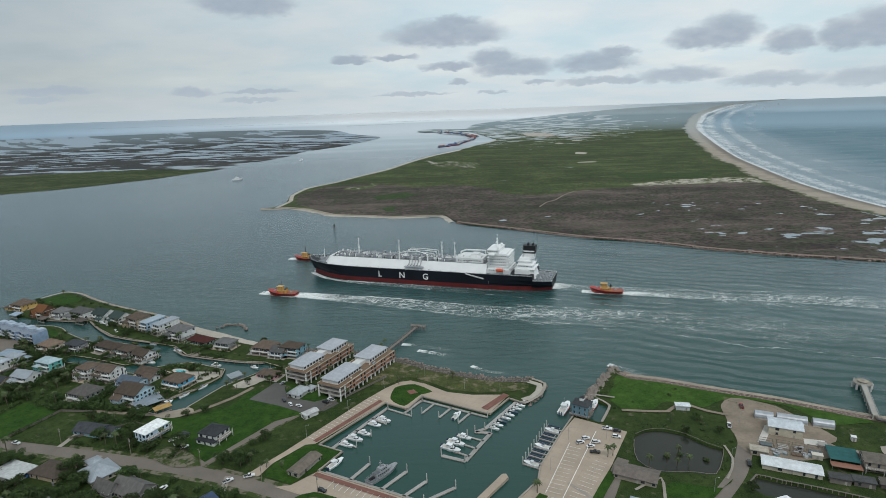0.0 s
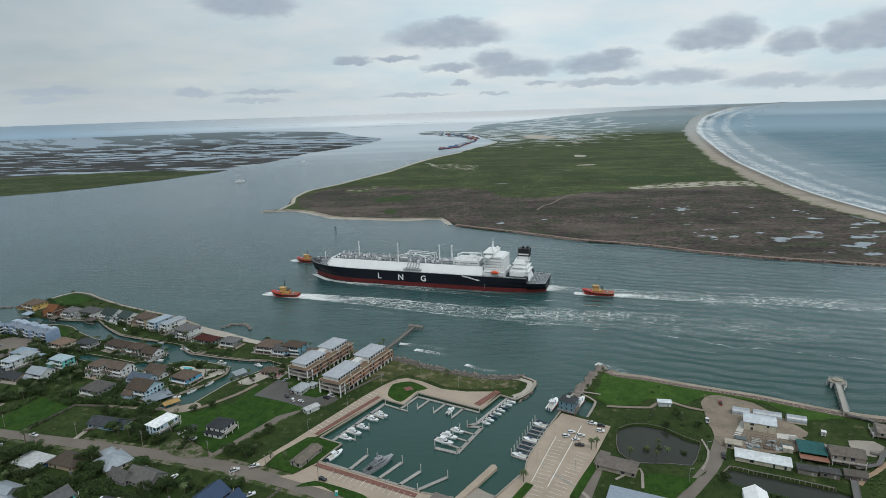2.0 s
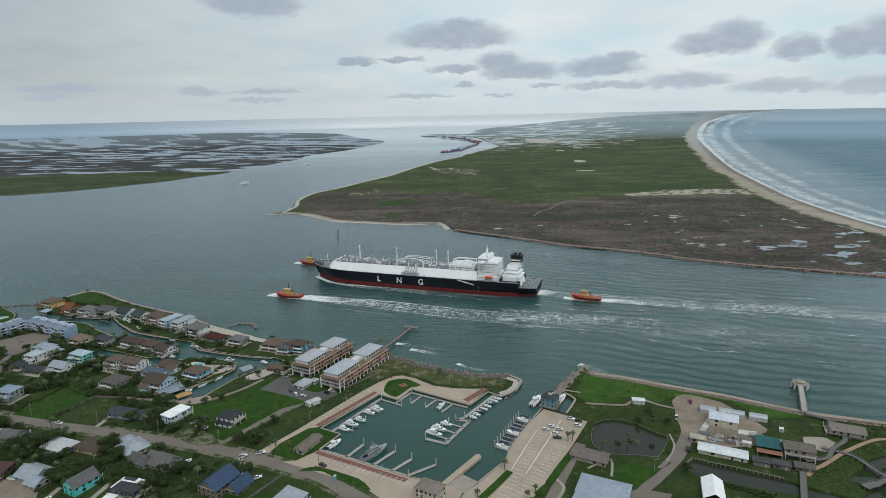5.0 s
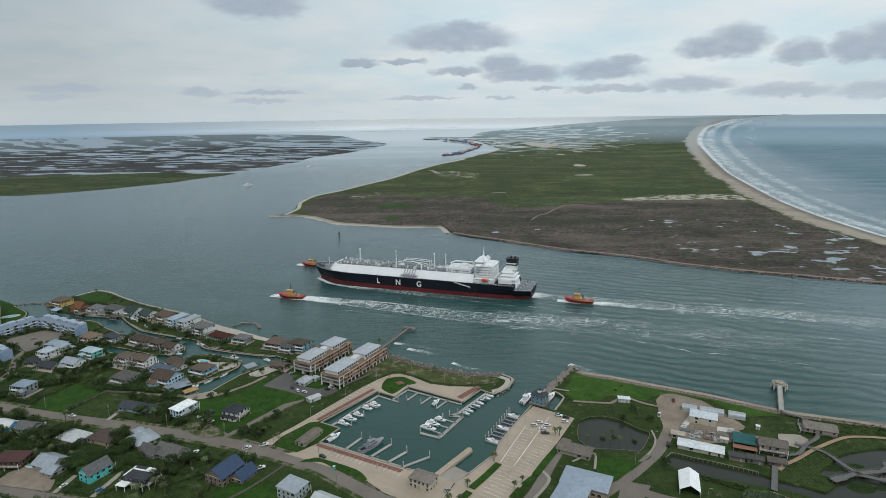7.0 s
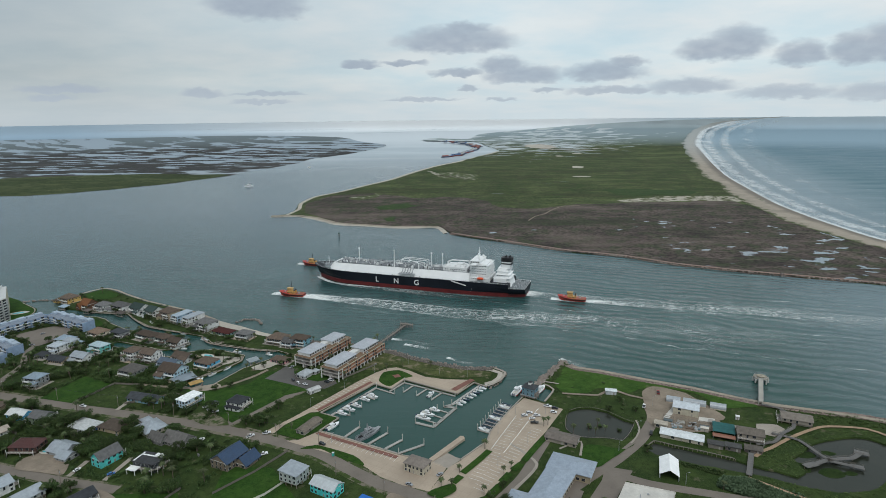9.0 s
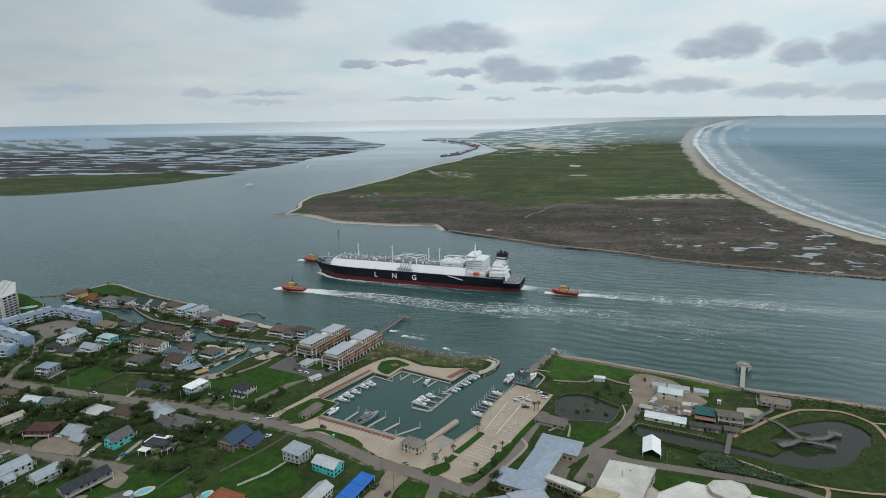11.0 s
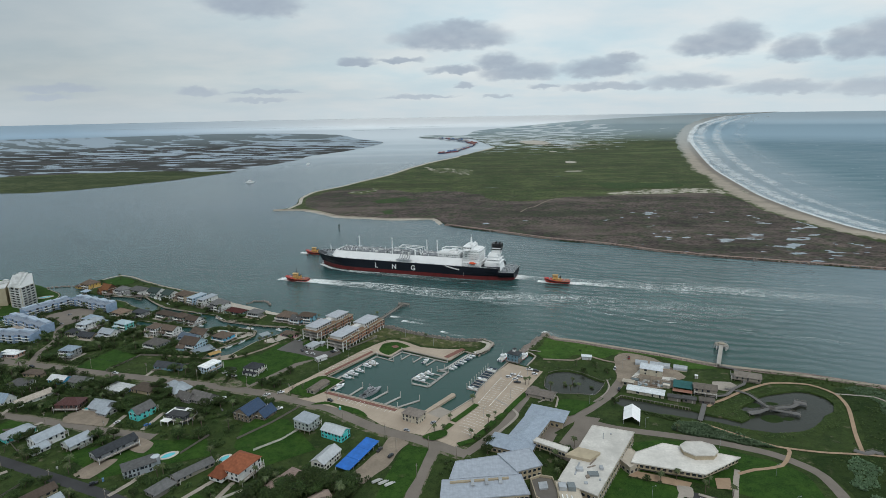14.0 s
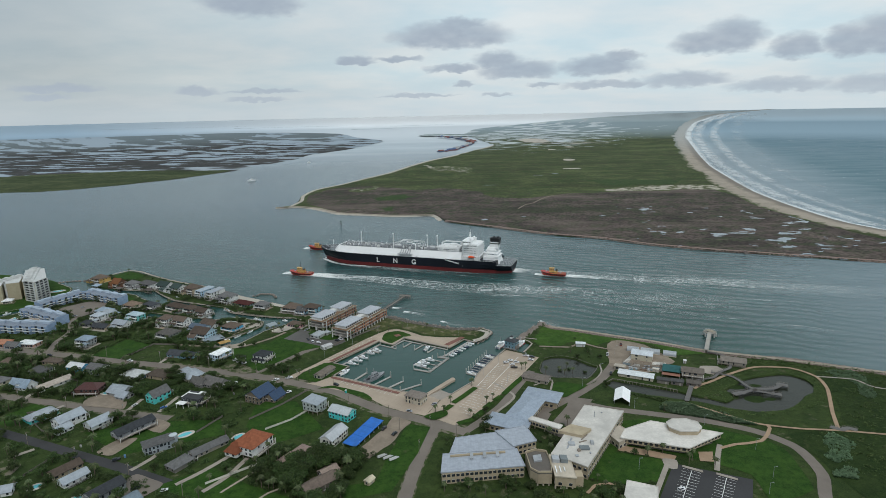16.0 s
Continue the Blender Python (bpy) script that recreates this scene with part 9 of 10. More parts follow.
dock([((-70, 287), (-41, 335))], "pale floating dock along the basin's west wall", 2.2)
for p, q in (((-41, 334), (-25, 324)), ((-50, 322), (-40, 315)), ((-58, 308), (-48, 302)), ((-65, 296), (-55, 290))):
    dock([(p, q)], "short pale floating finger dock", 1.4)
for p, q in (((-54, 258), (-45, 273)), ((-36, 250), (-24, 265)), ((-25, 243), (-13, 256)), ((-16, 238), (2, 250))):
    dock([(p, q)], "long pale finger dock at the south wall", 2.0)
dock([((-68, 266), (-14, 239))], "pale floating walk along the south wall", 1.8)
dock([((-30, 327), (-19, 344), (0, 0))[:2]], "pale floating walk at the basin's corner", 1.8)
dock([((-19, 344), (23, 320))], "pale floating walk along the north wall", 1.8)
for p, q in (((-11, 338), (-18, 327)), ((1, 333), (-7, 321)), ((13, 326), (5, 314))):
    dock([(p, q)], "pale finger dock at the north wall", 1.5)
dock([((47, 343), (21, 306)), ((21, 306), (15, 303)), ((24, 301), (8, 273)), ((8, 273), (-5, 279)), ((15, 303), (24, 301))], "long pale dock with a hooked end in the basin", 2.4)
for k in range(3):
    u = 0.3 + 0.27 * k
    p = Vector((24, 301)).lerp(Vector((8, 273)), u)
    dock([(tuple(p), (p.x - 9, p.y + 5.5))], "short pale finger dock", 1.3)
# launching ramp and its pier
lone("ramp_pier", prism(B(), [(4, 228), (7, 226), (30, 256), (29, 259), (27, 259)], -1, 1.7), SLAB, "rounded concrete pier beside the launching ramp", "pier", kind="structure")
bm = B()
v = [bm.verts.new(p) for p in ((8, 228, 1.5), (19, 221, 1.5), (33, 241, -0.9), (24, 249, -0.9))]
bm.faces.new(v)
lone("ramp", bm, PAVE, "wet concrete boat ramp", "ramp", kind="structure")


def bulkhead(pts, label):
    s = thing("bulkhead", label, "bulkhead", m=pose(0, 0, 0), kind="structure")
    for i, (p, q) in enumerate(zip(pts, pts[1:])):
        p, q = Vector(p), Vector(q)
        L = (q - p).length
        ang = math.degrees(math.atan2(q.y - p.y, q.x - p.x))
        c = part("cap", box(B(), -0.3, L + 0.3, -0.45, 0.45, 1.0, TOWN_Z + 0.45), PAVE, s)
        c.matrix_basis = pose(p.x, p.y, 0, 0, 0, ang)
        w = part("sheet_piling", box(B(), 0, L, -0.2, 0.2, -2, 1.0), M("concrete", (0.22, 0.2, 0.18)), s)
        w.matrix_basis = pose(p.x, p.y, 0, 0, 0, ang)


bulkhead(INLET[2:13], "pale concrete bulkhead round the marina basin")
bulkhead([(27, 231), (45, 253), (48, 265), (66, 299), (77, 318)], "pale concrete bulkhead of the car park")


def boat(x, y, turn, L, label, kind="sport", group="marina boats", colour=None, z=0.0):
    """A small motor boat: raked hull, deck, cabin or console with top, outboards."""
    s = thing("motor_boat", label, "boat", group, pose(x, y, z, 0, 0, turn))
    k = L / 9.0
    st = [(-4.4 * k, (1.0 * k, 1.35 * k, 1.45 * k), 0, 0), (0, (1.1 * k, 1.45 * k, 1.55 * k), 0, 1), (2.6 * k, (0.7 * k, 1.1 * k, 1.35 * k), 3, 4), (4.2 * k, (0.05, 0.25 * k, 0.55 * k), 8, 7)]
    hm = M("paint", colour) if colour else BOATWHITE
    part("hull", hull(B(), st, (-0.3, 0.45 * k, 1.05 * k)), hm, s)
    part("cockpit", box(B(), -4.1 * k, 0, -1.1 * k, 1.1 * k, 0.9 * k, 1.12 * k), M("paint", (0.55, 0.53, 0.48)), s)
    if kind == "sport":
        c = part("cabin", prism(B(), [(-1.2 * k, -1.1 * k), (1.6 * k, -1.0 * k), (2.4 * k, -0.5 * k), (2.4 * k, 0.5 * k), (1.6 * k, 1.0 * k), (-1.2 * k, 1.1 * k)], 1.0 * k, 2.0 * k,
                                [(-1.1 * k, -0.95 * k), (0.9 * k, -0.85 * k), (1.4 * k, -0.4 * k), (1.4 * k, 0.4 * k), (0.9 * k, 0.85 * k), (-1.1 * k, 0.95 * k)]), BOATWHITE, s)
        part("windscreen", prism(B(), [(0.2 * k, -1.02 * k), (1.5 * k, -0.98 * k), (2.2 * k, -0.4 * k), (2.2 * k, 0.4 * k), (1.5 * k, 0.98 * k), (0.2 * k, 1.02 * k)], 1.35 * k, 1.7 * k), GLASS, c)
        part("hardtop", box(B(), -1.9 * k, 0.7 * k, -1.05 * k, 1.05 * k, 2.65 * k, 2.78 * k), BOATWHITE, s)
    else:
        part("console", box(B(), -0.6 * k, 0.6 * k, -0.45 * k, 0.45 * k, 1.05 * k, 1.9 * k), BOATWHITE, s)
        part("hardtop", box(B(), -1.1 * k, 0.9 * k, -0.9 * k, 0.9 * k, 2.6 * k, 2.7 * k), M("paint", (0.6, 0.62, 0.64)) if rng.random() < 0.5 else NAVY, s)
    bm = B()
    for a in (-1.0 * k, 0.6 * k):
        pipe(bm, [(a, -0.8 * k, 1.0 * k), (a, -0.8 * k, 2.68 * k), (a, 0.8 * k, 2.68 * k), (a, 0.8 * k, 1.0 * k)], 0.05, 5)
    part("top_frame", bm, SHIPGREY, s)
    for b in (-0.45, 0.45):
        part("outboard", box(B(), -5.0 * k, -4.4 * k, b * k - 0.18, b * k + 0.18, 0.1, 1.5 * k), NAVY, s)
    return s


for x, y, t, L in ((-42, 319, -30, 10), (-47, 314, -30, 9), (-52, 304, -30, 9), (-57, 298, -28, 11), (-61, 292, -28, 9)):
    boat(x, y, t, L, "white sport-fishing boat moored at a finger dock")
boat(-64, 273, 55, 11, "white cabin boat moored in the corner of the basin")
boat(4, 322, 60, 9, "white cabin boat at the north wall")
for x, y, t, L in ((0, 285, -32, 12), (3, 291, -32, 11), (8, 297, -32, 9)):
    boat(x, y, t, L, "white cabin cruiser moored at the hooked dock")
for k in range(9):
    p = Vector((46, 339)).lerp(Vector((24, 308)), k / 8)
    boat(p.x + 2.6, p.y - 2.2, -38, 6.4, "small open boat on a lift beside the long dock", "open", "boats on the long dock", None if k % 3 else (0.05, 0.08, 0.12), 0.3)
for k in range(10):
    p = Vector((48, 264)).lerp(Vector((67, 301)), k / 9)
    dock([((p.x, p.y), (p.x - 8.5, p.y + 5.2))], "dark narrow berth dock beside the car park", 1.2)
    if k in (0, 4, 8):
        boat(p.x - 4, p.y + 4.6, 150, 8.5, "white centre-console boat in a berth", "open", "berth boats")
    else:
        s = thing("boat_lift", "dark boat lift with paired beams over the water", "boat lift", "boat lifts", pose(p.x - 4.6, p.y + 4.4, 0, 0, 0, 148))
        for yy in (-0.9, 0.9):
            part("beam", box(B(), -4, 4, yy - 0.2, yy + 0.2, 0.7, 1.1), NAVY, s)
        for xx in (-3.8, 3.8):
            part("cradle", box(B(), xx - 0.15, xx + 0.15, -1.5, 1.5, 0.9, 1.1), SHIPGREY, s)

# grey patrol vessel
s = thing("patrol_vessel", "battleship-grey patrol vessel moored between finger docks", "boat", m=pose(-37, 262, 0, 0, 0, 48) @ Matrix.Scale(0.8, 4))
GUN = plain("naval_grey", (0.29, 0.305, 0.32), 0.55, big=0.3, small=2.0, vary=0.18)
st = [(-12, (2.6, 3.1, 3.3), 0, 0), (0, (2.9, 3.3, 3.5), 0, 0.6), (7, (2.0, 2.7, 3.1), 2, 5), (12, (0.1, 0.6, 1.2), 8, 9)]
part("hull", hull(B(), st, (-0.8, 0.9, 2.2)), GUN, s)
part("deck", prism(B(), [(-11.8, -2.9), (0, -3.1), (7.2, -2.6), (11, -1.0), (11, 1.0), (7.2, 2.6), (0, 3.1), (-11.8, 2.9)], 2.1, 2.5), M("paint", (0.13, 0.14, 0.15)), s)
c = part("deckhouse", prism(prism(box(B(), -6.5, 5.4, -2.4, 2.4, 2.4, 4.7), [(-6.2, -2.3), (5.2, -2.3), (6.6, -1.4), (6.6, 1.4), (5.2, 2.3), (-6.2, 2.3)], 2.4, 4.9), [(-2.8, -2.1), (3.2, -2.1), (4.4, -1.2), (4.4, 1.2), (3.2, 2.1), (-2.8, 2.1)], 4.9, 7.2, [(-2.4, -1.9), (2.4, -1.9), (3.4, -1.0), (3.4, 1.0), (2.4, 1.9), (-2.4, 1.9)]), GUN, s)
part("deckhouse_windows", windows_strip(windows_strip(windows_strip(B(), -2.2, 3.0, -2.08, 5.7, 6.5, 4, "y"), -1.1, 1.1, 4.15, 5.7, 6.5, 3, "x"), -5.6, 4.6, -2.42, 3.4, 4.1, 6, "y"), GLASS, c)
bm = rod(B(), (-0.5, 0, 6.9), (-0.5, 0, 12), 0.18, 6)
box(bm, -0.7, -0.3, -1.5, 1.5, 8.8, 9.0)
box(bm, -0.9, -0.1, -0.9, 0.9, 10.2, 10.4)
part("mast", bm, GUN, s)
part("awning", box(B(), -6.5, -2.2, -1.9, 1.9, 5.0, 5.15), M("paint", (0.12, 0.13, 0.14)), s)
part("gun_mount", rod(rod(B(), (7.6, 0, 2.4), (7.6, 0, 3.5), 0.9, 8), (7.6, 0, 3.3), (9.8, 0, 3.7), 0.14, 6), GUN, s)
for q in (1.6, -1.6):
    part("life_raft", rod(B(), (-4.4, q * 1.25, 3.1), (-3.0, q * 1.25, 3.1), 0.4, 8), WHITE, s)
part("searchlight", rod(B(), (1.6, 0, 6.9), (1.6, 0, 7.7), 0.4, 8), BLACK, s)
part("tender", box(box(B(), -10.5, -6.5, -1.1, 1.1, 2.5, 3.1), -9.5, -8, -0.4, 0.4, 3.1, 3.8), BLACK, s)
part("railing", rail(rail(B(), [(-11.8, 3.0, 2.4), (0, 3.3, 2.4), (7, 2.9, 2.9)], 1.0, 2), [(-11.8, -3.0, 2.4), (0, -3.3, 2.4), (7, -2.9, 2.9)], 1.0, 2), GUN, s)
# pilot boats at the station
for x, y, t, L, lab in ((73, 327, 60, 15, "white and red pilot boat with mast beside the station"), (92, 330, 58, 13, "white pilot boat in the slip")):
    s = boat(x, y, t, L, lab, "sport", "pilot boats")
    part("boot_stripe", box(B(), -L * 0.46, L * 0.3, -L * 0.168, L * 0.168, 0.3, 0.75), M("paint", (0.3, 0.03, 0.03)), s)
    part("mast", rod(B(), (-1, 0, L * 0.3), (-1, 0, L * 0.62), 0.12, 6), SHIPGREY, s)
# canal boats and boathouses
for x, y, t, L in ((-331, 512, -20, 10), (-322, 505, -24, 8), (-306, 490, -40, 9), (-226, 440, -30, 10), (-182, 409, -22, 9), (-238, 418, -20, 9), (-186, 360, 55, 8), (-178, 372, 55, 8), (-193, 349, 60, 8), (-150, 403, -35, 8), (-255, 457, -25, 7), (-478, 440, 45, 8), (-560, 350, 50, 7), (-445, 500, 70, 6)):
    boat(x, y, t, L, "white motor boat moored in the canal", rng.choice(("sport", "open")), "canal boats")


def boathouse(x, y, w, d, turn, roof, label, metal=True):
    s = thing("boathouse", label, "boathouse", "canal boathouses", pose(x, y, 0, 0, 0, turn))
    for i in range(3):
        for j in (-1, 1):
            px = -w / 2 + 0.4 + (w - 0.8) * i / 2
            part("post", box(B(), px - 0.15, px + 0.15, j * (d / 2 - 0.4) - 0.15, j * (d / 2 - 0.4) + 0.15, -2, 4.2), POST, s)
    r = part("roof", roof_mesh("shed", w, d, 0.8, 0.5), M("seam" if metal else "shingle", roof), s)
    r.matrix_basis = pose(0, 0, 4.2)
    part("deck", box(B(), -w / 2, w / 2, -d / 2, -d / 2 + 1.6, 0.9, 1.15), DECK, s)


boathouse(-204, 346, 17, 11, 45, (0.30, 0.35, 0.40), "large open boathouse with grey metal roof")
boathouse(-190, 337, 10, 4, 45, (0.40, 0.26, 0.10), "narrow boathouse with orange-tan roof", False)
boathouse(-158, 383, 9, 7, 45, (0.30, 0.34, 0.36), "small open boathouse with grey roof")
boathouse(-432, 538, 10, 7, -22, (0.36, 0.45, 0.55), "boathouse with pale blue roof at the point")
boathouse(-395, 523, 9, 6, -22, (0.12, 0.10, 0.09), "dark open boathouse on the canal", False)
boathouse(-352, 514, 10, 6, -22, (0.13, 0.11, 0.10), "dark open boathouse on the canal", False)
boathouse(-312, 446, 9, 6, -25, (0.08, 0.08, 0.09), "dark open boathouse on the canal", False)


def jetty(pts, label, w=1.8):
    s = thing("dock", label, "dock", "canal docks", pose(0, 0, 0))
    part("deck", strip(pts, w, 1.5, 4, 0.2), M("wood", (0.26, 0.22, 0.18)), s)
    for x, y in smooth_line(pts, 5):
        part("pile", rod(B(), (x + 0.8, y, -2), (x + 0.8, y, 2.6), 0.16, 6), POST, s)


jetty([(-345, 517), (-326, 497), (-303, 477), (-276, 465), (-250, 456)], "weathered dock along the canal bank")
jetty([(-232, 447), (-216, 429), (-168, 413), (-145, 409)], "weathered dock along the canal bank")
jetty([(-392, 524), (-360, 518)], "weathered dock along the canal bank")
jetty([(-183, 365), (-171, 386), (-174, 398)], "weathered dock along the canal bank")
jetty([(-198, 350), (-184, 366)], "weathered dock along the canal bank")
jetty([(-290, 461), (-270, 454), (-252, 443)], "weathered dock along the canal bank")
jetty([(-469, 458), (-460, 480), (-455, 515)], "pale dock along the tower's canal", 1.5)
jetty([(-210, 428), (-206, 434)], "T-shaped timber dock head", 8)
for k in range(14):
    x, y = -200 + k * 5 + rng.uniform(-3, 3), 424 - k * 1.9 + rng.uniform(-2, 2)
    lone("mooring_pile", rod(B(), (0, 0, -2), (0, 0, 3.2), 0.16, 6), POST, "lone timber mooring pile in the canal", "pile", "mooring piles", m=pose(x, y, 0))

# ---- vehicles ----


def car_parts(kind, colour):
    s = thing("car", "", "car")
    L, W, H = {"sedan": (4.7, 1.85, 1.45), "suv": (4.9, 1.95, 1.8), "pickup": (5.8, 2.0, 1.9)}[kind]
    paint = plain("car_paint", colour, 0.25, vary=0.05, spec=0.6)
    body = part("body", prism(B(), [(-L / 2, -W / 2 + 0.1), (-L / 2 + 0.2, -W / 2), (L / 2 - 0.3, -W / 2), (L / 2, -W / 2 + 0.25), (L / 2, W / 2 - 0.25), (L / 2 - 0.3, W / 2), (-L / 2 + 0.2, W / 2), (-L / 2, W / 2 - 0.1)], 0.35, H * 0.58), paint, s)
    a, b = {"sedan": (-1.5, 1.0), "suv": (-2.3, 1.0), "pickup": (-0.9, 1.1)}[kind]
    part("cabin", prism(B(), [(a, -W / 2 + 0.05), (b, -W / 2 + 0.05), (b, W / 2 - 0.05), (a, W / 2 - 0.05)], H * 0.58, H, [(a + 0.35, -W / 2 + 0.25), (b - 0.6, -W / 2 + 0.25), (b - 0.6, W / 2 - 0.25), (a + 0.35, W / 2 - 0.25)]), GLASS, s)
    part("car_roof", box(B(), a + 0.34, b - 0.58, -W / 2 + 0.24, W / 2 - 0.24, H - 0.04, H + 0.03), paint, s)
    if kind == "pickup":
        part("bed", box(B(), -L / 2 + 0.15, a - 0.1, -W / 2 + 0.15, W / 2 - 0.15, H * 0.55, H * 0.585), BLACK, s)
    for x in (-L * 0.31, L * 0.31):
        for y in (-1, 1):
            part("wheel", rod(B(), (x, y * (W / 2 - 0.22), 0.34), (x, y * (W / 2 + 0.01), 0.34), 0.34, 10), RUBBER, s)
    return s


def cars(kind, colour, label, spots):
    first = None
    for x, y, t in spots:
        m = pose(x, y, Z1 + 0.36, 0, 0, t)
        if first is None:
            first = tagged(car_parts(kind, colour), label, "car", "parked cars")
            first.matrix_basis = m
        else:
            copy_thing(first, m)


cars("pickup", (0.72, 0.73, 0.74), "white parked pickup truck outdoors", [(-80, 345, 150), (-166, 300, 40), (-161, 296, 40), (93, 300, -20), (-108, 262, 20), (60, 192, 50), (-262, 301, -18), (-118, 258, 40), (165, 300, 70), (-185, 256, 60), (-102, 236, 30)])
cars("suv", (0.74, 0.75, 0.76), "white parked sport utility car", [(-106, 340, 120), (-77, 350, 150), (78, 290, 10), (74, 286, 15), (83, 286, 5), (96, 291, -15), (-156, 292, 40), (158, 110, 20), (-150, 253, 65), (-172, 262, 60)])
cars("sedan", (0.70, 0.71, 0.72), "white parked sedan car", [(79, 282, 8), (-100, 338, 150), (174, 98, 20), (-214, 218, 60), (-176, 105, 20), (-142, 114, 30)])
cars("suv", (0.025, 0.028, 0.032), "black parked sport utility car", [(-112, 346, 120), (-83, 342, 150), (98, 297, -15), (-66, 248, -25), (-12, 173, 60), (-240, 246, 10), (-160, 116, 25), (-188, 146, 40), (-345, 316, -16)])
cars("pickup", (0.03, 0.03, 0.03), "black parked pickup truck outdoors", [(80, 276, -10), (-20, 180, 65), (-30, 146, 60), (158, 262, 70)])
cars("sedan", (0.30, 0.31, 0.33), "silver-grey parked sedan car", [(-4, 204, -28), (-390, 425, 20), (-372, 446, 30), (-400, 455, 60), (14, 214, 40), (-410, 440, 50), (-120, 372, 60)])
cars("sedan", (0.04, 0.16, 0.45), "blue parked sedan car", [(-190, 214, 30), (-230, 268, 40)])
cars("pickup", (0.24, 0.02, 0.02), "dark red parked pickup truck", [(183, 322, 75)])
# ---- trees and plants ----
BARK = plain("bark", (0.13, 0.10, 0.075), 0.95, big=1.0, small=8.0, vary=0.3, bump=0.03)


def leaf_material(name, dark, light):
    n = Nodes(name)
    g = n.t.nodes.new("ShaderNodeNewGeometry")
    info = n.t.nodes.new("ShaderNodeObjectInfo")
    a = n.noise(0.5, 3.0)
    c = n.mix(g.outputs["Random Per Island"], dark, light)
    c = n.mix(n.span(a, 0.35, 0.65, 0, 0.5), c, shade(dark, 0.7))
    hs = n.t.nodes.new("ShaderNodeHueSaturation")
    n.link(n.span(info.outputs["Random"], 0, 1, 0.7, 1.25), hs.inputs["Value"])
    n.link(n.span(info.outputs["Random"], 0, 1, 0.485, 0.51), hs.inputs["Hue"])
    n.link(c, hs.inputs["Color"])
    return n.done(hs.outputs[0], 0.75, spec=0.25)


OAKLEAF = leaf_material("oak_leaves", (0.014, 0.032, 0.008), (0.078, 0.124, 0.034))
PALMLEAF = leaf_material("palm_leaves", (0.034, 0.054, 0.022), (0.115, 0.140, 0.060))
REEDLEAF = leaf_material("reed_leaves", (0.100, 0.172, 0.092), (0.160, 0.240, 0.138))
TUFTLEAF = leaf_material("rough_grass_tufts", (0.045, 0.084, 0.020), (0.090, 0.135, 0.042))
SCRUBLEAF = leaf_material("scrub_leaves", (0.024, 0.046, 0.013), (0.080, 0.108, 0.040))


def leaf_blob(bm, centre, radius, n, r, size):
    """Leaf clumps spread through an uneven blob."""
    for i in range(n):
        d = Vector((r.gauss(0, 1), r.gauss(0, 1), r.gauss(0, 0.8))).normalized()
        p = Vector(centre) + Vector((d.x * radius, d.y * radius, d.z * radius * 0.75)) * r.uniform(0.55, 1.08)
        t = Euler((r.uniform(-0.9, 0.9), r.uniform(-0.9, 0.9), r.uniform(0, 6.28))).to_matrix()
        k = size * r.uniform(0.6, 1.3)
        v = [bm.verts.new(p + t @ Vector(c) * k) for c in ((-1, -0.25, 0), (-0.2, -0.75, 0.18), (0.9, -0.3, 0), (0.75, 0.6, -0.15), (-0.3, 0.8, 0.1))]
        bm.faces.new(v)


def mesh_of(bm, name, mat):
    me = bpy.data.meshes.new(name)
    bm.to_mesh(me)
    bm.free()
    me.materials.append(mat)
    return me


OAKS, PALMS, SHRUBS = [], [], []
for k in range(5):
    r = random.Random(40 + k)
    tall = r.uniform(3.6, 5.5)
    tr = rod(B(), (0, 0, -0.3), (r.uniform(-0.3, 0.3), r.uniform(-0.3, 0.3), tall * 0.5), 0.32, 7, 0.22)
    cr = B()
    for i in range(7):
        a = i * 0.9 + r.uniform(-0.3, 0.3)
        e = Vector((math.cos(a) * r.uniform(0.9, 2.4), math.sin(a) * r.uniform(0.9, 2.4), tall * r.uniform(0.62, 1.0)))
        rod(tr, (0, 0, tall * 0.42), e, 0.13, 5, 0.05)
        leaf_blob(cr, e, r.uniform(1.1, 1.8), 170, r, 0.21)
    OAKS.append((mesh_of(tr, "trunk", BARK), mesh_of(cr, "crown", OAKLEAF)))
for k in range(4):
    r = random.Random(60 + k)
    tall = r.uniform(4.5, 8.0)
    tr = B()
    lean = r.uniform(-0.4, 0.4)
    pts = [(lean * (u / 4) ** 2, 0.2 * lean * u / 4, tall * u / 4 - (0.3 if u == 0 else 0)) for u in range(5)]
    for p, q in zip(pts, pts[1:]):
        rod(tr, p, q, 0.2, 7, 0.17)
    cr = B()
    top = Vector(pts[-1])
    for i in range(26):
        a = i * 2.39996
        up = r.uniform(-0.5, 1.1)
        L = r.uniform(1.5, 2.3)
        d = Vector((math.cos(a), math.sin(a), 0))
        s = Vector((-d.y, d.x, 0))
        prev = None
        for j in range(5):
            u = j / 4
            c = top + d * (L * u) + Vector((0, 0, up * u * 1.1 - 1.25 * u * u))
            w = 0.34 * (1 - abs(u - 0.45) * 1.5) + 0.05
            cur = (cr.verts.new(c + s * w - Vector((0, 0, w * 0.45))), cr.verts.new(c), cr.verts.new(c - s * w - Vector((0, 0, w * 0.45))))
            if prev:
                cr.faces.new((prev[0], cur[0], cur[1], prev[1]))
                cr.faces.new((prev[1], cur[1], cur[2], prev[2]))
            prev = cur
    PALMS.append((mesh_of(tr, "trunk", BARK), mesh_of(cr, "crown", PALMLEAF)))
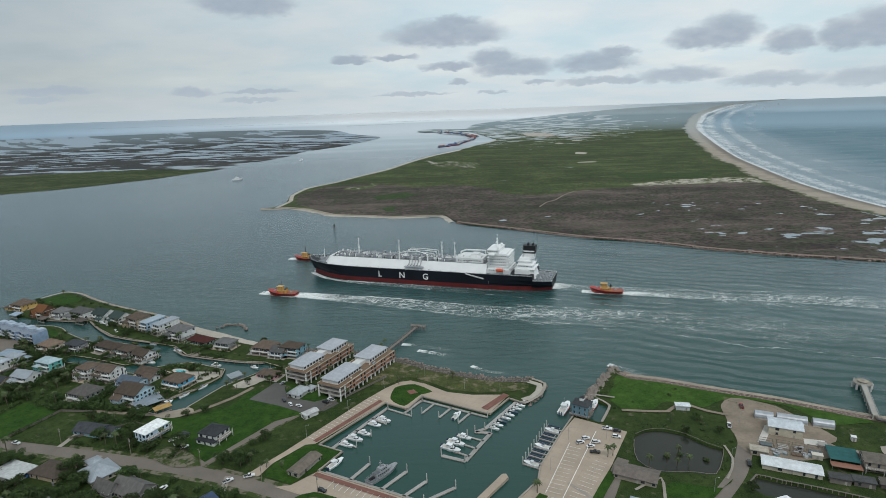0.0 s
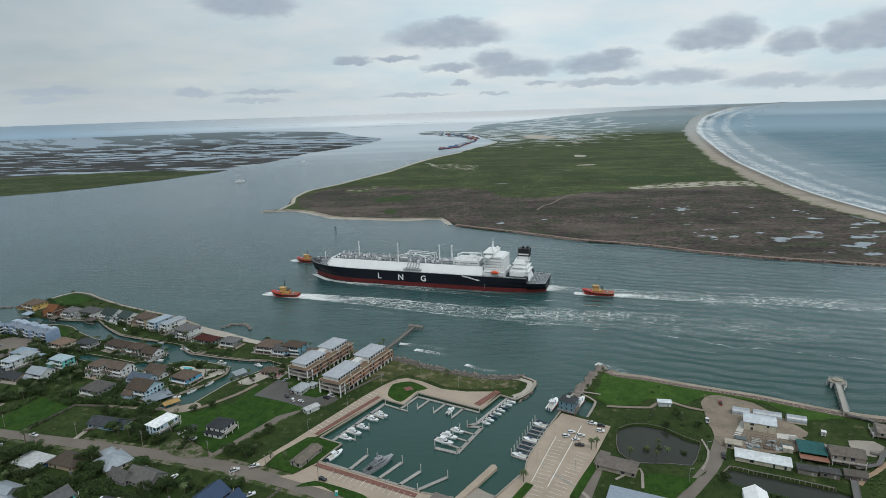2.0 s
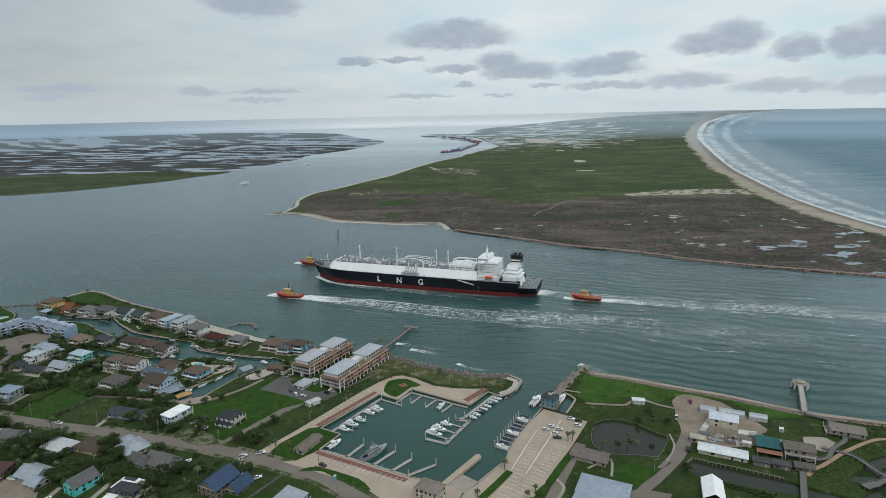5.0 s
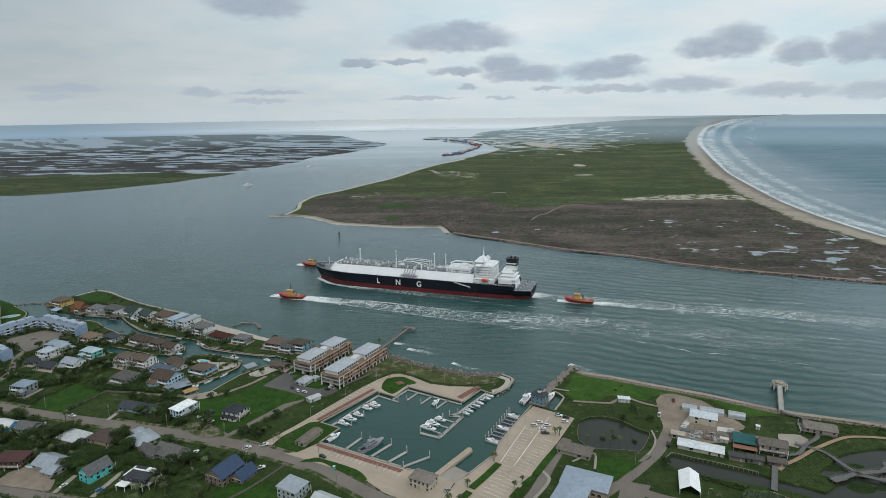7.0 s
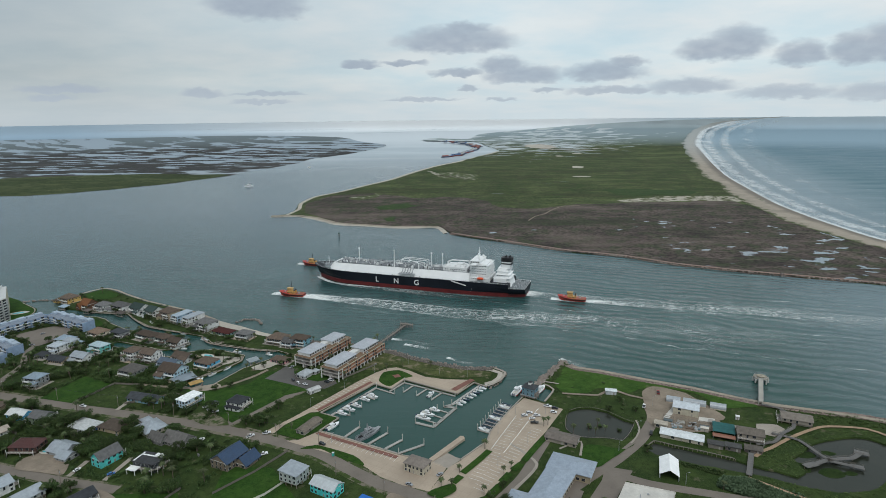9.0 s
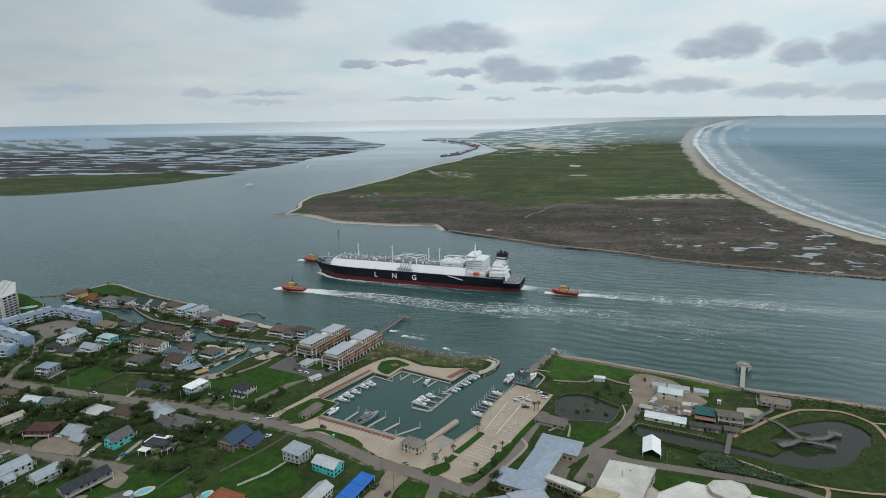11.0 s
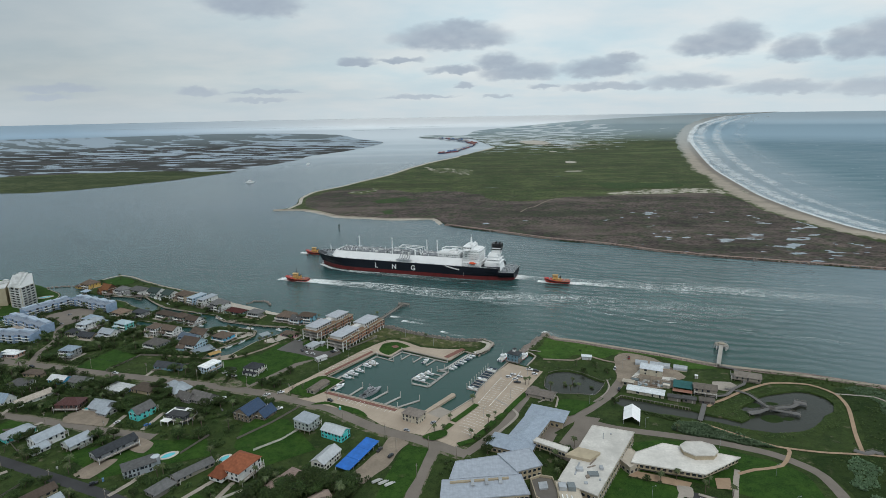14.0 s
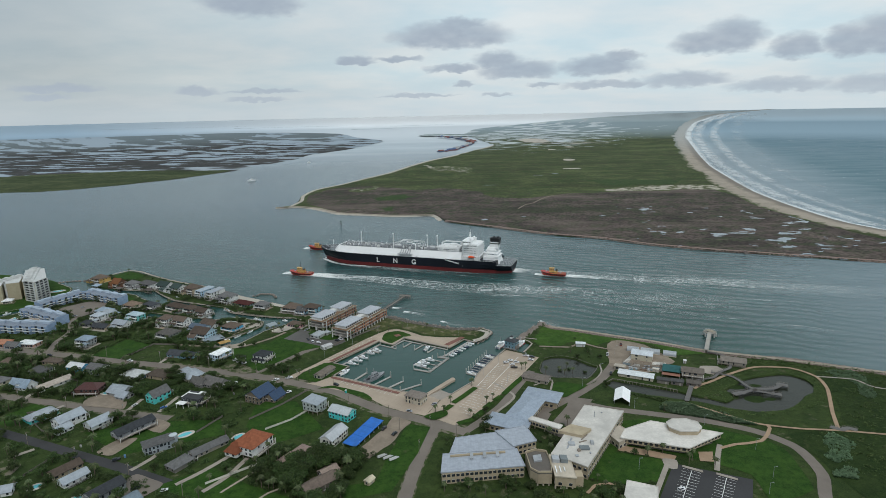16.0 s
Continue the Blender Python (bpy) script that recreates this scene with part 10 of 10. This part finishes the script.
for k in range(3):
    r = random.Random(80 + k)
    cr = B()
    for i in range(5):
        leaf_blob(cr, (r.uniform(-0.9, 0.9), r.uniform(-0.9, 0.9), r.uniform(0.5, 1.0)), r.uniform(0.6, 1.0), 70, r, 0.19)
    tr = rod(rod(B(), (0, 0, -0.2), (0.2, 0, 0.9), 0.07, 5), (0, 0, -0.2), (-0.2, 0.2, 0.9), 0.07, 5)
    SHRUBS.append((mesh_of(tr, "trunk", BARK), mesh_of(cr, "crown", SCRUBLEAF)))


def plant(kind, x, y, k=1.0, z=None):
    sets, name, label, cat, group = {"oak": (OAKS, "tree", "dense dark green live oak with spreading crown", "tree", "oaks of the town"),
                                     "palm": (PALMS, "palm_tree", "cabbage palm with drooping green fronds", "palm tree", "palms of the town"),
                                     "shrub": (SHRUBS, "shrub", "low rounded green garden shrub", "shrub", "shrubs of the town")}[kind]
    tr, cr = rng.choice(sets)
    k *= {"oak": 1.25, "palm": 1.12, "shrub": 1.0}[kind]
    s = thing(name, label, cat, group, pose(x, y, TOWN_Z if z is None else z, 0, 0, rng.uniform(0, 360)) @ Matrix.Scale(k, 4))
    share("trunk", tr, s)
    share("crown", cr, s)
    return s


def inside(x, y, poly):
    c = False
    for (x0, y0), (x1, y1) in zip(poly, poly[1:] + poly[:1]):
        if (y0 > y) != (y1 > y) and x < (x1 - x0) * (y - y0) / (y1 - y0) + x0:
            c = not c
    return c


def near_line(x, y, pts, w):
    p = Vector((x, y))
    for a, b in zip(pts, pts[1:]):
        a, b = Vector(a), Vector(b)
        d = b - a
        u = max(0, min(1, (p - a).dot(d) / max(1e-6, d.length_squared)))
        if (a + d * u - p).length < w:
            return True
    return False


def free(x, y, gap=0.0):
    if not inside(x, y, town) or inside(x, y, POND) or inside(x, y, LAKE):
        return False
    if any((x - a) ** 2 + (y - b) ** 2 < (r + gap) ** 2 for a, b, r in KEEP):
        return False
    if any(near_line(x, y, pts, w / 2 + 1.2 + gap) for pts, w in LANES):
        return False
    return not any(inside(x, y, lp) for lp in PAVED)


TAKEN = []
# open grass where nothing tall grows
PAVED.append([(-128, 182), (-118, 222), (-100, 240), (-70, 238), (-30, 218), (-5, 195), (-36, 145), (-60, 165), (-92, 160)])
PAVED.append([(-30, 138), (6, 188), (24, 184), (14, 140), (4, 100), (-34, 100)])


def grove(x0, x1, y0, y1, n, palm, shrub, seed, lo=0.7, hi=1.35, gap=2.2):
    r = random.Random(seed)
    done = tries = 0
    while done < n and tries < n * 14:
        tries += 1
        x, y = r.uniform(x0, x1), r.uniform(y0, y1)
        # plants keep to patches
        if noise.noise((x * 0.045, y * 0.045, seed)) < r.uniform(-0.45, 0.25) or not free(x, y):
            continue
        if any((x - a) ** 2 + (y - b) ** 2 < gap * gap for a, b in TAKEN):
            continue
        TAKEN.append((x, y))
        q = r.random()
        plant("palm" if q < palm else ("shrub" if q < palm + shrub else "oak"), x, y, r.uniform(lo, hi))
        done += 1


grove(-440, -110, 425, 600, 60, 0.5, 0.2, 1, 0.6, 1.0)
grove(-400, -200, 335, 460, 120, 0.55, 0.1, 2, 0.7, 1.2)
grove(-470, -380, 360, 500, 30, 0.3, 0.3, 3, 0.7, 1.2)
grove(-200, -120, 300, 400, 24, 0.5, 0.3, 4, 0.6, 1.0)
grove(-380, -110, 225, 330, 170, 0.25, 0.1, 5, 0.8, 1.4)
grove(-340, -60, 95, 220, 170, 0.35, 0.15, 6, 0.7, 1.35)
grove(-92, -18, 95, 150, 60, 0.05, 0.1, 7, 0.9, 1.6, 1.8)
grove(20, 110, 98, 205, 50, 0.35, 0.35, 8, 0.6, 1.1)
grove(105, 150, 95, 165, 20, 0.4, 0.3, 9, 0.6, 1.0)
grove(85, 160, 240, 350, 14, 0.25, 0.6, 11, 0.6, 1.0)


def thicket(x0, x1, y0, y1, n, seed, label, size=1.0, mat=None):
    """Hedges and undergrowth between the plots: one heap of leaf clumps."""
    r = random.Random(seed)
    bm = B()
    made = tries = 0
    while made < n and tries < n * 12:
        tries += 1
        x, y = r.uniform(x0, x1), r.uniform(y0, y1)
        # growth follows plot lines and patches
        u, v = x * 0.94 - y * 0.34, x * 0.34 + y * 0.94
        on_line = min(u % 19.0, 19 - u % 19.0) < 1.6 or min(v % 33.0, 33 - v % 33.0) < 1.8
        if not (on_line or noise.noise((x * 0.06, y * 0.06, seed + 3)) > 0.28) or not free(x, y, -0.6):
            continue
        made += 1
        k = size * r.uniform(0.7, 1.7)
        leaf_blob(bm, (x, y, TOWN_Z + 0.55 * k), 1.0 * k, 62, r, 0.15 * k + 0.07)
    return lone("undergrowth", bm, mat or OAKLEAF, label, "shrubs", kind="stuff")


thicket(-440, -110, 400, 600, 520, 31, "dark green garden shrubs along the canals")
thicket(-420, -180, 330, 460, 900, 32, "dense dark undergrowth and hedges between houses", 1.25)
thicket(-380, -105, 225, 335, 900, 33, "dense dark hedges and trees between plots", 1.35)
thicket(-340, -60, 92, 222, 700, 34, "dark green hedges between gardens", 1.2)
thicket(-92, -18, 92, 152, 240, 35, "dense live-oak thicket", 1.9)
thicket(20, 150, 92, 170, 200, 36, "dark planting round the campus buildings", 1.0)
thicket(-470, -380, 340, 500, 120, 37, "dark planting beside the row houses", 1.1)


def hedge(pts, wide, high, seed, label, mat=None, dense=1.0):
    """A belt of leafy growth along a line."""
    r = random.Random(seed)
    bm = B()
    line = smooth_line(pts, 1.5)
    for x, y in line:
        for i in range(max(1, int(wide * 0.5 * dense))):
            k = high * r.uniform(0.35, 0.6)
            px, py = x + r.uniform(-wide, wide) / 2, y + r.uniform(-wide, wide) / 2
            if r.random() < 0.15 or not free(px, py, -1.5):
                continue
            leaf_blob(bm, (px, py, TOWN_Z + k * r.uniform(0.7, 1.0)), k, 60, r, 0.13 * k + 0.09)
    if bm.verts:
        return lone("hedge", bm, mat or OAKLEAF, label, "hedge", "garden hedges", kind="stuff")
    bm.free()


for n, (pts, w, h) in enumerate((
    ([(-227, 252), (-200, 245), (-184, 245)], 10, 4.5),
    ([(-258, 270), (-246, 262), (-236, 256)], 8, 5),
    ([(-159, 216), (-146, 223), (-132, 234), (-117, 243)], 3, 2.2),
    ([(-223, 182), (-210, 174), (-196, 160)], 4, 3),
    ([(-193, 174), (-177, 163)], 5, 3),
    ([(-171, 153), (-155, 148), (-139, 137)], 7, 3.5),
    ([(-147, 156), (-139, 162), (-132, 170)], 4, 3),
    ([(-199, 133), (-183, 127), (-172, 123)], 6, 4),
    ([(-222, 192), (-211, 209)], 8, 3.5),
)):
    hedge(pts, w, h, 300 + n, "leafy dark green hedge between the plots" if h < 4 else "dense green tree belt between the houses")
for n, (pts, w, h) in enumerate((
    ([(-170, 258), (-152, 244), (-143, 252)], 5, 3.5),
    ([(-142, 201), (-129, 211), (-122, 223)], 3, 1.6),
    ([(-150, 195), (-133, 187), (-118, 191)], 5, 3),
    ([(-313, 292), (-288, 272), (-263, 257), (-256, 262)], 4, 3.5),
    ([(-337, 249), (-303, 234)], 4, 2.5),
    ([(-252, 356), (-233, 370)], 6, 5),
    ([(-310, 389), (-281, 405)], 6, 5),
    ([(-200, 238), (-184, 232)], 6, 4),
    ([(-270, 346), (-240, 343), (-205, 335)], 6, 5),
)):
    hedge(pts, w, h, 309 + n, "leafy dark green hedge between the plots" if h < 4 else "dense green tree belt between the houses")
for n, (pts, w, h) in enumerate((
    ([(-345, 330), (-320, 352), (-300, 362)], 8, 5),
    ([(-345, 392), (-330, 398), (-315, 372)], 6, 4),
    ([(-419, 452), (-414, 460)], 6, 6),
    ([(-410, 467), (-404, 471)], 6, 6),
    ([(-398, 475), (-393, 473)], 6, 6),
    ([(-375, 466), (-369, 462)], 6, 6),
    ([(-442, 414), (-420, 402), (-405, 394)], 9, 4),
    ([(-388, 430), (-384, 424)], 5, 4),
    ([(-110, 352), (-104, 346)], 5, 3),
)):
    hedge(pts, w, h, 318 + n, "leafy dark green hedge between the plots" if h < 4 else "dense green tree belt between the houses")
for n, (pts, w, h) in enumerate((
    ([(-128, 366), (-122, 370)], 4, 3),
    ([(-86, 356), (-80, 352)], 3, 2.5),
    ([(-240, 410), (-228, 402)], 4, 3),
    ([(-320, 436), (-300, 428), (-280, 424)], 3, 2.5),
    ([(-380, 520), (-350, 514), (-330, 505)], 3, 2.5),
    ([(-300, 492), (-280, 484), (-262, 476)], 3, 2.5),
    ([(-230, 452), (-205, 444), (-180, 434)], 3, 2.2),
)):
    hedge(pts, w, h, 327 + n, "leafy dark green hedge between the plots" if h < 4 else "dense green tree belt between the houses")
for x, y in ((43, 243), (26, 217), (15, 203), (21, 202), (40, 193), (53, 212), (58, 220), (89, 273), (86, 272), (-92, 268), (-101, 270), (-112, 276), (-22, 370), (2, 372), (-36, 366), (-70, 350), (-422, 598), (116, 266), (123, 269), (127, 264), (120, 262), (104, 259), (180, 200), (150, 145), (160, 147), (172, 135), (176, 140), (186, 131), (-110, 350), (-100, 362), (-88, 383), (-92, 372), (-120, 392), (-75, 408), (-55, 428), (-52, 430), (-108, 128), (-118, 122), (-96, 140)):
    plant("palm", x, y, rng.uniform(0.8, 1.15))
# palms that stand in the pond's shallows
for x, y in ((118, 272), (126, 274), (138, 268)):
    plant("shrub", x, y, 1.2, 0.1)


def scrub(name, label, loop, n, mat, size, tall, seed, z=None):
    """Rough growth over an area: one heap of many small tufts."""
    r = random.Random(seed)
    xs, ys = [p[0] for p in loop], [p[1] for p in loop]
    bm = B()
    made = 0
    while made < n:
        x, y = r.uniform(min(xs), max(xs)), r.uniform(min(ys), max(ys))
        if not inside(x, y, loop) or any(near_line(x, y, pts, w / 2 + 0.5) for pts, w in LANES) or inside(x, y, LAKE) or inside(x, y, POND) or not inside(x, y, town):
            n -= 0.2
            continue
        made += 1
        k = size * r.uniform(0.5, 1.5) * (0.7 + 0.6 * abs(noise.noise((x * 0.06, y * 0.06, seed))))
        for i in range(5):
            a = r.uniform(0, 6.28)
            d = Vector((math.cos(a), math.sin(a), 0))
            s = Vector((-d.y, d.x, 0)) * k * 0.45
            base = Vector((x, y, TOWN_Z if z is None else z)) + d * k * r.uniform(0, 0.5)
            top = base + d * k * r.uniform(0.2, 0.7) + Vector((0, 0, tall * k * r.uniform(0.5, 1.1)))
            v = [bm.verts.new(base - s), bm.verts.new(base + s), bm.verts.new(top + s * 0.35), bm.verts.new(top - s * 0.35)]
            bm.faces.new(v)
    return lone(name, bm, mat, label, "plants", kind="stuff")


scrub("reeds", "pale green bank of tall reeds beside the road", [(180, 207), (186, 213), (203, 211), (217, 199), (229, 189), (236, 180), (212, 184), (190, 193), (178, 203)], 4600, REEDLEAF, 1.25, 1.0, 21)
scrub("reeds", "pale green bank of tall reeds by the creek", [(162, 226), (164, 230), (182, 221), (190, 218), (184, 214)], 260, SCRUBLEAF, 1.0, 1.0, 22)
scrub("scrub", "rough dark green coastal scrub", [(300, 195), (320, 255), (345, 262), (480, 215), (460, 120), (310, 100), (270, 120), (262, 165)], 2800, TUFTLEAF, 1.3, 0.5, 23)
for n, (ring, many) in enumerate((([(272, 165), (280, 167), (283, 162), (284, 154), (279, 147), (271, 139), (262, 134), (260, 141), (265, 148), (267, 156)], 1000), ([(256, 129), (263, 130), (270, 127), (264, 119), (257, 122), (252, 121)], 360), ([(332, 261), (353, 262), (356, 248), (349, 229), (339, 214), (335, 220), (342, 239)], 1100))):
    scrub("scrub", "grey-green patch of silvery scrub", smooth_line(ring, 3, True, 3.5, 0.12), many, REEDLEAF, 1.15, 0.8, 24 + 10 * n)
scrub("scrub", "rough grass and scrub on the headland", [(126, 366), (172, 346), (244, 308), (236, 296), (200, 318), (165, 335), (112, 350), (104, 340), (96, 346), (116, 376)], 1100, TUFTLEAF, 0.8, 0.45, 25)
scrub("scrub", "rough green growth along the shore path", [(262, 300), (330, 280), (380, 256), (372, 246), (320, 268), (280, 275), (268, 288)], 900, TUFTLEAF, 1.0, 0.8, 26)
scrub("scrub", "rough growth round the pond", [(98, 262), (100, 286), (112, 304), (130, 306), (150, 290), (160, 278), (154, 262), (140, 248)], 300, SCRUBLEAF, 0.8, 0.45, 27)
scrub("scrub", "marsh growth round the lake", [(205, 205), (222, 246), (262, 264), (305, 268), (318, 248), (306, 215), (286, 200), (246, 190)], 1100, TUFTLEAF, 0.9, 0.4, 28)
# low islands of marsh grass in the lake
for x, y, a, b in ((249, 238, 7, 4), (265, 240, 4.5, 2.5), (254, 218.5, 8, 5), (265, 218, 4, 2.2), (238, 224, 6, 6)):
    ring = smooth_line([(x + a * math.cos(t), y + b * math.sin(t)) for t in (k * PI / 4 for k in range(8))], 2.5, True, 1.2, 0.2)
    lone("marsh_islet", sheet([ring], 0.45, 0.8, 0.8), DUNE, "small green marsh islet in the lake", "ground", kind="structure")

# ---- poles, fences and small things ----


def utility_pole(x, y, turn, label="weathered wooden utility pole with crossarm"):
    s = thing("utility_pole", label, "utility pole", "utility poles", pose(x, y, TOWN_Z, 0, 0, turn))
    part("pole", rod(B(), (0, 0, -0.3), (0, 0, 10.5), 0.17, 7, 0.12), POST, s)
    part("crossarm", box(B(), -1.2, 1.2, -0.08, 0.08, 9.6, 9.8), POST, s)
    part("transformer", rod(B(), (0.35, 0, 8.0), (0.35, 0, 8.9), 0.24, 8), SHIPGREY, s)
    return s


street = [(-345, 328), (-290, 313), (-234, 300), (-185, 287), (-139, 274), (-100, 258), (-68, 247)]
for x, y in street:
    utility_pole(x, y, -20)
for x, y in ((-50, 214), (-18, 195), (12, 180), (30, 170), (-300, 181), (-258, 164), (-215, 147), (-170, 128), (-128, 108), (-215, 204), (-265, 216), (-310, 227), (-9, 178), (6, 150)):
    utility_pole(x, y, 70)


def cable(p, q, sag, label="thin sagging overhead cable between poles"):
    bm = B()
    pts = [Vector(p).lerp(Vector(q), u / 8) - Vector((0, 0, sag * 4 * (u / 8) * (1 - u / 8))) for u in range(9)]
    pipe(bm, pts, 0.03, 4)
    lone("overhead_cable", bm, BLACK, label, "cable", "overhead cables")


for (a, b), (c, d) in zip(street, street[1:]):
    for k in (-1.05, 1.05):
        cable((a + 0.94 * k, b - 0.34 * k, TOWN_Z + 10), (c + 0.94 * k, d - 0.34 * k, TOWN_Z + 10), 0.9)


def lamp_post(x, y, high=8.0):
    s = thing("lamp_post", "slim pale metal lamp post", "lamp post", "lamp posts", pose(x, y, TOWN_Z))
    part("post", rod(B(), (0, 0, -0.2), (0, 0, high), 0.1, 6, 0.07), SHIPGREY, s)
    part("arm", rod(B(), (0, 0, high), (1.4, 0, high + 0.2), 0.05, 5), SHIPGREY, s)
    part("lamp_head", box(B(), 1.2, 2.0, -0.2, 0.2, high + 0.1, high + 0.3), SHIPGREY, s)


for x, y in ((-86, 300), (-66, 330), (-46, 362), (-18, 378), (10, 356), (34, 351), (-60, 250), (-30, 236), (53, 262), (68, 290), (50, 222), (72, 250), (90, 290), (160, 205), (200, 180), (220, 150), (130, 240), (150, 265), (172, 302), (215, 120), (205, 105), (140, 130)):
    lamp_post(x, y)


def fence(pts, high, mat, label, gap=2.4):
    s = thing("fence", label, "fence", "garden fences", pose(0, 0, TOWN_Z))
    for a, b in zip(pts, pts[1:]):
        a, b = Vector(a), Vector(b)
        n = max(1, int((b - a).length / gap))
        ang = math.degrees(math.atan2(b.y - a.y, b.x - a.x))
        L = (b - a).length / n
        pan = post = None
        for i in range(n):
            c = a.lerp(b, i / n)
            m = pose(c.x, c.y, 0, 0, 0, ang)
            if pan is None:
                o = part("panel", box(B(), 0.06, L - 0.06, -0.03, 0.03, 0.1, high), mat, s)
                p = part("post", box(B(), -0.06, 0.06, -0.06, 0.06, -0.2, high + 0.1), mat, s)
                o.matrix_basis = p.matrix_basis = m
                pan, post = o.data, p.data
            else:
                share("panel", pan, s, m)
                share("post", post, s, m)


GREYWOOD, WHITEWOOD = M("wood", (0.17, 0.15, 0.13)), M("paint", (0.62, 0.60, 0.54))
for pts, m, lab in (([(-273, 306), (-260, 340), (-238, 338), (-231, 331)], GREYWOOD, "grey timber fence round the empty lot"), ([(-232, 305), (-200, 322), (-182, 312)], GREYWOOD, "dark timber fence along the plot"),
                    ([(-103, 181), (-88, 194), (-79, 208)], WHITEWOOD, "pale timber fence across the green lot"), ([(-119, 195), (-101, 217), (-87, 240)], GREYWOOD, "grey timber fence across the green lot"), ([(-140, 200), (-150, 178)], GREYWOOD, "grey timber garden fence"),
                    ([(-312, 268), (-285, 262), (-270, 232)], GREYWOOD, "grey timber garden fence"), ([(-250, 262), (-225, 254)], GREYWOOD, "grey timber garden fence"), ([(-286, 203), (-262, 183), (-251, 179)], GREYWOOD, "dark timber garden fence"),
                    ([(-205, 105), (-185, 95)], GREYWOOD, "grey timber garden fence"), ([(-120, 120), (-92, 142)], WHITEWOOD, "pale low garden wall"), ([(-237, 130), (-232, 148)], GREYWOOD, "grey timber garden fence"), ([(-92, 320), (-76, 344)], GREYWOOD, "timber fence behind the promenade"),
                    ([(-70, 350), (-46, 378)], GREYWOOD, "timber fence behind the promenade"), ([(-290, 208), (-268, 214)], GREYWOOD, "grey timber garden fence")):
    fence(pts, 1.7, m, lab, 4.0)
# clutter: sheds, bins, trailers
for k in range(46):
    x, y = rng.uniform(-350, -60), rng.uniform(110, 330)
    if not free(x, y, 1.0):
        continue
    s = thing("storage_box", "small weathered yard storage box", "box", "yard clutter", pose(x, y, TOWN_Z, 0, 0, rng.uniform(0, 180)))
    c = rng.choice(((0.5, 0.5, 0.48), (0.2, 0.2, 0.2), (0.12, 0.25, 0.4), (0.45, 0.35, 0.25), (0.6, 0.6, 0.58)))
    w, d, h = rng.uniform(0.8, 2.2), rng.uniform(0.8, 1.6), rng.uniform(0.7, 1.6)
    part("bin", box(B(), -w / 2, w / 2, -d / 2, d / 2, -0.1, h), M("paint", c), s)
    part("lid", box(B(), -w / 2 - 0.05, w / 2 + 0.05, -d / 2 - 0.05, d / 2 + 0.05, h, h + 0.12), M("paint", shade(c, 0.8)), s)
s = thing("portable_toilet", "turquoise portable toilet on the verge", "toilet", m=pose(-56, 235, TOWN_Z + 0.2))
part("cubicle", box(B(), -0.7, 0.7, -0.7, 0.7, 0, 2.2), M("paint", (0.05, 0.42, 0.38)), s)
part("cap", box(B(), -0.75, 0.75, -0.75, 0.75, 2.2, 2.4), M("paint", (0.6, 0.62, 0.62)), s)
for k in range(3):
    s = thing("boat_trailer", "covered boat on a trailer in the gravel yard", "boat", "trailed boats", pose(-18 + k * 4, 147 - k * 1.5, TOWN_Z, 0, 0, 35))
    part("cover", prism(B(), [(-3, -1), (2, -1), (3.4, 0), (2, 1), (-3, 1)], 0.6, 1.5, [(-2.8, -0.6), (1.5, -0.6), (2.6, 0), (1.5, 0.6), (-2.8, 0.6)]), M("paint", (0.45, 0.45, 0.44)), s)
    part("trailer_frame", box(B(), -3, 4, -0.5, 0.5, 0.35, 0.6), SHIPGREY, s)
    for y in (-1, 1):
        part("wheel", rod(B(), (-0.6, y * 0.9, 0.3), (-0.6, y * 1.1, 0.3), 0.3, 8), RUBBER, s)
s = thing("water_tank", "round pale rooftop tank beside a grey house", "tank", m=pose(-160, 166, TOWN_Z))
part("shell", rod(B(), (0, 0, 0), (0, 0, 6.4), 2.6, 16), M("paint", (0.42, 0.46, 0.5)), s)
part("cap", rod(B(), (0, 0, 6.4), (0, 0, 7.2), 2.7, 16, 0.4), M("paint", (0.5, 0.55, 0.58)), s)
# moored craft far up the channel, in a long crescent
crescent = smooth_line([(-22, 2989), (38, 3073), (83, 3278), (141, 3508), (182, 3871), (144, 4232), (92, 4448), (34, 4555), (-49, 4815)], 10)
for k in range(30):
    x, y = crescent[int(k / 29 * (len(crescent) - 1))]
    p = Vector((x + rng.uniform(-14, 14), y, 0.6))
    q = far(p, 0.02)
    near = (q - HUB).length / (p - HUB).length
    s = thing("moored_barge", "moored barge with a coloured deck load far up the channel", "barge", "moored barges", Matrix.Translation(q) @ Matrix.Rotation(math.radians(60 + rng.uniform(-25, 25)), 4, "Z") @ Matrix.Scale(near, 4))
    part("hull", prism(B(), [(-30, -9), (24, -9), (32, -5), (32, 5), (24, 9), (-30, 9)], -1, 4.0), M("paint", rng.choice(((0.05, 0.06, 0.09), (0.07, 0.10, 0.17), (0.18, 0.05, 0.05)))), s)
    part("deck_load", box(box(B(), -24, 2, -7, 7, 4.0, rng.uniform(6, 12)), 6, 18, -5, 5, 4.0, rng.uniform(7, 14)), M("paint", rng.choice(((0.45, 0.47, 0.50), (0.12, 0.20, 0.36), (0.5, 0.48, 0.46), (0.3, 0.12, 0.10)))), s)
